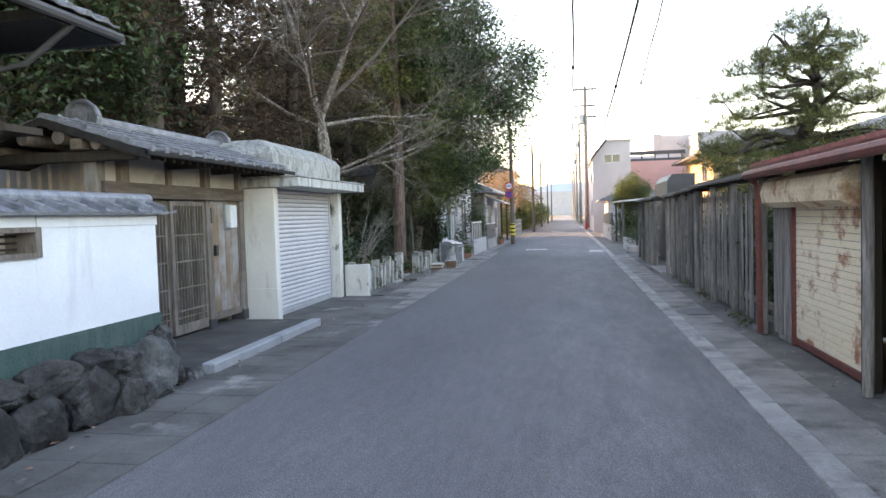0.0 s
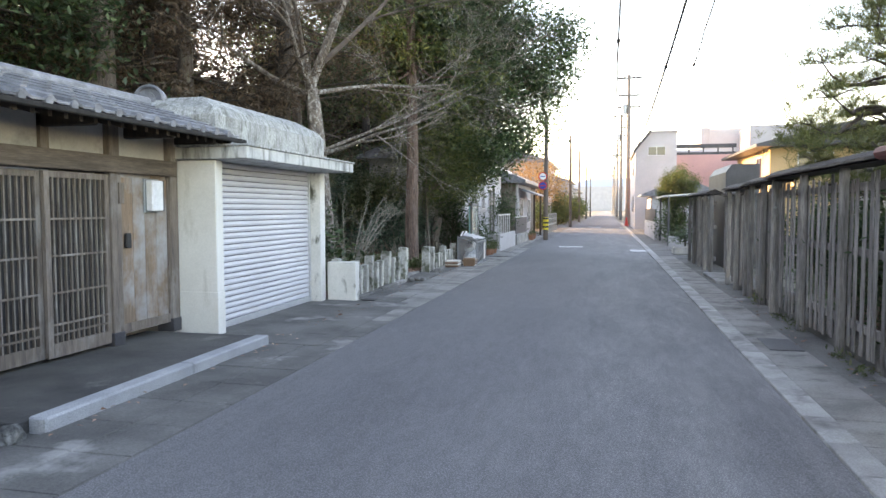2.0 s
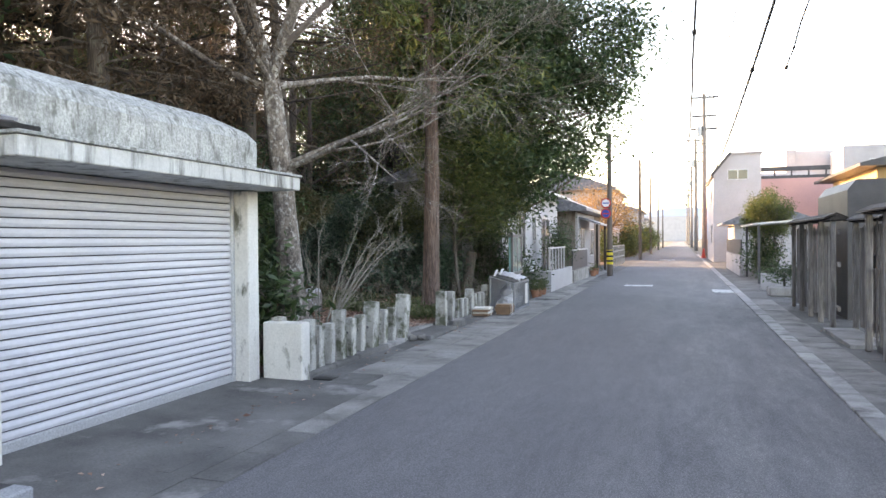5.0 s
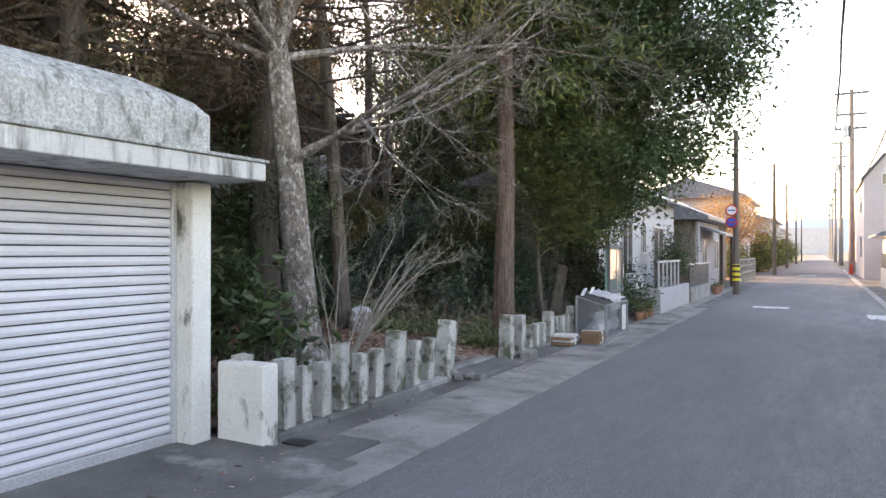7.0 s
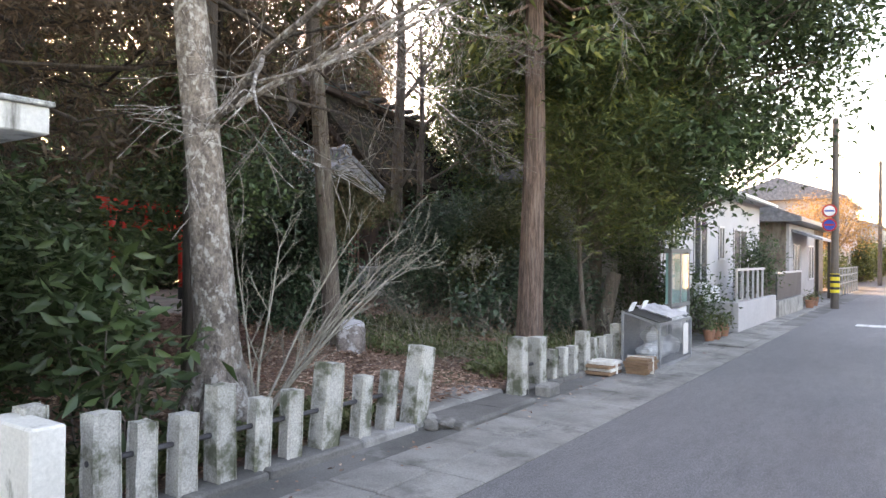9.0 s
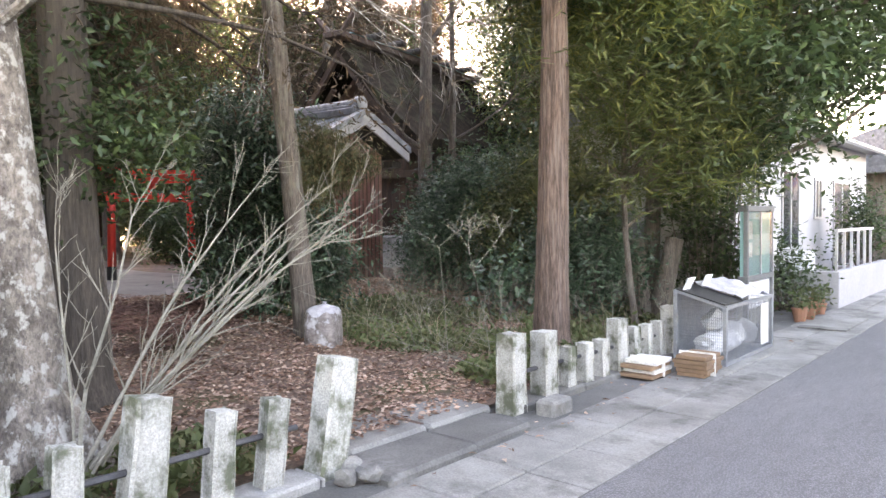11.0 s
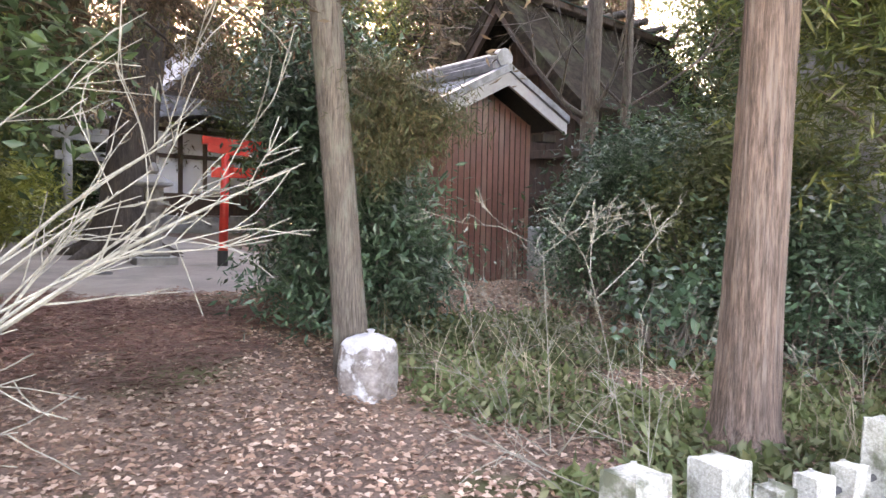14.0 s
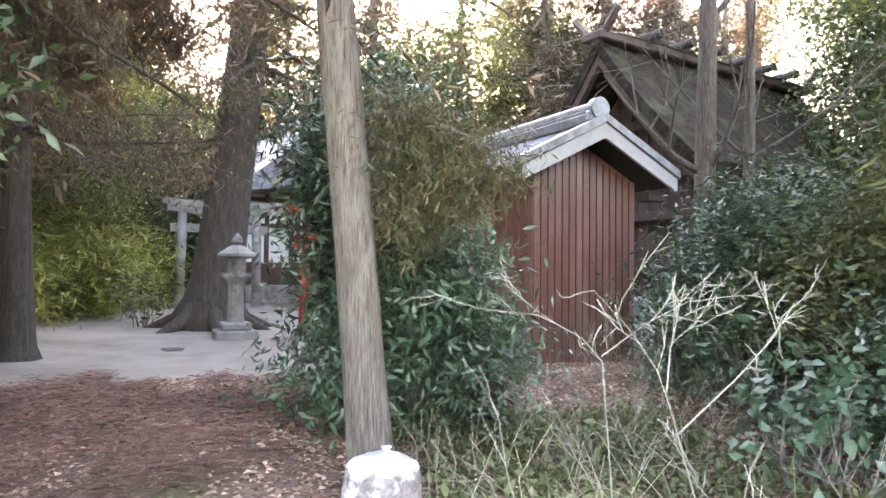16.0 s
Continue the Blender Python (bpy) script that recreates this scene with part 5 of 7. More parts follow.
hb = shrub("hedge", "clipped dark hedge along the lane", (-4.6, 70, 0), [(0, 0, 1.2, 1.0, 2.0, 1.1)], LEAF_OLIVE, 0.2, 90, 40, 73, clump_r=0.3, group="hedges down the lane")
for y, s in ((54, 0.8), (76, 1.3), (88, 1.1), (97, 1.2), (118, 1.3)):
    copy_thing(hb, pose(-4.7, y, 0, 0, 0, y * 3) @ Matrix.Scale(s, 4))

# ---- poles and wires ----
pole = thing("utility_pole", "slim brown utility pole with two round signs", "pole")
part("shaft", Shape().tube([(-2.86, 37.4, -0.1), (-2.86, 37.4, 6.0)], [0.12, 0.09], 10), WOOD_POLE, pole)
part("band", Shape().tube([(-2.86, 37.4, 0.5), (-2.86, 37.4, 1.1)], 0.134, 10), YELLOW, pole)
for z in (0.6, 0.8, 1.0):
    part("stripe", Shape().tube([(-2.86, 37.4, z), (-2.86, 37.4, z + 0.08)], 0.137, 10), BLACK_PAINT, pole)


def road_sign(z, rim, face):
    ob = thing("road_sign", "round red and white traffic sign" if rim is SIGN_RED else "round blue traffic sign with red rim", "sign")
    part("rim", Shape().tube([(-3.0, 37.22, z), (-3.0, 37.25, z)], 0.21, 20), SIGN_RED, ob)
    part("face", Shape().tube([(-3.0, 37.2, z), (-3.0, 37.22, z)], 0.16, 20), face, ob)
    part("bar", Shape().box(-3.13, 37.195, z - 0.025, -2.87, 37.2, z + 0.025), SIGN_RED if face is SIGN_BLUE else SIGN_BLUE, ob)
    part("clamp", Shape().box(-3.0, 37.25, z - 0.02, -2.86, 37.32, z + 0.02), GALV, ob)


road_sign(3.07, SIGN_RED, SIGN_WHITE)
road_sign(2.63, SIGN_BLUE, SIGN_BLUE)


def tall_pole(x, y, h, gear=True):
    ob = thing("utility_pole", "tall concrete utility pole with crossarms", "pole", "tall poles along the lane", pose(x, y, 0))
    part("shaft", Shape().tube([(0, 0, -0.1), (0, 0, h)], [0.24, 0.15], 12), POLE, ob)
    for z, w in ((h - 0.3, 1.15), (h - 1.9, 1.0), (h - 3.0, 1.05)):
        part("crossarm", Shape().box(-w, -0.06, z - 0.075, w, 0.06, z + 0.075), DARK_METAL, ob)
        for k in (-1, -0.4, 0.4, 1):
            part("insulator", Shape().tube([(w * k * 0.95, 0, z + 0.05), (w * k * 0.95, 0, z + 0.25)], 0.05, 6), GALV, ob)
    if gear:
        part("transformer", Shape().tube([(-0.42, 0, h - 3.6), (-0.42, 0, h - 2.75)], 0.26, 12), GALV, ob)
        for z, w in ((h - 4.4, -0.7), (h - 5.3, -0.6)):
            part("brace", Shape().box(w, -0.03, z, 0.1, 0.03, z + 0.06), DARK_METAL, ob)
    return ob


POLES = [(1.95, 72, 14.0), (1.9, 104, 14.5), (1.9, 140, 14.5), (1.9, 180, 14.5), (1.9, 225, 14.5)]
for x, y, h in POLES:
    tall_pole(x, y, h)
for x, y, h in ((-2.9, 62, 7.5), (-3.0, 84, 8), (-3.0, 112, 8), (-3.0, 140, 8)):
    ob = thing("utility_pole", "slim wooden pole on the left verge", "pole", "slim poles", pose(x, y, 0))
    ob["label"] = "slim brown pole beside the hedges"
    part("shaft", Shape().tube([(0, 0, -0.1), (0, 0, h)], [0.13, 0.09], 8), WOOD_POLE, ob)


def wire(a, b, sag, r=0.019, n=26, label="black overhead cable between poles", wob=0.0):
    a, b = Vector(a), Vector(b)
    pts = []
    for i in range(n + 1):
        t = i / n
        p = a.lerp(b, t)
        p.z -= 4 * sag * t * (1 - t)
        if wob:
            p.x += wob * math.sin(i * 2.1)
            p.z += wob * math.cos(i * 2.7)
        pts.append(p)
    tagged(part("cable", Shape().tube(pts, r, 5, False), CABLE), label, "cable", "overhead cables")
    return pts


def clamp(p, k=1.0):
    ob = part("cable_clamp", Shape().box(-0.07 * k, -0.16 * k, -0.07 * k, 0.07 * k, 0.16 * k, 0.07 * k, 0.03), CABLE, None, at=Matrix.Translation(p))
    tagged(ob, "dark clamp on an overhead cable", "clamp", "clamps on the cables")


line_a = wire((0.6, 72, 10.2), (0.1, -8, 11.0), 4.0, 0.03, wob=0.015)
line_b = wire((2.2, 72, 6.3), (2.2, -8, 11.5), 1.87, 0.042)
line_c = wire((3.5, 34.3, 7.5), (3.5, -8, 16.6), 0.3, 0.028, wob=0.02)
wire((2.2, 72, 12.3), (2.2, -8, 13), 1.6, 0.022, wob=0.012)
wire((1.3, 72, 13.7), (1.0, -8, 15), 3.0, 0.01)
wire((3.5, 34.3, 7.5), (10.2, 45.5, 5.2), 0.25, 0.01, 10)
clamp(line_a[15], 0.8)
clamp(line_b[13], 0.9)
clamp(line_c[0], 0.8)
clamp(line_c[1], 0.6)
for (x0, y0, h0), (x1, y1, h1) in zip(POLES[:-1], POLES[1:]):
    for dx, dz in ((-0.8, -0.1), (0.8, -0.1), (-0.6, -1.4), (0.6, -1.4), (0.2, -4.5)):
        wire((x0 + dx, y0, h0 + dz), (x1 + dx, y1, h1 + dz), 0.8, 0.02, 10)
wire((-2.86, 37.4, 5.8), (8.0, 40, 6.0), 0.4, 0.008, 10)

# ---- board fence and shed ----
board_mesh = {}


def board_of(w, h):
    key = (round(w, 3), round(h, 2))
    if key not in board_mesh:
        board_mesh[key] = Shape().box(-0.007, 0, 0, 0.007, w, h, 0.003).mesh("board")
    return board_mesh[key]


def fence_run(name, label, y0, y1, top, x=2.45, gap=0.085, w=0.09, foot=0.1, cap_tiles=True, posts=1.1):
    ob = thing(name, label, "fence")
    g = random.Random(int(y0 * 10))
    n = max(1, round((y1 - y0) / posts))
    for k in range(n + 1):
        y = y0 + (y1 - y0) * k / n
        part("post", Shape().box(x - 0.1, y - 0.04, 0, x - 0.014, y + 0.04, top - 0.05, 0.012), FENCE_WOOD, ob)
    for z in (0.35, 1.1, top - 0.25):
        part("rail", Shape().box(x + 0.014, y0, z - 0.04, x + 0.06, y1, z + 0.04), FENCE_WOOD, ob)
    y = y0 + 0.08
    while y < y1 - w:
        part("board", board_of(w, round(top - 0.13 - foot + g.choice((-0.06, -0.02, 0, 0.03)), 2)), FENCE_WOOD, ob, at=pose(x + g.uniform(-0.006, 0.006), y, foot + g.uniform(-0.02, 0.02), g.uniform(-0.8, 0.8), 0, 0))
        y += w + gap * g.uniform(0.5, 1.3)
    if cap_tiles:
        part("cap_bed", Shape().prism([(x - 0.16, top - 0.05), (x, top + 0.04), (x + 0.16, top - 0.05)], "y", y0 - 0.1, y1 + 0.1), DARK_WOOD, ob)
        k = y0
        while k < y1:
            part("cap_tile", Shape().prism([(x - 0.19, top - 0.03), (x - 0.18, top), (x, top + 0.08), (x + 0.18, top), (x + 0.19, top - 0.03), (x, top + 0.05)], "y", k, k + 0.27), DARK_WOOD, ob)
            k += 0.285
    return ob


fence_run("slat_fence", "tall weathered grey slat fence under a tiled cap", 9.35, 13.95, 2.0, gap=0.105, w=0.08, posts=1.55)
fence_run("board_fence", "close-boarded weathered fence panel", 13.95, 15.9, 1.97, x=2.5, gap=0.012, w=0.2)
fence_run("slat_fence", "weathered slat fence beside the gate", 16.05, 17.9, 1.92, gap=0.07)
fg = fence_run("board_gate", "closed grey board gate set back in the fence", 18.1, 20.1, 1.85, x=2.75, gap=0.008, w=0.18)
part("letter_box", Shape().box(2.58, 18.5, 1.1, 2.72, 18.75, 1.3, 0.02), BLACK_PAINT, fg, "black letter slot")
fence_run("slat_fence", "far run of the weathered slat fence", 20.3, 24.6, 1.9, gap=0.05)
# hedge added behind the slats to keep their gaps dark
shrub("garden_hedge", "added dark hedge that darkens the gaps of the slat fence", (3.35, 12.6, 0), [(0, -1.8, 0.9, 0.4, 1.3, 0.75), (0, 0.2, 0.9, 0.4, 1.4, 0.75), (0, 2.4, 0.9, 0.4, 1.5, 0.75)], LEAF_DARK, 0.1, 260, 60, 83)
structure("step_gate", Shape().box(2.2, 18.1, -0.05, 2.7, 20.1, 0.06, 0.01), KERB, "pale concrete step at the board gate")
structure("wall_fence_foot", Shape().box(2.5, 9.2, -0.06, 2.66, 17.95, 0.14, 0.01), DARK_CONCRETE, "low concrete fence footing")

kiosk = thing("roadside_shed", "rusty street shed with rolling shutter and red roof", "shed")
part("wall", Shape().box(2.62, -8, 0, 2.7, 6.4, 2.1), FENCE_WOOD, kiosk)
k = -4.0
while k < 6.3:
    part("board", board_of(0.19, 1.9), FENCE_WOOD, kiosk, at=pose(2.6, k, 0.08))
    k += 0.2
sh = part("shutter", Shape().box(2.55, 6.5, 0.03, 2.565, 8.56, 1.62), DARK_METAL, kiosk, "cream rolling shutter with rust patches")
slat2 = Shape().prism([(0.002, 0.0), (-0.007, 0.003), (-0.009, 0.034), (-0.007, 0.066), (0.002, 0.071)], "y", 0, 2.06).mesh("slat")
for k in range(21):
    part("slat", slat2, RUST_SHUTTER, sh, at=pose(2.55, 6.5, 0.1 + 0.0725 * k))
part("bottom_rail", Shape().box(2.53, 6.5, 0.02, 2.57, 8.56, 0.1, 0.006), RED_STEEL, sh)
part("shutter_box", Shape().prism([(2.62, 1.58), (2.42, 1.58), (2.32, 1.64), (2.3, 1.76), (2.34, 1.88), (2.44, 1.94), (2.62, 1.94)], "y", 6.62, 9.1), RUST_BOX, kiosk, "rusty rounded shutter housing")
part("jamb", Shape().box(2.44, 6.41, 0, 2.58, 6.5, 2.02, 0.008), DARK_WOOD, kiosk, "dark timber door post")
part("jamb", Shape().box(2.5, 8.56, 0, 2.6, 8.6, 1.62, 0.008), RED_STEEL, kiosk, "red-brown shutter guide")
part("pole", Shape().tube([(2.42, 6.3, 0), (2.43, 6.31, 1.0), (2.42, 6.3, 2.02)], 0.045, 10), FENCE_WOOD, kiosk, "pale weathered pole with bolts")
part("side_panel", Shape().box(2.52, 8.6, 0.0, 2.58, 9.3, 1.62), FENCE_WOOD, kiosk)
for k in range(5):
    part("board", board_of(0.11, 1.5), FENCE_WOOD, kiosk, at=pose(2.5, 8.62 + 0.135 * k, 0.06))
part("roof", Shape().prism([(2.22, 2.02), (2.22, 2.08), (4.6, 2.5), (4.6, 2.42)], "y", -8, 9.25), RED_STEEL, kiosk)
for k in range(40):
    part("roof_rib", Shape().prism([(2.2, 2.085), (2.2, 2.12), (4.6, 2.54), (4.6, 2.505)], "y", 9.1 - 0.42 * k, 9.13 - 0.42 * k), RED_STEEL, kiosk)
part("gutter", Shape().tube([(2.2, -8, 2.03), (2.2, 9.35, 1.99)], 0.055, 8), RED_STEEL, kiosk, "red-brown rain gutter")
part("downpipe", Shape().tube([(2.22, 9.3, 1.98), (2.32, 9.3, 1.85), (2.34, 9.3, 0.03)], 0.038, 10), RED_STEEL, kiosk, "red-brown drain pipe")
part("back_wall", Shape().box(4.5, -8, 0, 4.6, 9.2, 2.4), FENCE_WOOD, kiosk)
part("end_wall", Shape().box(2.7, 9.1, 0, 4.5, 9.2, 2.1), FENCE_WOOD, kiosk)

# ---- garden pine ----
pine = thing("pine_tree", "clipped garden pine with layered needle pads", "tree", at=pose(4.1, 13.2, 0))
g = np.random.default_rng(31)
w = Shape()
line = [(0.2, 0.2, -0.1), (0.1, 0.1, 1.0), (-0.25, 0, 1.9), (-0.1, 0.1, 2.7), (0.2, 0, 3.4), (0.1, 0, 4.2), (0.15, 0, 4.7)]
w.tube(line, [0.17, 0.15, 0.13, 0.11, 0.09, 0.05, 0.02], 10)
L = np.array(line)
pads = []
for z, R, n in ((2.1, 1.6, 14), (2.55, 1.75, 15), (3.0, 1.65, 14), (3.5, 1.45, 12), (3.95, 1.15, 10), (4.35, 0.8, 7), (4.65, 0.4, 4)):
    for k in range(n):
        a = 2 * math.pi * (k + g.uniform(-0.25, 0.25)) / n + z * 1.7
        rr = R * (g.uniform(0.8, 1.0) if k % 3 else g.uniform(0.35, 0.6))
        q = np.array((math.cos(a) * rr, math.sin(a) * rr, z + g.uniform(-0.2, 0.2) - 0.12 * rr))
        pads.append((q, g.uniform(0.28, 0.4)))
        s0 = np.array([np.interp(max(1.6, z - 0.25), L[:, 2], L[:, i]) for i in range(3)])
        w.tube(wander(s0, q - (0, 0, 0.06), 6, 0.12, g), [0.05, 0.043, 0.036, 0.028, 0.021, 0.014, 0.008], 6, False)
        for _ in range(5):
            e = q + g.normal(size=3) * (0.2, 0.2, 0.03)
            w.tube(wander(q - (0, 0, 0.06), e, 3, 0.03, g), [0.01, 0.008, 0.006, 0.003], 4, False)
part("trunk", w, BARK_DARK, pine, smooth=True)
tufts = np.concatenate([q + g.normal(size=(46, 3)) * (r * 0.6, r * 0.6, 0.085) for q, r in pads])
part("crown", leaf_mesh("crown", np.repeat(tufts, 20, 0) + g.normal(size=(len(tufts) * 20, 3)) * 0.016, 0.12, 0.07, droop=-0.8, gen=g), LEAF_PINE, pine)

# ---- right-hand houses ----
yard = thing("carport", "white corrugated carport roof on posts", "carport")
part("roof", Shape().prism([(2.3, 2.0), (2.3, 2.06), (5.5, 2.3), (5.5, 2.24)], "y", 33, 38), PALE_METAL, yard)
for x, y in ((2.5, 33.2), (2.5, 37.8), (5.3, 33.2), (5.3, 37.8)):
    part("post", Shape().box(x - 0.04, y - 0.04, 0, x + 0.04, y + 0.04, 2.1), DARK_METAL, yard)
gwall = thing("garden_wall", "low grey block wall with dark panel fence", "wall")
part("blocks", Shape().box(2.25, 38, 0, 2.4, 47, 0.85, 0.01).box(2.25, 30, 0, 4.2, 30.2, 0.5, 0.01), GREY_WALL, gwall)
part("panel", Shape().box(2.28, 38, 0.87, 2.34, 47, 1.5), DARK_METAL, gwall)
tub = thing("garden_tub", "grey stone tub with small dark pine", "planter")
part("tub", Shape().box(2.2, 27.4, 0, 3.0, 28.2, 0.25, 0.03), KERB, tub)
part("foliage", leaf_mesh("foliage", rng.normal(size=(900, 3)) * (0.25, 0.25, 0.14) + (2.6, 27.8, 0.6), 0.1, 0.3), LEAF_DARK, tub)
part("stem", Shape().tube([(2.6, 27.8, 0.2), (2.6, 27.8, 0.6)], 0.03, 6), BARK_DARK, tub)
shrub("round_bush", "large round clipped evergreen bush", (3.55, 40, 0), [(0, 0, 2.65, 1.0, 1.1, 1.05), (0, 0, 2.3, 1.05, 1.1, 0.9)], LEAF_OLIVE, 0.09, 190, 110, 81, clump_r=0.13)
shrub("round_bush", "dark shrub below the carport", (3.0, 36.5, 0), [(0, 0, 0.9, 0.6, 1.2, 0.7)], LEAF_DARK, 0.13, 60, 45, 82)
small = thing("small_house", "small tiled outhouse behind the bush", "house")
part("wall", Shape().box(2.6, 46, 0, 6, 51, 2.3), WHITE_WALL, small)
part("roof", Shape().prism([(2.0, 2.25), (2.0, 2.35), (4.3, 3.3), (6.6, 2.35), (6.6, 2.25)], "y", 45.6, 51.4), TILE, small)
wh = thing("white_house", "three-storey white house with one wide window", "house")
part("wall", Shape().prism([(2.0, 0), (2.0, 5.65), (3.05, 6.95), (4.85, 6.95), (4.85, 0)], "y", 56, 66), WHITE_WALL, wh)
part("roof", Shape().prism([(1.9, 5.5), (1.85, 5.7), (3.0, 7.13), (3.1, 6.98)], "y", 55.8, 66.2), DARK_METAL, wh)
part("parapet", Shape().box(3.0, 55.9, 6.95, 4.93, 66.1, 7.06), GREY_WALL, wh)
window_y(wh, 56, 2.85, 4.1, 5.3, 5.98)
for z in (1.2, 3.9):
    window(wh, 2.0, 58, 59.6, z, z + 1.3, -1)
pk = thing("pink_building", "pink building with a dark roof terrace rail", "building")
part("wall", Shape().box(4.95, 60, 0, 10.1, 72, 5.6), PINK_WALL, pk)
part("terrace_rail", Shape().box(4.95, 60, 5.6, 9.5, 60.1, 5.8).box(4.95, 60, 6.1, 9.5, 60.1, 6.4), DARK_METAL, pk)
part("back_storey", Shape().box(5.2, 64, 5.6, 9.3, 72, 6.3), WHITE_WALL, pk)
for k in range(5):
    part("rail_post", Shape().box(5.0 + 1.05 * k, 60.02, 5.6, 5.1 + 1.05 * k, 60.12, 6.4), DARK_METAL, pk)
gb = thing("flat_block", "pale flat-roofed block with a grey stair tower", "building")
part("wall", Shape().box(9.95, 78, 0, 13.5, 95, 9.4), WHITE_WALL, gb)
part("wing", Shape().box(12.6, 72, 0, 22, 77.5, 9.0), GREY_WALL, gb)
part("tower", Shape().box(9.1, 77.6, 0, 9.9, 80, 9.5), GREY_WALL, gb)
for k in range(3):
    window_y(gb, 72, 14.5 + 2.4 * k, 15.8 + 2.4 * k, 6.9, 7.9)
oh = thing("ochre_house", "ochre two-storey house with balcony and broad eaves", "house", at=pose(-1.25, 0, -0.3))
part("wall", Shape().box(10.0, 45, 0, 18, 55, 5.2), OCHRE_WALL, oh)
part("roof", Shape().prism([(9.1, 5.15), (9.1, 5.3), (14.0, 6.5), (18.9, 5.3), (18.9, 5.15)], "y", 44, 56), DARK_METAL, oh)
part("balcony", Shape().box(11.0, 43.9, 2.6, 17, 45, 3.5, 0.02), OCHRE_WALL, oh)
for z in (3.65, 3.85, 4.05):
    part("balcony_rail", Shape().box(11.0, 43.9, z, 17, 43.95, z + 0.04), DARK_METAL, oh)
for k in range(8):
    part("baluster", Shape().box(11.0 + 0.82 * k, 43.9, 3.5, 11.04 + 0.82 * k, 43.95, 4.1), DARK_METAL, oh)
window_y(oh, 45, 11.4, 13.2, 3.5, 4.9)
window_y(oh, 45, 14.4, 16.0, 3.5, 4.9)
window(oh, 10.0, 47, 48.6, 3.6, 4.8, -1)
tagged(part("dark_lean_to", Shape().prism([(2.95, 0), (2.95, 2.45), (3.1, 2.65), (3.75, 2.65), (3.75, 0)], "y", 22, 25), DARK_METAL), "dark metal lean-to behind the board fence", "shed")
gh = thing("garden_house", "low house with dark tiled roof behind the pine", "house")
part("wall", Shape().box(8.6, 22, 0, 15, 32, 2.8), GREY_WALL, gh)
part("roof", Shape().prism([(7.8, 2.75), (7.8, 2.9), (11.8, 4.9), (15.8, 2.9), (15.8, 2.75)], "y", 21.2, 32.8), DARK_METAL, gh)
cone = thing("traffic_cone", "red traffic cone beside the pole", "cone")
part("body", Shape().lathe(1.7, 66, ((0.16, 0.03), (0.05, 0.75), (0.03, 0.76)), 12), CONE_RED, cone)
part("base", Shape().box(1.48, 65.78, 0, 1.92, 66.22, 0.04, 0.01), CONE_RED, cone)

# ---- shrine shed: local x runs out of the gable, the precinct is turned by 11 degrees ----
shed = thing("shed", "brown ribbed steel shed with grey tiled gable roof", "shed", at=pose(-11.0, 23.84, 0.17, 0, 0, 4.5))
part("wall", Shape().prism([(-0.87, 0.2), (-0.87, 2.76), (0, 3.2), (0.87, 2.76), (0.87, 0.2)], "x", -3.6, -0.42), SHED_METAL, shed)
for k in range(15):
    y = -0.87 + 0.116 * k
    top = 2.74 + 0.42 * (1 - abs(min(y + 0.06, 0.86)) / 0.87)
    part("panel", Shape().box(-0.42, y + 0.003, 0.2, -0.4, y + 0.111, top, 0.004), SHED_METAL, shed)
    part("rib", Shape().box(-0.4, y - 0.0045, 0.2, -0.39, y + 0.0045, top), DARK_WOOD, shed, "dark seam")
for k in range(20):
    x = -3.55 + 0.158 * k
    part("panel", Shape().box(x + 0.003, -0.89, 0.2, x + 0.15, -0.87, 2.66, 0.004), SHED_METAL, shed)
    part("rib", Shape().box(x - 0.008, -0.9, 0.2, x + 0.008, -0.89, 2.66), SHED_METAL, shed)
part("footing", Shape().box(-3.7, -0.95, -0.3, -0.34, 0.95, 0.2, 0.01), CONCRETE, shed)
SL = math.degrees(math.atan2(0.64, 1.28))
part("roof_deck", Shape().prism([(-1.28, 2.7), (-1.28, 2.78), (0, 3.44), (1.28, 2.78), (1.28, 2.7), (0, 3.34)], "x", -3.9, -0.05), DARK_WOOD, shed)
for sy in (1, -1):
    part("bargeboard", Shape().prism([(sy * 1.29, 2.62), (sy * 1.29, 2.8), (0, 3.46), (0, 3.26)], "x", -0.05, 0.0), GREY_WALL, shed, "pale metal-clad bargeboard")
    for r in range(6):
        for k in range(14):
            m = pose(-0.14 - 0.272 * k, 0, 0) @ pose(0, 0, 0, 0, 0, 90 * sy) @ pose(1.33 - 0.22 * r, 0, 2.8 + 0.11 * r, 0, SL, 0)
            part("tile", roof_tile, TILE, shed, at=m)
    part("verge_tile", Shape().prism([(sy * 1.32, 2.81), (sy * 1.32, 2.92), (0, 3.58), (0, 3.47)], "x", -0.16, 0.03), TILE, shed)
part("ridge_course", Shape().box(-3.9, -0.13, 3.48, -0.17, 0.13, 3.62, 0.015).box(-3.9, -0.1, 3.62, -0.17, 0.1, 3.68, 0.01), TILE, shed)
part("ridge_cap", Shape().tube([(-3.9, 0, 3.71), (-0.16, 0, 3.71)], 0.08, 10), TILE, shed)
part("ridge_ornament", Shape().tube([(-0.22, 0, 3.68), (-0.1, 0, 3.68)], 0.15, 14).box(-0.22, -0.2, 3.48, -0.13, 0.2, 3.64, 0.03), TILE, shed, "round grey ridge-end tile")
part("tie_beam", Shape().box(-0.4, 0.9, 2.5, -0.15, 1.2, 2.62), DARK_WOOD, shed)

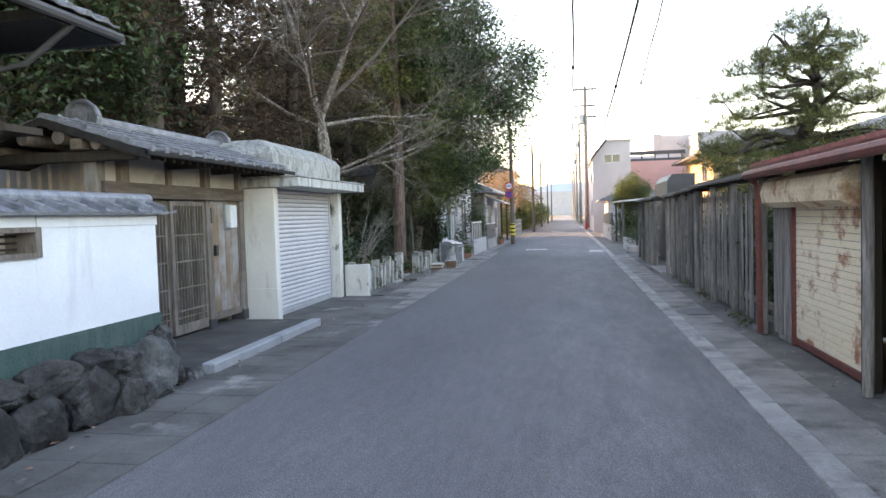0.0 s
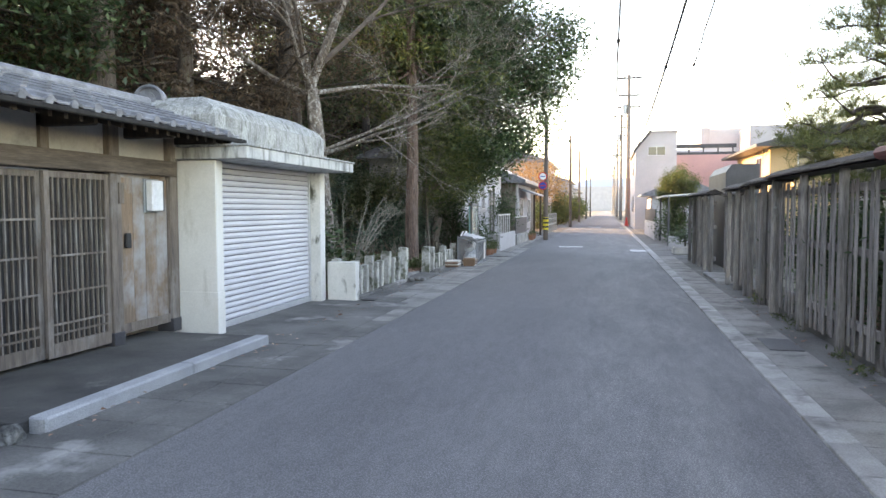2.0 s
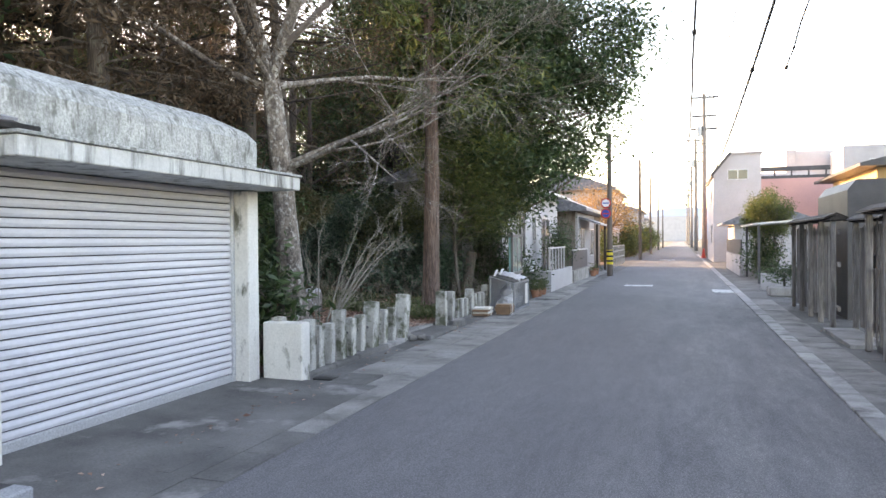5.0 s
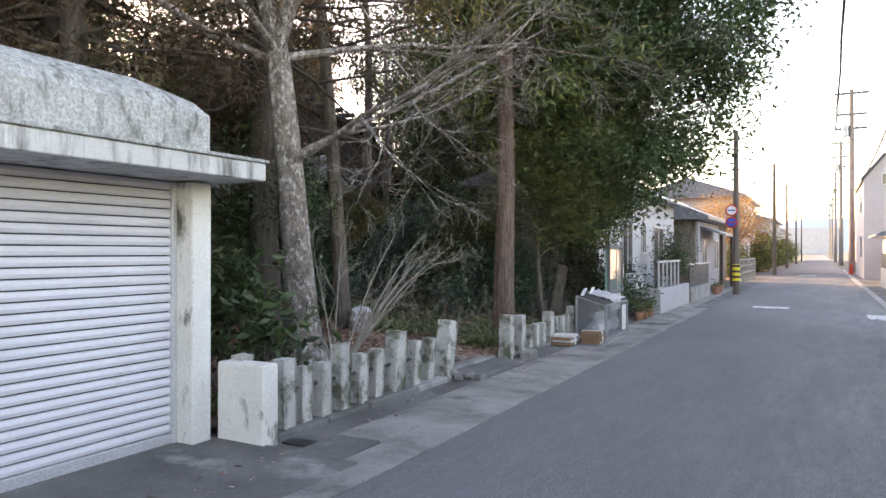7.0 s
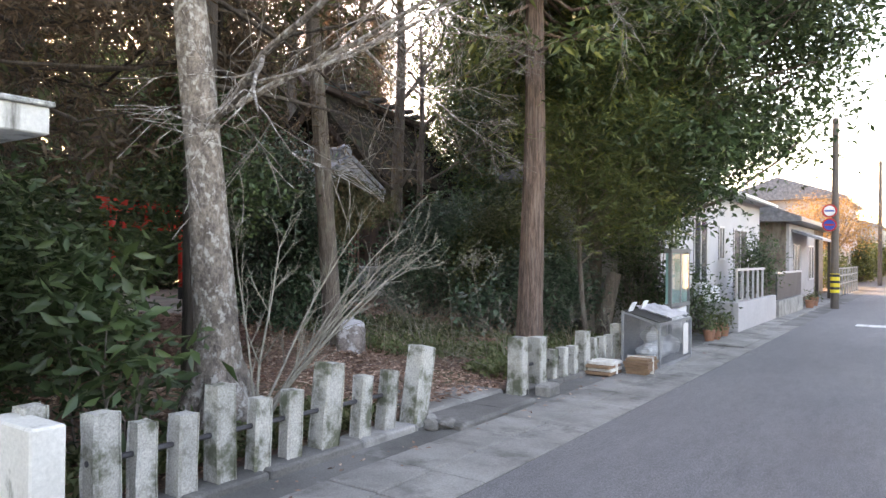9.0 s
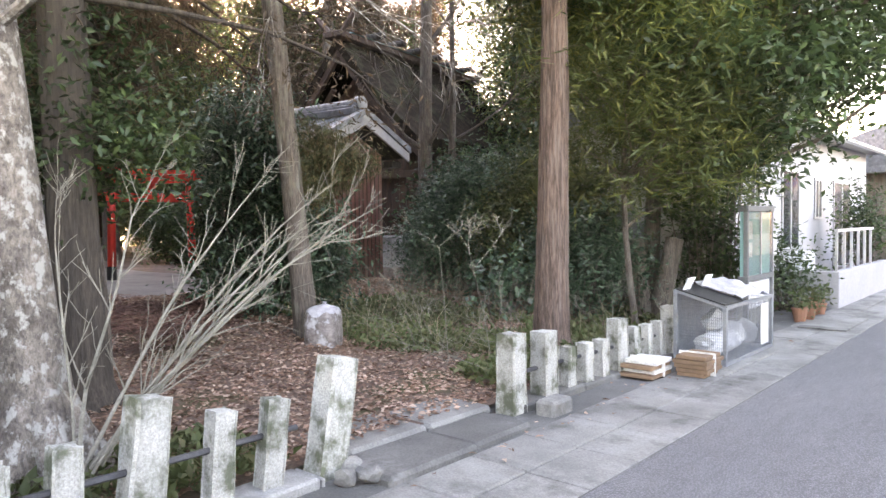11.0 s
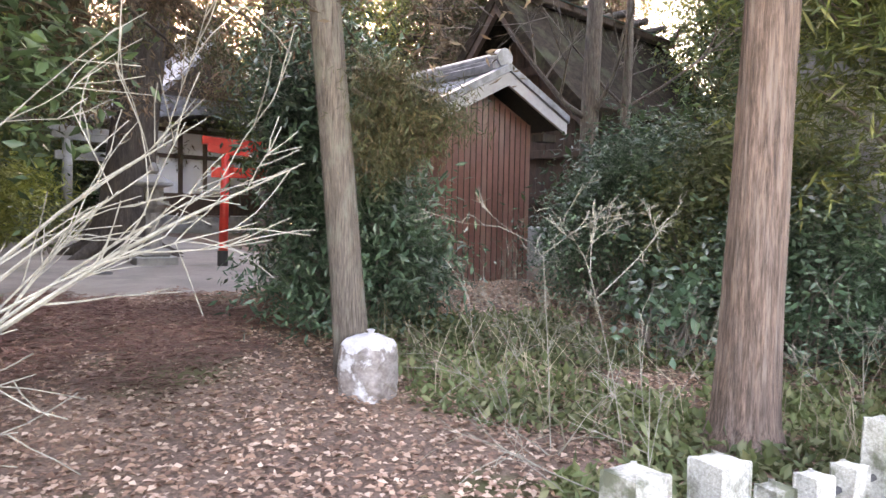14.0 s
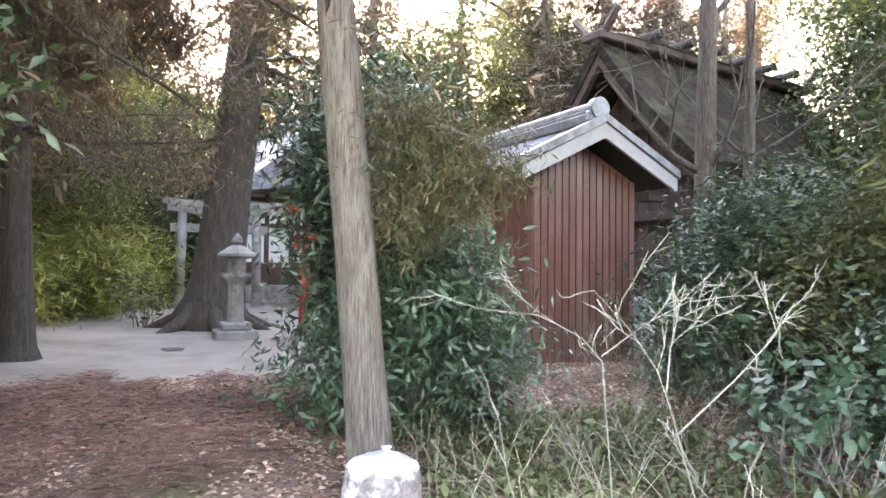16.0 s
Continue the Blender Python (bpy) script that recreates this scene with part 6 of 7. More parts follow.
# ---- main sanctuary: ridge along local y ----
hall = thing("shrine_hall", "old dark timber sanctuary with thatched gable roof", "shrine", at=pose(-15.0, 26.6, 0.4, 0, 0, 11))
part("podium", Shape().box(-2.4, 0.0, -0.3, 2.4, 7.0, 0.8, 0.03), KERB, hall)
part("wall", Shape().prism([(-1.6, 0.8), (-1.6, 3.6), (0, 5.3), (1.6, 3.6), (1.6, 0.8)], "y", 0.9, 6.2), SHRINE_WOOD, hall)
for x in (-1.55, 0.0, 1.55):
    part("pillar", Shape().tube([(x, 0.85, 0.8), (x, 0.85, 3.7 if x else 5.4)], 0.12, 10), SHRINE_WOOD, hall)
for z, wide in ((1.3, 1.9), (2.3, 1.9), (3.1, 1.85), (4.15, 0.95)):
    part("beam", Shape().box(-wide, 0.7, z, wide, 0.85, z + 0.18, 0.01), SHRINE_WOOD, hall)
for z in (1.3, 2.3, 3.1):
    part("side_beam", Shape().box(1.5, 0.9, z, 1.6, 6.2, z + 0.16), SHRINE_WOOD, hall)
for y in (0.9, 2.6, 4.4, 6.2):
    part("pillar", Shape().tube([(1.6, y, 0.8), (1.6, y, 3.55)], 0.12, 10), SHRINE_WOOD, hall)
for k in range(12):
    part("board", Shape().box(-1.45 + 0.245 * k, 0.86, 0.85, -1.45 + 0.245 * k + 0.235, 0.9, 3.4 + (1.1 if 3 < k < 8 else 0.1)), SHRINE_WOOD, hall)
for sx in (1, -1):
    s = Shape()
    outer = [(0, 5.95), (0.5, 5.3), (1.1, 4.58), (1.75, 3.88), (2.4, 3.25)]
    poly = [(sx * x, z) for x, z in outer] + [(sx * x, z - 0.3) for x, z in outer[::-1]]
    part("roof", s.prism(poly, "y", -0.1, 7.3), BARK_ROOF, hall, "thick dark thatched roof slope")
    part("bargeboard", Shape().prism([(sx * x, z - 0.28) for x, z in outer] + [(sx * x, z - 0.52) for x, z in outer[::-1]], "y", -0.05, 0.08), SHRINE_WOOD, hall)
    part("brace", Shape().tube([(sx * 1.75, 0.4, 3.2), (sx * 0.5, 0.4, 4.7)], 0.08, 6), SHRINE_WOOD, hall)
part("ridge", Shape().box(-0.28, -0.25, 5.88, 0.28, 7.4, 6.06, 0.03), SHRINE_WOOD, hall)
for k in range(6):
    y = 1.2 + 1.0 * k
    part("ridge_log", Shape().tube([(-0.6, y, 6.17), (0.6, y, 6.17)], 0.095, 10), DARK_WOOD, hall)
for y in (-0.1, 7.2):
    for sx in (1, -1):
        part("finial", Shape().tube([(0, y, 5.8), (sx * 0.6, y, 6.45)], 0.08, 6), SHRINE_WOOD, hall)
part("copper_cap", Shape().prism([(-0.32, 6.06), (0, 6.14), (0.32, 6.06)], "y", 0.2, 7.45), BOARD_GREEN, hall)
for k in range(9):
    part("fence_board", Shape().box(2.1, 0.4 + 0.35 * k, 0.7, 2.14, 0.62 + 0.35 * k, 1.7), SHRINE_WOOD, hall)

# ---- worship hall ----
wor = thing("worship_hall", "white-walled worship hall with curved grey roof", "shrine", at=pose(-31.5, 24.6, 0.42, 0, 0, 11))
part("podium", Shape().box(-6, -3.6, -0.3, 0.4, 3.6, 0.65, 0.02), KERB, wor)
part("wall", Shape().box(-5.4, -3.0, 0.65, 0, 3.0, 4.2), PLASTER, wor)
for k in range(7):
    part("pillar", Shape().box(-0.02, -3.05 + k, 0.65, 0.1, -2.9 + k, 4.2), SHRINE_WOOD, wor)
for z in (1.4, 2.9, 3.9):
    part("beam", Shape().box(-0.01, -3.0, z, 0.09, 3.0, z + 0.16), SHRINE_WOOD, wor)
part("lattice", Shape().box(0.1, -3.0, 0.7, 0.14, 3.0, 1.4), SHRINE_WOOD, wor)
ro = [(-4.4, 4.0), (-4.4, 4.15), (-3.0, 4.75), (-1.5, 5.9), (0, 7.6), (1.5, 5.9), (3.0, 4.75), (4.4, 4.15), (4.4, 4.0), (0, 4.6)]
part("roof", Shape().prism(ro, "x", -6.6, 1.3), TILE, wor)
part("gable", Shape().prism([(-2.2, 5.1), (0, 7.2), (2.2, 5.1)], "x", 1.3, 1.36), DARK_WOOD, wor)
part("ridge", Shape().box(-6.7, -0.25, 7.5, 1.4, 0.25, 7.9, 0.03), TILE, wor)

# ---- torii ----
def torii(name, label, at, h, w, r, mat_, foot=None, curve=0.0):
    ob = thing(name, label, "torii", at=at)
    for s in (-1, 1):
        part("pillar", Shape().tube([(0, s * (w / 2 + 0.05 * h / 2.4), -0.1), (0, s * w / 2, h * 0.9)], [r, r * 0.88], 14), mat_, ob, smooth=True)
        part("foot", Shape().tube([(0, s * (w / 2 + 0.05 * h / 2.4), -0.05), (0, s * (w / 2 + 0.047 * h / 2.4), h * 0.14)], r * 1.12, 14), foot or mat_, ob)
        part("wedge", Shape().box(-r * 0.5, s * (w / 2) - s * r * 1.5 - 0.03, h * 0.72, r * 0.5, s * (w / 2) - s * r * 1.5 + 0.03, h * 0.81), mat_, ob)
    part("tie_beam", Shape().box(-r * 0.6, -w / 2 - 0.16 * w, h * 0.71, r * 0.6, w / 2 + 0.16 * w, h * 0.79, 0.01), mat_, ob)
    for z0, z1, e, q in ((0.88, 0.94, 0.2, 0.9), (0.942, 1.0, 0.26, 1.25)):
        n = 10
        s = Shape()
        for i in range(n + 1):
            t = 2 * i / n - 1
            y = t * (w / 2 + e * w)
            up = curve * t * t
            s.v += [(-r * q, y, h * z0 + up), (r * q, y, h * z0 + up), (r * q * 1.1, y, h * z1 + up), (-r * q * 1.1, y, h * z1 + up)]
        s.f = [(i * 4 + k, i * 4 + (k + 1) % 4, i * 4 + 4 + (k + 1) % 4, i * 4 + 4 + k) for i in range(n) for k in range(4)] + [(3, 2, 1, 0), (n * 4, n * 4 + 1, n * 4 + 2, n * 4 + 3)]
        part("lintel", s, mat_, ob)
    part("strut", Shape().box(-r * 0.5, -0.07, h * 0.79, r * 0.5, 0.07, h * 0.88), mat_, ob)
    return ob


torii("red_torii", "small vermilion wooden shrine gate with black feet", pose(-15.2, 21.6, 0.4, 0, 0, -11), 2.3, 1.55, 0.085, RED_PAINT, BLACK_PAINT, 0.06)
torii("stone_torii", "grey stone shrine gate before the worship hall", pose(-27.6, 20.6, 0.42, 0, 0, 4), 3.45, 2.35, 0.17, CONCRETE, None, 0.1)
lantern = thing("stone_lantern", "grey carved stone lantern on a square base", "lantern", at=pose(-16.3, 19.8, 0.42))
part("base", Shape().box(-0.36, -0.36, -0.1, 0.36, 0.36, 0.16, 0.02).box(-0.26, -0.26, 0.16, 0.26, 0.26, 0.3, 0.03), CONCRETE, lantern)
part("shaft", Shape().lathe(0, 0, ((0.17, 0.3), (0.14, 0.4), (0.14, 0.95), (0.17, 1.0)), 12), CONCRETE, lantern)
part("platform", Shape().lathe(0, 0, ((0.16, 1.0), (0.28, 1.1), (0.28, 1.17)), 6), CONCRETE, lantern)
part("fire_box", Shape().lathe(0, 0, ((0.18, 1.17), (0.18, 1.42)), 6).box(-0.2, -0.06, 1.22, 0.2, 0.06, 1.37), CONCRETE, lantern)
part("cap", Shape().lathe(0, 0, ((0.2, 1.42), (0.36, 1.46), (0.36, 1.51), (0.16, 1.63), (0.09, 1.66)), 6), CONCRETE, lantern)
part("finial", Shape().lathe(0, 0, ((0.06, 1.66), (0.1, 1.72), (0.08, 1.8), (0.02, 1.88)), 10), CONCRETE, lantern)
tagged(part("flat_stone", rock_shape((0.35, 0.25, 0.06), 77, 2), ROCK, None, at=pose(-14.6, 18.7, 0.42)), "flat dark stone in the sandy court", "stone")

# ---- bag of leaves ----
bm = bmesh.new()
bmesh.ops.create_icosphere(bm, subdivisions=5, radius=1)
for v in bm.verts:
    c = v.co
    sq = (abs(c.x) ** 4 + abs(c.y) ** 4 + abs(c.z) ** 4) ** 0.25
    p = c / sq
    k = 1 + 0.05 * noise.noise(p * 3) + 0.03 * noise.noise(Vector((p.x * 9, p.y * 9, p.z * 14)))
    v.co = Vector((p.x * 0.2 * k, p.y * 0.2 * k, 0.25 + p.z * 0.25 * k * (1 - 0.06 * (abs(p.x) + abs(p.y)) * (p.z > 0))))
me = bpy.data.meshes.new("bag")
bm.to_mesh(me)
bm.free()
me.polygons.foreach_set("use_smooth", [True] * len(me.polygons))
bag = thing("leaf_bag", "full clear plastic sack of fallen leaves, knotted", "bag", at=pose(-7.02, 19.48, 0.08, 0, 0, 25) @ Matrix.Diagonal((0.92, 0.92, 1.1, 1)))
part("sack", me, BAG, bag)
top = Shape()
keep = {v.index: k for k, v in enumerate([v for v in me.vertices if v.co.z > 0.41 + 0.06 * noise.noise(v.co * 9)])}
top.v = [tuple(Vector((me.vertices[i].co.x * 1.02, me.vertices[i].co.y * 1.02, me.vertices[i].co.z + 0.004))) for i in keep]
top.f = [tuple(keep[i] for i in q.vertices) for q in me.polygons if all(i in keep for i in q.vertices)]
part("folded_top", top, SACK_FILM, bag, "white folded top of the sack", True)
part("knot", Shape().lathe(0, 0.03, ((0.09, 0.46), (0.05, 0.5), (0.02, 0.51), (0.035, 0.53)), 9), SACK_FILM, bag)

# ---- near trees ----
bare = thing("bare_tree", "leafless grey-barked tree with wide bare boughs", "tree", at=pose(-5.38, 16.0, 0.08))
g = np.random.default_rng(3)
w = Shape()
line = [(0.02, 0.0, -0.15), (0.0, 0.0, 0.1), (-0.02, 0.0, 0.35), (-0.03, -0.02, 0.8), (-0.06, -0.07, 1.5), (-0.09, -0.12, 2.2), (-0.14, -0.17, 2.9), (-0.2, -0.2, 3.5), (-0.24, -0.22, 4.0)]
w.tube(*finer(line, [0.4, 0.29, 0.225, 0.185, 0.165, 0.15, 0.145, 0.135, 0.1], 40), 36, flute=0.1)
for a in range(7):
    c, s_ = math.cos(a * 0.9), math.sin(a * 0.9)
    w.tube([(0.05 * c, 0.05 * s_, 0.6), (0.2 * c, 0.2 * s_, 0.2), (0.5 * c, 0.5 * s_, -0.1)], [0.11, 0.13, 0.05], 8, False)
part("trunk", w, BARK_GREY, bare, smooth=True)
def aim(az, el):
    return np.array((math.cos(radians(az)) * math.cos(radians(el)), math.sin(radians(az)) * math.cos(radians(el)), math.sin(radians(el))))


FORK = np.array((-0.23, -0.215, 3.85))
LEADERS = [(aim(205, 74), 4.6, 0.105), (aim(-15, 66), 4.4, 0.1)]
for d, L, r in LEADERS:
    w = Shape()
    grow(w, FORK, d, L, r, 4, g, 0.0, (5, 6), 0.5, 0.5, 3, 0.025)
    part("bough", w, BARK_GREY, bare)
for lead, f, az, el, L, r in ((-1, 0.25, -24, 20, 3.0, 0.045), (-1, 0.3, 15, 26, 3.2, 0.036), (-1, 1.2, 205, 24, 3.4, 0.055), (-1, 1.3, 262, 30, 3.4, 0.05), (0, 0.1, 300, 35, 3.2, 0.05), (0, 0.25, 150, 35, 3.0, 0.04), (0, 0.35, 235, 40, 3.2, 0.045), (0, 0.5, 330, 40, 3.0, 0.04), (0, 0.6, 90, 35, 2.8, 0.035),
                        (1, 0.08, 20, 30, 3.4, 0.055), (1, 0.2, 85, 36, 3.4, 0.045), (1, 0.35, 320, 40, 3.2, 0.045), (1, 0.5, 40, 45, 3.0, 0.04), (1, 0.65, 280, 45, 2.8, 0.035), (-1, 1.25, 60, 20, 3.2, 0.05)):
    at_ = np.array((-0.09 - 0.1 * f, -0.12 - 0.08 * f, 2.2 + 1.2 * f)) if lead < 0 else FORK + LEADERS[lead][0] * LEADERS[lead][1] * f
    w = Shape()
    grow(w, at_, aim(az, el), L, r, 4, g, 0.0, (4, 6), 0.5, 0.56, 3, 0.1)
    part("bough", w, BARK_GREY if lead < 0 else TWIG, bare)

twiggy = thing("bare_shrub", "leafless shrub with pale lichened branches", "shrub", at=pose(-5.0, 16.05, 0.06))
g = np.random.default_rng(8)
for ex, ey, ez, r in ((0.54, 1.85, 1.62, 0.016), (0.25, 1.7, 1.74, 0.014), (0.42, 1.55, 1.6, 0.013), (0.1, 1.25, 1.8, 0.014), (-0.3, 0.65, 1.8, 0.014), (-0.4, 0.1, 1.65, 0.011), (0.55, 1.5, 1.42, 0.011), (0.3, 1.72, 1.56, 0.012)):
    w = Shape()
    end = np.array((ex, ey, ez))
    line = [np.array((0, 0, -0.03)), end * 0.22 + (0, 0, 0.06), end * 0.5 + (0, 0, 0.16), end * 0.78 + (0, 0, 0.12), end]
    pts, rad = finer([p + g.normal(size=3) * 0.025 for p in line], [r, r * 0.85, r * 0.65, r * 0.4, 0.002], 12)
    w.tube(pts, rad, 6, False)
    for k in g.integers(3, 12, 11):
        d = np.array(pts[k]) - np.array(pts[k - 2])
        d = d / np.linalg.norm(d) + g.normal(size=3) * 0.38
        grow(w, pts[k], d / np.linalg.norm(d), g.uniform(0.2, 0.5), max(rad[k] * 0.6, 0.0022), 1, g, 0.02, (2, 4), 0.4, 0.55, 4, 0.1)
    part("branch", w, PALE_TWIG, twiggy)

sapling = thing("bare_sapling", "bare pale sapling with forked twigs in the weeds", "sapling", at=pose(-5.6, 20.0, 0.06))
g = np.random.default_rng(9)
for line in ([(-0.06, 0.03, -0.05), (-0.1, 0.02, 0.6), (-0.13, -0.02, 1.25), (-0.3, -0.2, 1.38), (-0.42, -0.42, 1.4), (-0.5, -0.6, 1.46)], [(-0.13, -0.02, 1.22), (-0.02, 0.12, 1.36), (0.06, 0.26, 1.45)],
             [(0.35, 0.25, -0.05), (0.36, 0.08, 0.6), (0.33, -0.1, 1.2), (0.32, -0.22, 1.36), (0.3, -0.36, 1.5)], [(0.34, -0.05, 1.0), (0.38, 0.2, 1.2), (0.36, 0.4, 1.34), (0.3, 0.5, 1.4)], [(0.33, -0.08, 1.15), (0.2, 0.05, 1.3), (0.18, 0.2, 1.38)]):
    w = Shape()
    pts, rad = finer(line, [0.0034 - 0.0022 * i / (len(line) - 1) for i in range(len(line))], 14)
    w.tube(pts, rad, 6)
    for k in range(5, 14, 2):
        d = np.array(pts[k]) - np.array(pts[k - 2])
        d = d / np.linalg.norm(d) + g.normal(size=3) * 0.55
        grow(w, np.array(pts[k]), d / np.linalg.norm(d), g.uniform(0.12, 0.3), 0.0018, 2, g, 0.02, (1, 3), 0.5, 0.6, 3, 0.15)
    part("branch", w, PALE_TWIG, sapling)

crown_tree("evergreen_tree", "large dark evergreen overhanging the road", (-5.75, 24.95, 0.1), 9.5, 0.14, [(1.9, 0.2, 5.0, 2.6, 3.0, 2.2), (0.4, -1.0, 7.6, 3.2, 3.2, 2.6), (1.6, -0.6, 3.1, 1.5, 2.2, 1.0), (0.8, -2.5, 5.6, 2.0, 1.6, 2.0), (3.2, 0.5, 6.2, 1.9, 2.2, 1.5)], BARK_BROWN, LEAF_DARK, 0.13, 900, 105, 11, lean=(0.5, -0.2), clump_r=0.31)
tagged(part("sawn_trunk", Shape().tube([(-5.56, 24.3, 0), (-5.58, 24.28, 0.6), (-5.62, 24.26, 1.25)], [0.17, 0.13, 0.12], 12), BARK_BROWN, smooth=True), "upright sawn tree trunk beside a leaning one", "stump")
fork = tagged(part("sawn_trunk", Shape().tube([(-5.36, 24.45, 0), (-5.28, 24.52, 0.6), (-5.18, 24.62, 1.25)], [0.18, 0.14, 0.13], 12), BARK_BROWN, smooth=True), "sawn-off leaning tree trunk", "stump")
conifer("cedar_tree", "tall cedar with red fibrous bark", (-5.08, 21.06, 0.08), 12, 0.185, 4.3, 2.6, BARK_CEDAR, LEAF_OLIVE, 12, whorls=30, per=34, size=0.2, near=True)
conifer("cedar_tree", "slim straight cedar with grey-brown bark", (-7.42, 19.58, 0.12), 12, 0.134, 5.0, 2.2, BARK_BROWN, LEAF_CEDAR, 13, whorls=30, per=30, lean=(-0.5, -0.75), size=0.18, near=True)
conifer("cedar_tree", "cedar with dark furrowed bark", (-6.6, 16.75, 0.1), 13, 0.2, 3.1, 3.5, BARK_DARK, LEAF_BROWN, 14, whorls=40, per=85, size=0.09, near=True)
# hanging sprays beside the slim cedar
g = np.random.default_rng(17)
spray = thing("cedar_bough", "drooping brown-green cedar bough", "branch", at=pose(-7.46, 19.53, 0.1))
w, pos = Shape(), []
for az, z, L in ((75, 2.35, 0.7), (95, 2.15, 0.5), (60, 2.5, 0.8), (85, 2.65, 0.6)):
    e = (math.cos(radians(az)) * L, math.sin(radians(az)) * L, z - 0.25)
    ln = wander((0, 0, z), e, 5, 0.05, g)
    part("limb", Shape().tube(ln, [0.02, 0.017, 0.014, 0.011, 0.008, 0.004], 5, False), BARK_BROWN, spray)
    t = g.uniform(0.15, 1, 260)
    p = np.array([np.array(ln[0]) + (np.array(ln[-1]) - np.array(ln[0])) * k for k in t]) + g.normal(size=(260, 3)) * (0.13, 0.13, 0.1) - (0, 0, 0.1)
    pos.append(p)
pos = np.concatenate(pos)
part("sprays", leaf_mesh("sprays", np.repeat(pos, 12, 0) + g.normal(size=(len(pos) * 12, 3)) * 0.035, 0.08, 0.11, droop=0.9, gen=g), LEAF_SPRAY, spray)

g = np.random.default_rng(71)
hang = thing("cedar_bough", "browned drooping boughs of the dark cedar", "branch", at=pose(-6.6, 16.75, 0.1))
pos = []
for ex, ey, ez, z0 in ((-2.0, 1.1, 3.0, 3.9), (-2.7, 1.7, 3.2, 4.2), (-1.7, 1.5, 3.5, 4.3), (-3.3, 1.1, 3.1, 4.0), (-3.6, 1.9, 3.8, 4.6), (-2.4, 2.3, 4.0, 4.8), (-1.3, 1.0, 3.3, 4.0)):
    ln = wander((0, 0, z0), (ex, ey, ez), 6, 0.12, g)
    limb = part("limb", Shape().tube(ln, [0.045, 0.038, 0.032, 0.026, 0.02, 0.012, 0.005], 6, False), BARK_DARK, hang)
    A = np.array(ln)
    for _ in range(7):
        k = int(g.integers(2, 6))
        e = A[k] + g.normal(size=3) * (0.35, 0.35, 0.12) - (0, 0, 0.35)
        part("twig", Shape().tube(wander(A[k], e, 3, 0.06, g), [0.012, 0.009, 0.006, 0.003], 4, False), BARK_DARK, limb)
        t = g.uniform(0.2, 1, 70)[:, None]
        pos.append(A[k] + (e - A[k]) * t + g.normal(size=(70, 3)) * 0.09)
    t = g.uniform(2, 6, 150)
    k = np.minimum(t.astype(int), 5)
    pos.append(A[k] + (A[k + 1] - A[k]) * (t - k)[:, None] + g.normal(size=(150, 3)) * (0.14, 0.14, 0.12) - (0, 0, 0.1))
pos = np.concatenate(pos)
part("sprays", leaf_mesh("sprays", np.repeat(pos, 11, 0) + g.normal(size=(len(pos) * 11, 3)) * 0.05, 0.075, 0.12, droop=1.2, gen=g), LEAF_BROWN, hang)
crown_tree("leafy_tree", "young broad-leaved evergreen with glossy green leaves", (-6.85, 17.05, 0.1), 3.6, 0.035, [(0, 0, 2.3, 0.9, 0.7, 0.55), (0.3, 0.1, 2.0, 0.6, 0.5, 0.4), (-0.1, -0.3, 1.9, 0.6, 0.5, 0.35), (-0.2, -0.1, 2.9, 0.8, 0.6, 0.45)], BARK_BROWN, LEAF_DARK, 0.09, 115, 42, 18, clump_r=0.18, aspect=0.42, droop=0.35)
crown_tree("podocarp_tree", "yew-like evergreen with yellowish leaf tips", (-5.05, 23.1, 0.1), 6.5, 0.045, [(0.2, 0.1, 2.4, 1.2, 1.6, 0.8), (0.3, -0.2, 3.2, 1.3, 1.7, 0.9), (0.2, 0.2, 4.4, 1.7, 2.0, 1.1), (0.1, -0.3, 5.8, 1.4, 1.7, 1.0)], BARK_BROWN, LEAF_OLIVE, 0.19, 460, 80, 61, aspect=0.1, droop=0.1, clump_r=0.28)
conifer("cedar_tree", "cedar with low drooping browned boughs", (-13.9, 16.8, 0.4), 13, 0.2, 2.7, 3.4, BARK_DARK, LEAF_BROWN, 62, whorls=40, per=80, size=0.14, droop=0.9, near=True)
big = thing("giant_tree", "huge old cedar trunk with spreading roots", "tree", at=pose(-18.8, 19.62, 0.42))
g = np.random.default_rng(19)
w = Shape()
w.tube([(0, 0, -0.2), (0, 0, 0.3), (0.05, 0.1, 1.0), (0.15, 0.3, 3), (0.3, 0.6, 6), (0.4, 0.8, 10), (0.4, 0.9, 15)], [0.9, 0.7, 0.54, 0.45, 0.4, 0.33, 0.12], 24, flute=0.1)
for a in range(7):
    c, s_ = math.cos(a * 0.9), math.sin(a * 0.9)
    w.tube([(0.3 * c, 0.3 * s_, 0.7), (0.7 * c, 0.7 * s_, 0.2), (1.5 * c, 1.5 * s_, -0.1)], [0.22, 0.16, 0.05], 7, False)
part("trunk", w, BARK_DARK, big, smooth=True)
w, pos = Shape(), []
for k in range(80):
    z = g.uniform(4.2, 15)
    a = g.uniform(0, 6.28)
    R = g.uniform(2.0, 4.2) * (1 - 0.6 * (z - 4) / 12)
    ln = wander((0.4, 0.9, z), (0.4 + math.cos(a) * R, 0.9 + math.sin(a) * R, z - 0.3 * R), 5, 0.2, g)
    w.tube(ln, [0.07, 0.055, 0.04, 0.03, 0.02, 0.008], 5, False)
    A = np.array(ln)
    t = g.uniform(1.0, 5, 90)
    j = np.minimum(t.astype(int), 4)
    pos.append(A[j] + (A[j + 1] - A[j]) * (t - j)[:, None] + g.normal(size=(90, 3)) * (0.3, 0.3, 0.2) - (0, 0, 0.2))
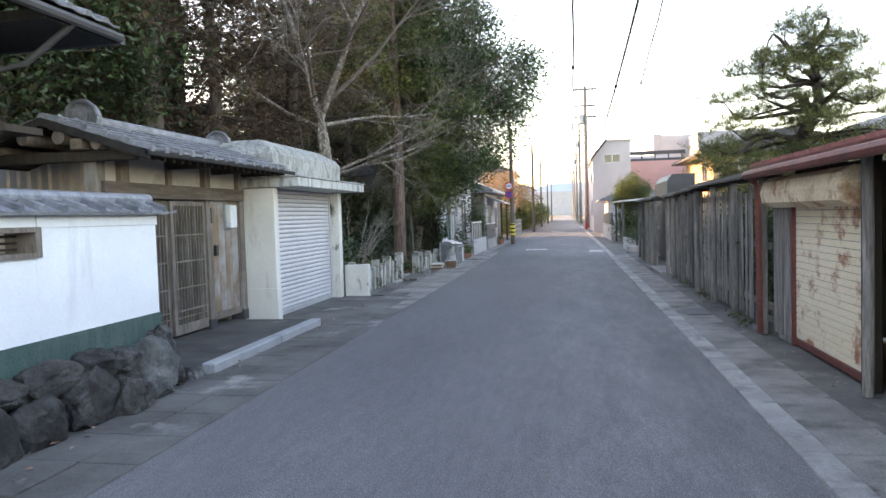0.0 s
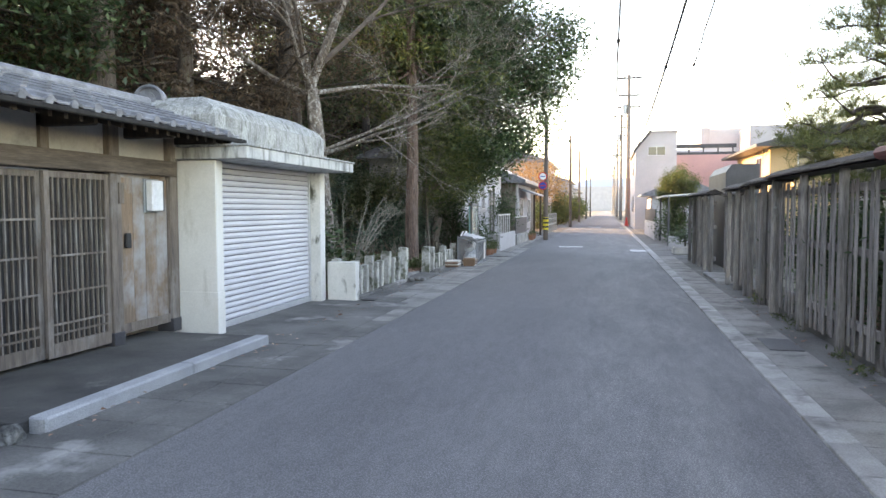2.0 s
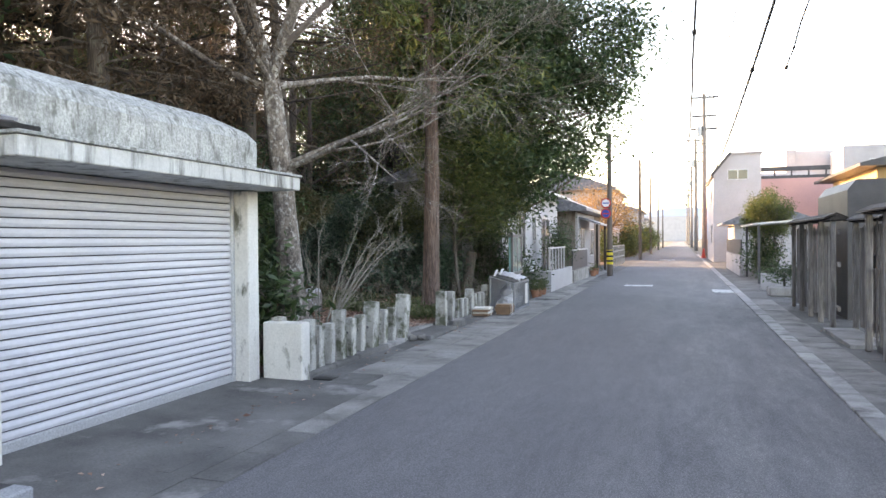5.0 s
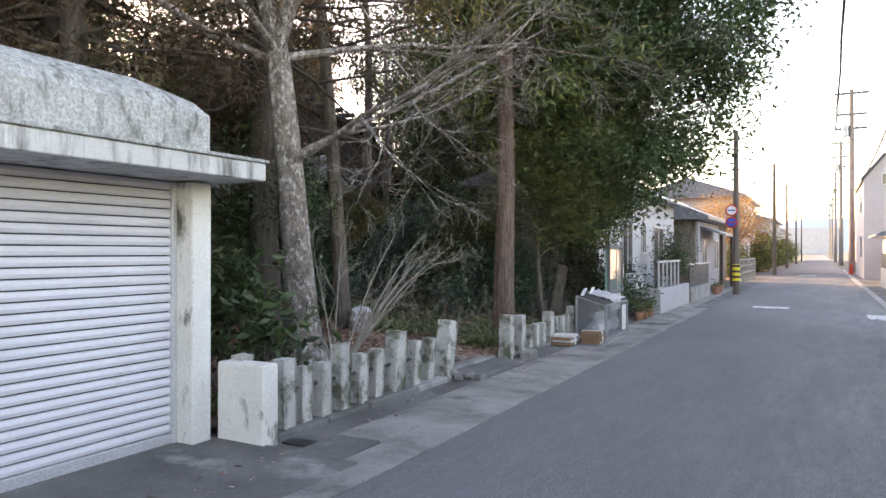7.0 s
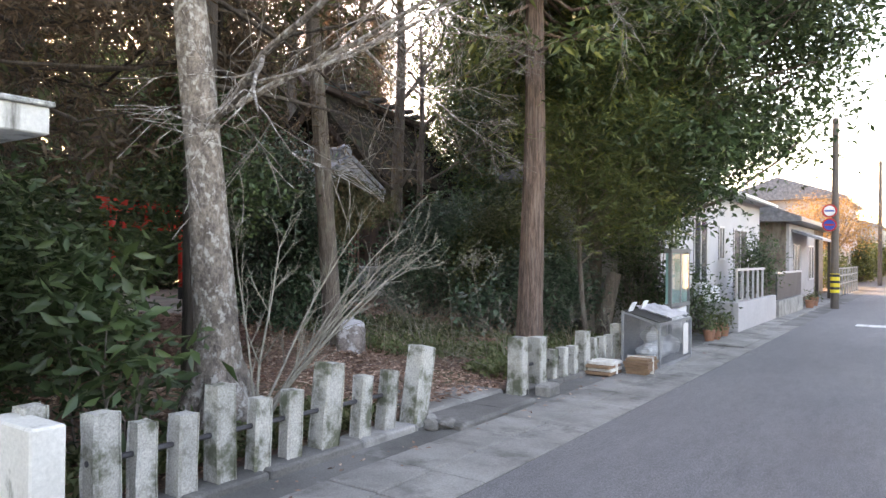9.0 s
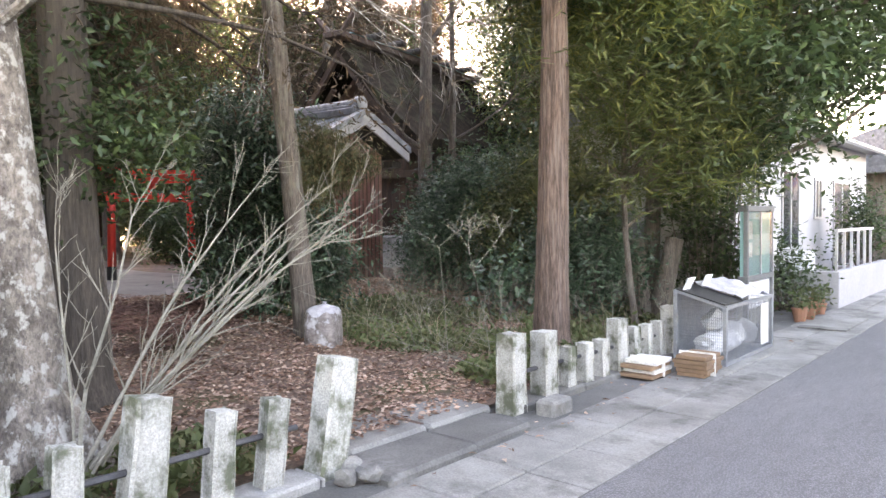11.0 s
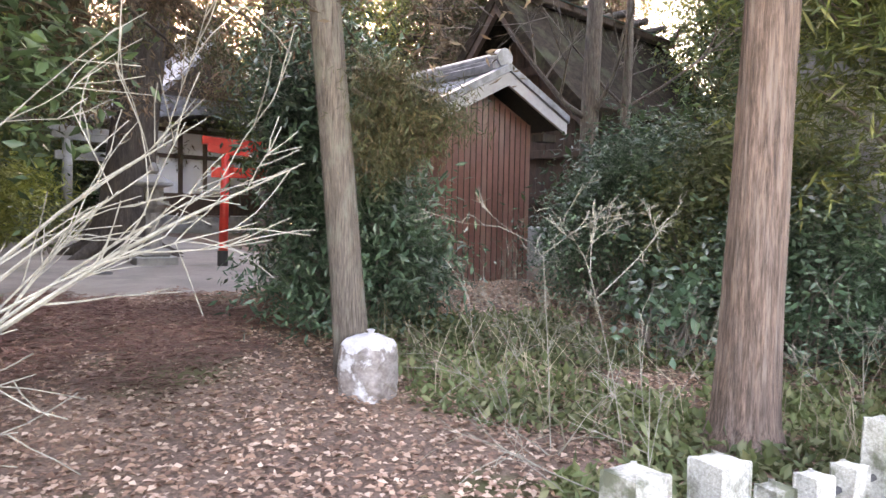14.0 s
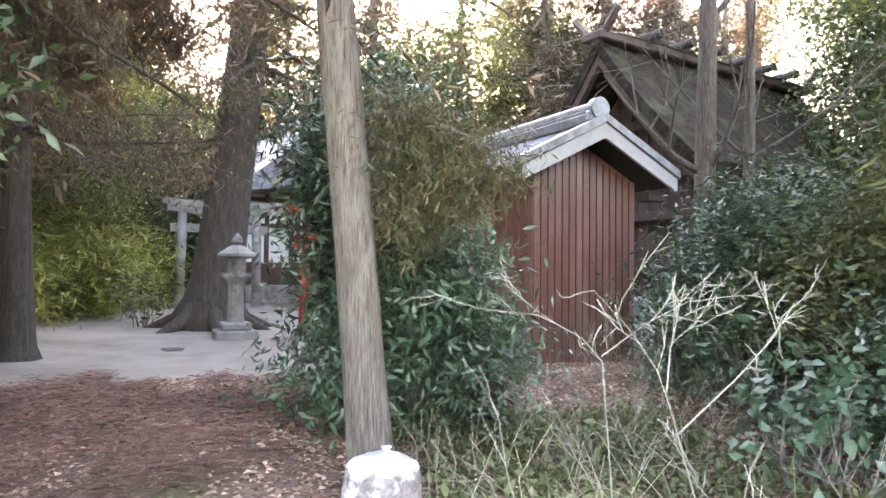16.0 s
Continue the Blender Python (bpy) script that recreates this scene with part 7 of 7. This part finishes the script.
part("limb", w, BARK_DARK, big)
pos = np.concatenate(pos)
part("crown", leaf_mesh("crown", np.repeat(pos, 5, 0) + g.normal(size=(len(pos) * 5, 3)) * 0.1, 0.17, 0.2, droop=0.8, gen=g), LEAF_CEDAR, big)

tree_h = thing("forked_tree", "grey forked bare tree beside the sanctuary", "tree", at=pose(-11.1, 25.75, 0.3))
g = np.random.default_rng(23)
for base, lean, r, H in (((0, -0.05, -0.2), (-0.1, -0.12), 0.19, 9.0), ((0.05, 0.5, -0.2), (0.1, 0.05), 0.11, 7.0)):
    w = Shape()
    pts, rad = trunk_line(base, (base[0] + lean[0], base[1] + lean[1], H), r, r * 0.35, g, 0.1, 9, 1.3)
    w.tube(*finer(pts, rad, 30), 16, flute=0.08)
    for k in range(9):
        i = int(g.integers(4, 10))
        grow(w, pts[i], aim(g.uniform(0, 360), g.uniform(25, 60)), g.uniform(1.4, 2.6), rad[i] * 0.4, 3, g, 0.03, (3, 4), 0.55, 0.6)
    part("stem", w, BARK_BROWN, tree_h, smooth=True)

# ---- background woods ----
cedar_a = conifer("cedar_tree", "tall dark cedar of the shrine grove", (-13.5, 9.5, 0.1), 14, 0.26, 3.0, 3.0, BARK_DARK, LEAF_CEDAR, 15, whorls=34, per=44, size=0.2, group="cedars of the grove")
cedar_b = conifer("cedar_tree", "brown-tinged cedar of the shrine grove", (-22, 15.2, 0.3), 15, 0.24, 4.5, 2.6, BARK_BROWN, LEAF_BROWN, 25, whorls=32, per=44, size=0.2, group="cedars of the grove")
ever_a = crown_tree("evergreen_tree", "dense dark evergreen of the shrine grove", (-9.5, 10.5, 0.1), 11, 0.25, [(0, 0, 4.2, 2.8, 2.8, 2.6), (0.5, 0.3, 8.0, 3.0, 2.8, 2.8)], BARK_DARK, LEAF_DARK, 0.13, 300, 125, 16, group="evergreens of the grove", clump_r=0.45)
ever_b = crown_tree("evergreen_tree", "olive evergreen of the shrine grove", (-12.5, 13.0, 0.1), 10, 0.2, [(0, 0, 5.0, 2.4, 2.6, 2.4), (-0.5, 0.3, 8.2, 2.4, 2.6, 2.2)], BARK_BROWN, LEAF_OLIVE, 0.13, 280, 115, 26, group="evergreens of the grove", clump_r=0.45)
conifer("cedar_tree", "brown-boughed cedar behind the garage", (-8.8, 15.2, 0.1), 13, 0.2, 3.0, 3.2, BARK_DARK, LEAF_BROWN, 85, whorls=38, per=44, size=0.15, droop=0.8)
g = random.Random(5)
# the smaller trees beyond x -30 are added to block the low sun
GROVE = [(-31, 17.6), (-11.5, 33.5), (-8.3, 13.2), (-11, 6), (-16, 6.5), (-18, 12.5), (-21, 9), (-25, 13), (-29, 15.5), (-27, 29), (-20, 33), (-14, 34), (-9.5, 30), (-8.2, 35),
         (-24, 36), (-17, 38), (-12, 2), (-16, -1), (-39, 37), (-30, 40), (-21, 29), (-12, 38), (-26, 42), (-36, 42), (-20, 3), (-26, 7), (-15.5, 14.2), (-33, 9), (-38, 28.5), (-41.5, 31.5), (-36, 26), (-44, 27), (-40, 34), (-31, 29.5), (-19.5, 30), (-44, 24), (-12, 35.5), (-22, 33.5), (-24, 39), (-17, 43), (-28, 45), (-33, 38.5), (-14.5, 11.5), (-12, 8), (-10.2, 12.6), (-18, 9.5), (-15, 4), (-22, 12), (-19.5, 7), (-24, 9.5), (-13, 12.8), (-38, 20), (-41, 23.5), (-37, 16), (-43, 17), (-34, 13), (-28, 12), (-47, 21), (-27, 33), (-23, 31.5), (-46, 33), (-34.5, 33), (-24.5, 24.8), (-29, 26.8), (-34, 23.8)]
for i, (x, y) in enumerate(GROVE):
    copy_thing((cedar_a, ever_a, cedar_b, ever_b)[i % 4], pose(x, y, 0.15, 0, 0, g.uniform(0, 360)) @ Matrix.Scale(g.uniform(0.85, 1.2) * (0.75 if x < -30 and 25 < y < 35 else 1), 4))

for x, y, k in ((-24.5, 16.0, 0.9), (-33, 19.0, 0.9), (-22.5, 26.2, 0.85), (-28.5, 16.4, 1.0), (-20.5, 15.0, 0.85)):
    copy_thing(ever_b, pose(x, y, 0.15, 0, 0, x * 17) @ Matrix.Scale(k, 4))
copy_thing(cedar_b, pose(-7.6, 14.6, 0.1, 0, 0, 200) @ Matrix.Scale(0.8, 4))

# ---- shrubs ----
shrub("glossy_shrub", "dense dark glossy evergreen shrub behind the cedar", (-9.05, 20.33, 0.24), [(0.05, 0.05, 0.8, 0.95, 0.95, 0.8), (0.1, 0.0, 1.35, 0.75, 0.75, 0.5), (0.0, -0.3, 1.9, 0.6, 0.65, 0.5), (-0.1, -0.35, 2.55, 0.5, 0.55, 0.5), (0.05, 0.05, 0.6, 0.95, 0.95, 0.6)], LEAF_BLUE, 0.115, 330, 90, 21, aspect=0.28, droop=0.6)
shrub("glossy_shrub", "tall dark evergreen shrub by the red gate", (-10.7, 20.75, 0.3), [(0, 0, 0.8, 0.7, 0.7, 0.7), (0, 0, 1.7, 0.75, 0.75, 0.6), (0.1, 0, 2.5, 0.6, 0.6, 0.5)], LEAF_DARK, 0.11, 150, 80, 84, aspect=0.3, droop=0.5)
shrub("glossy_shrub", "blue-green evergreen shrub beside the shed", (-8.8, 23.85, 0.2), [(0, 0, 0.95, 1.05, 1.0, 0.9), (0.1, 0.3, 1.7, 0.75, 0.8, 0.6)], LEAF_BLUE, 0.085, 230, 120, 22, aspect=0.32)
shrub("olive_shrub", "mixed olive undergrowth below the evergreens", (-7.5, 24.3, 0.2), [(0, 0, 1.0, 1.1, 1.1, 0.9), (0.4, 0.2, 1.7, 0.9, 0.9, 0.7)], LEAF_FRESH, 0.09, 200, 95, 24)
shrub("olive_shrub", "grey-green undergrowth behind the cedar trunk", (-6.3, 23.7, 0.12), [(0, 0, 0.8, 1.0, 0.8, 0.75)], LEAF_BLUE, 0.09, 130, 80, 27)
shrub("dark_leaf_shrub", "dark glossy shrub beside the notice board", (-4.95, 25.35, 0.1), [(0, 0, 0.9, 0.6, 0.6, 0.7), (0, -0.1, 1.9, 0.65, 0.7, 0.7), (0.2, 0.1, 2.7, 0.7, 0.7, 0.5)], LEAF_DARK, 0.11, 150, 60, 63)
shrub("large_leaf_shrub", "rhododendron-like shrub with large green leaves", (-5.15, 14.85, 0.1), [(0, 0, 0.55, 0.5, 0.45, 0.5), (-0.1, 0.0, 1.05, 0.4, 0.35, 0.35)], LEAF_DARK, 0.17, 62, 13, 28, aspect=0.36, droop=0.25, clump_r=0.16)
shrub("broad_leaf_plant", "broad-lobed green plant in the undergrowth", (-6.9, 22.5, 0.1), [(0, 0, 0.6, 0.55, 0.5, 0.4)], LEAF_BLUE, 0.12, 46, 12, 29, aspect=0.6, droop=0.5, clump_r=0.14)
hedge = shrub("undergrowth", "dark evergreen undergrowth of the grove", (-8.2, 15.0, 0.15), [(0, 0, 1.2, 1.6, 1.6, 1.2)], LEAF_DARK, 0.125, 130, 105, 33, clump_r=0.3, group="undergrowth of the grove")
bamboo = shrub("bamboo_thicket", "yellow-green bamboo grass thicket", (-18.5, 15.2, 0.3), [(0, 0, 1.2, 2.0, 1.6, 1.2)], LEAF_YELLOW, 0.26, 120, 60, 34, aspect=0.16, droop=0.3, clump_r=0.35, group="bamboo thickets")
for x, y, s in ((-22.5, 16.2, 1.2), (-15.6, 14.6, 0.8), (-27, 17.0, 1.3)):
    copy_thing(bamboo, pose(x, y, 0.3, 0, 0, x * 9) @ Matrix.Scale(s, 4))
for x, y, s in ((-11, 14.6, 0.9), (-7.0, 14.4, 0.8), (-13.5, 14.2, 1.0), (-10.5, 27.8, 1.1), (-10.2, 30.5, 1.3), (-9.0, 26.4, 1.3), (-29, 17.4, 1.5), (-25, 14.6, 1.5), (-33, 18.2, 1.8), (-20, 25.5, 1.0), (-24, 28, 1.2), (-34, 15.5, 1.4), (-38, 27, 1.5), (-30, 33, 1.5), (-22, 36, 1.6), (-12, 33, 1.5), (-42, 20, 1.6), (-17, 35, 1.6), (-9.5, 25.5, 0.8), (-36, 20, 1.3), (-7.5, 33, 1.4), (-45, 26, 1.8), (-40, 34, 1.8)):
    copy_thing(hedge, pose(x, y, 0.15, 0, 0, x * 31) @ Matrix.Scale(s, 4))
tiny = shrub("seedling", "small green seedling in the court", (-19.3, 18.3, 0.42), [(0, 0, 0.7, 0.4, 0.4, 0.25)], LEAF_FRESH, 0.16, 24, 14, 35)

# ---- forest floor ----
def scatter(n, x0, x1, y0, y1, seed, keep=None):
    g = np.random.default_rng(seed)
    x, y = g.uniform(x0, x1, n), g.uniform(y0, y1, n)
    p = np.array([(a, b, land(a, b) + 0.012) for a, b in zip(x, y) if keep is None or keep(a, b)])
    return p + np.c_[np.zeros((len(p), 2)), g.uniform(0, 0.02, len(p))]


def stuff(name, me, material, label, category):
    return tagged(part(name, me, material), label, category, kind="stuff")


def needle_patch(x, y):
    return ((x + 9.7) / 2.1) ** 2 + ((y - 17.3) / 2.4) ** 2 < 0.85 + 0.7 * noise.noise((x * 1.1, y * 1.1, 2)) + 0.5 * noise.noise((x * 3, y * 3, 5))


stuff("fallen_leaves", leaf_mesh("fallen_leaves", scatter(52000, -11.5, -4.4, 14.2, 24.2, 51, lambda x, y: noise.noise((x * 0.5, y * 0.5, 9)) > -0.6 and (not needle_patch(x, y) or noise.noise((x * 6, y * 6, 1)) > 0.2)), 0.06, 0.55, flat=True), LITTER, "pinkish-brown fallen leaves strewn over the soil", "leaves")
np_ = scatter(60000, -12.6, -7.0, 14.4, 20.4, 52, needle_patch)
np_[:, 2] += np.random.default_rng(5).uniform(0, 0.09, len(np_)) ** 1.5 * 3
stuff("fallen_needles", leaf_mesh("fallen_needles", np_, 0.13, 0.1, flat=True, spread=2), NEEDLES, "heap of dark red-brown fallen cedar needles", "needles")
gp = scatter(5200, -8.8, -4.5, 18.6, 22.6, 53, lambda x, y: noise.noise((x * 0.8, y * 0.8, 4)) > -0.15 and y > 19.5 + 0.5 * noise.noise((x * 1.3, y * 1.3, 8)) - (x + 4.5) * 0.15)
gp = np.repeat(gp, 4, 0) + np.random.default_rng(6).normal(size=(len(gp) * 4, 3)) * (0.05, 0.05, 0.05)
gp[:, 2] = abs(gp[:, 2] - 0.1) + 0.1
stuff("weeds", leaf_mesh("weeds", gp, 0.09, 0.42, droop=-0.4), LEAF_FRESH, "low green weeds and ivy under the trees", "weeds")
w = Shape()
g = np.random.default_rng(54)
for _ in range(430):
    x, y = g.uniform(-8.6, -4.5), g.uniform(19.6, 23.6)
    if noise.noise((x * 0.9, y * 0.9, 7)) < -0.1:
        continue
    h = g.uniform(0.15, 0.6)
    z = land(x, y)
    w.tube([(x, y, z), (x + g.normal() * 0.06, y + g.normal() * 0.06, z + h * 0.5), (x + g.normal() * 0.16, y + g.normal() * 0.16, z + h)], [0.004, 0.003, 0.0015], 3, False)
stuff("dry_stalks", w, STRAW, "dry straw-coloured stalks standing in the weeds", "grass")
w = Shape()
for x, y in ((-6.3, 20.2), (-6.9, 20.9), (-5.9, 21.3), (-5.0, 22.4), (-4.8, 23.2), (-6.2, 22.2), (-7.4, 21.6), (-4.75, 19.9), (-5.6, 20.0), (-8.0, 21.9), (-8.6, 21.4), (-8.9, 22.1), (-9.4, 22.3), (-8.3, 22.6), (-7.7, 22.4), (-9.0, 21.7)):
    for _ in range(2):
        grow(w, (x, y, land(x, y) - 0.02), (g.normal() * 0.6, g.normal() * 0.6, 0.8), g.uniform(0.45, 0.8), 0.006, 2, g, 0.0, (3, 4), 0.6, 0.65)
stuff("bare_brush", w, PALE_TWIG, "tangle of pale leafless brush in the weeds", "brush")
stuff("ivy", leaf_mesh("ivy", np.concatenate([scatter(2500, -5.3, -4.35, 14.2, 17.1, 55), scatter(1200, -6, -4.4, 21.5, 24.5, 56)]) + (0, 0, 0.06), 0.09, 0.5, droop=-0.3), LEAF_FRESH, "green ivy along the foot of the fence", "ivy")
for y, x in ((12.6, 2.35), (10.6, 2.3), (9.9, 2.3), (15.1, 2.4), (13.2, 2.33)):
    pts = np.random.default_rng(int(y * 10)).normal(size=(40, 3)) * (0.05, 0.12, 0.03) + (x, y, 0.05)
    stuff("verge_weed", leaf_mesh("verge_weed", pts, 0.07, 0.35, droop=-0.6), LEAF_FRESH, "small weeds at the fence foot", "weeds")
# flat black box stands in for the shade inside the drain hole
structure("trim_drain", Shape().box(-3.98, 14.0, 0.0, -3.74, 14.16, 0.016), BLACK_PAINT, "flat black patch painted as the dark drain hole by the low wall")
g = np.random.default_rng(91)
n = 260
gutter = np.c_[g.normal(-3.72, 0.12, n), g.uniform(1, 24, n), np.full(n, 0.03)]
stuff("gutter_leaves", leaf_mesh("gutter_leaves", gutter, 0.06, 0.45, flat=True, gen=g), LITTER, "a few dry leaves blown along the gutter", "leaves")
verge = np.c_[g.normal(2.2, 0.1, 120), g.uniform(3, 20, 120), np.full(120, 0.02)]
stuff("verge_leaves", leaf_mesh("verge_leaves", verge, 0.05, 0.45, flat=True, gen=g), LITTER, "dry leaves along the fence foot", "leaves")
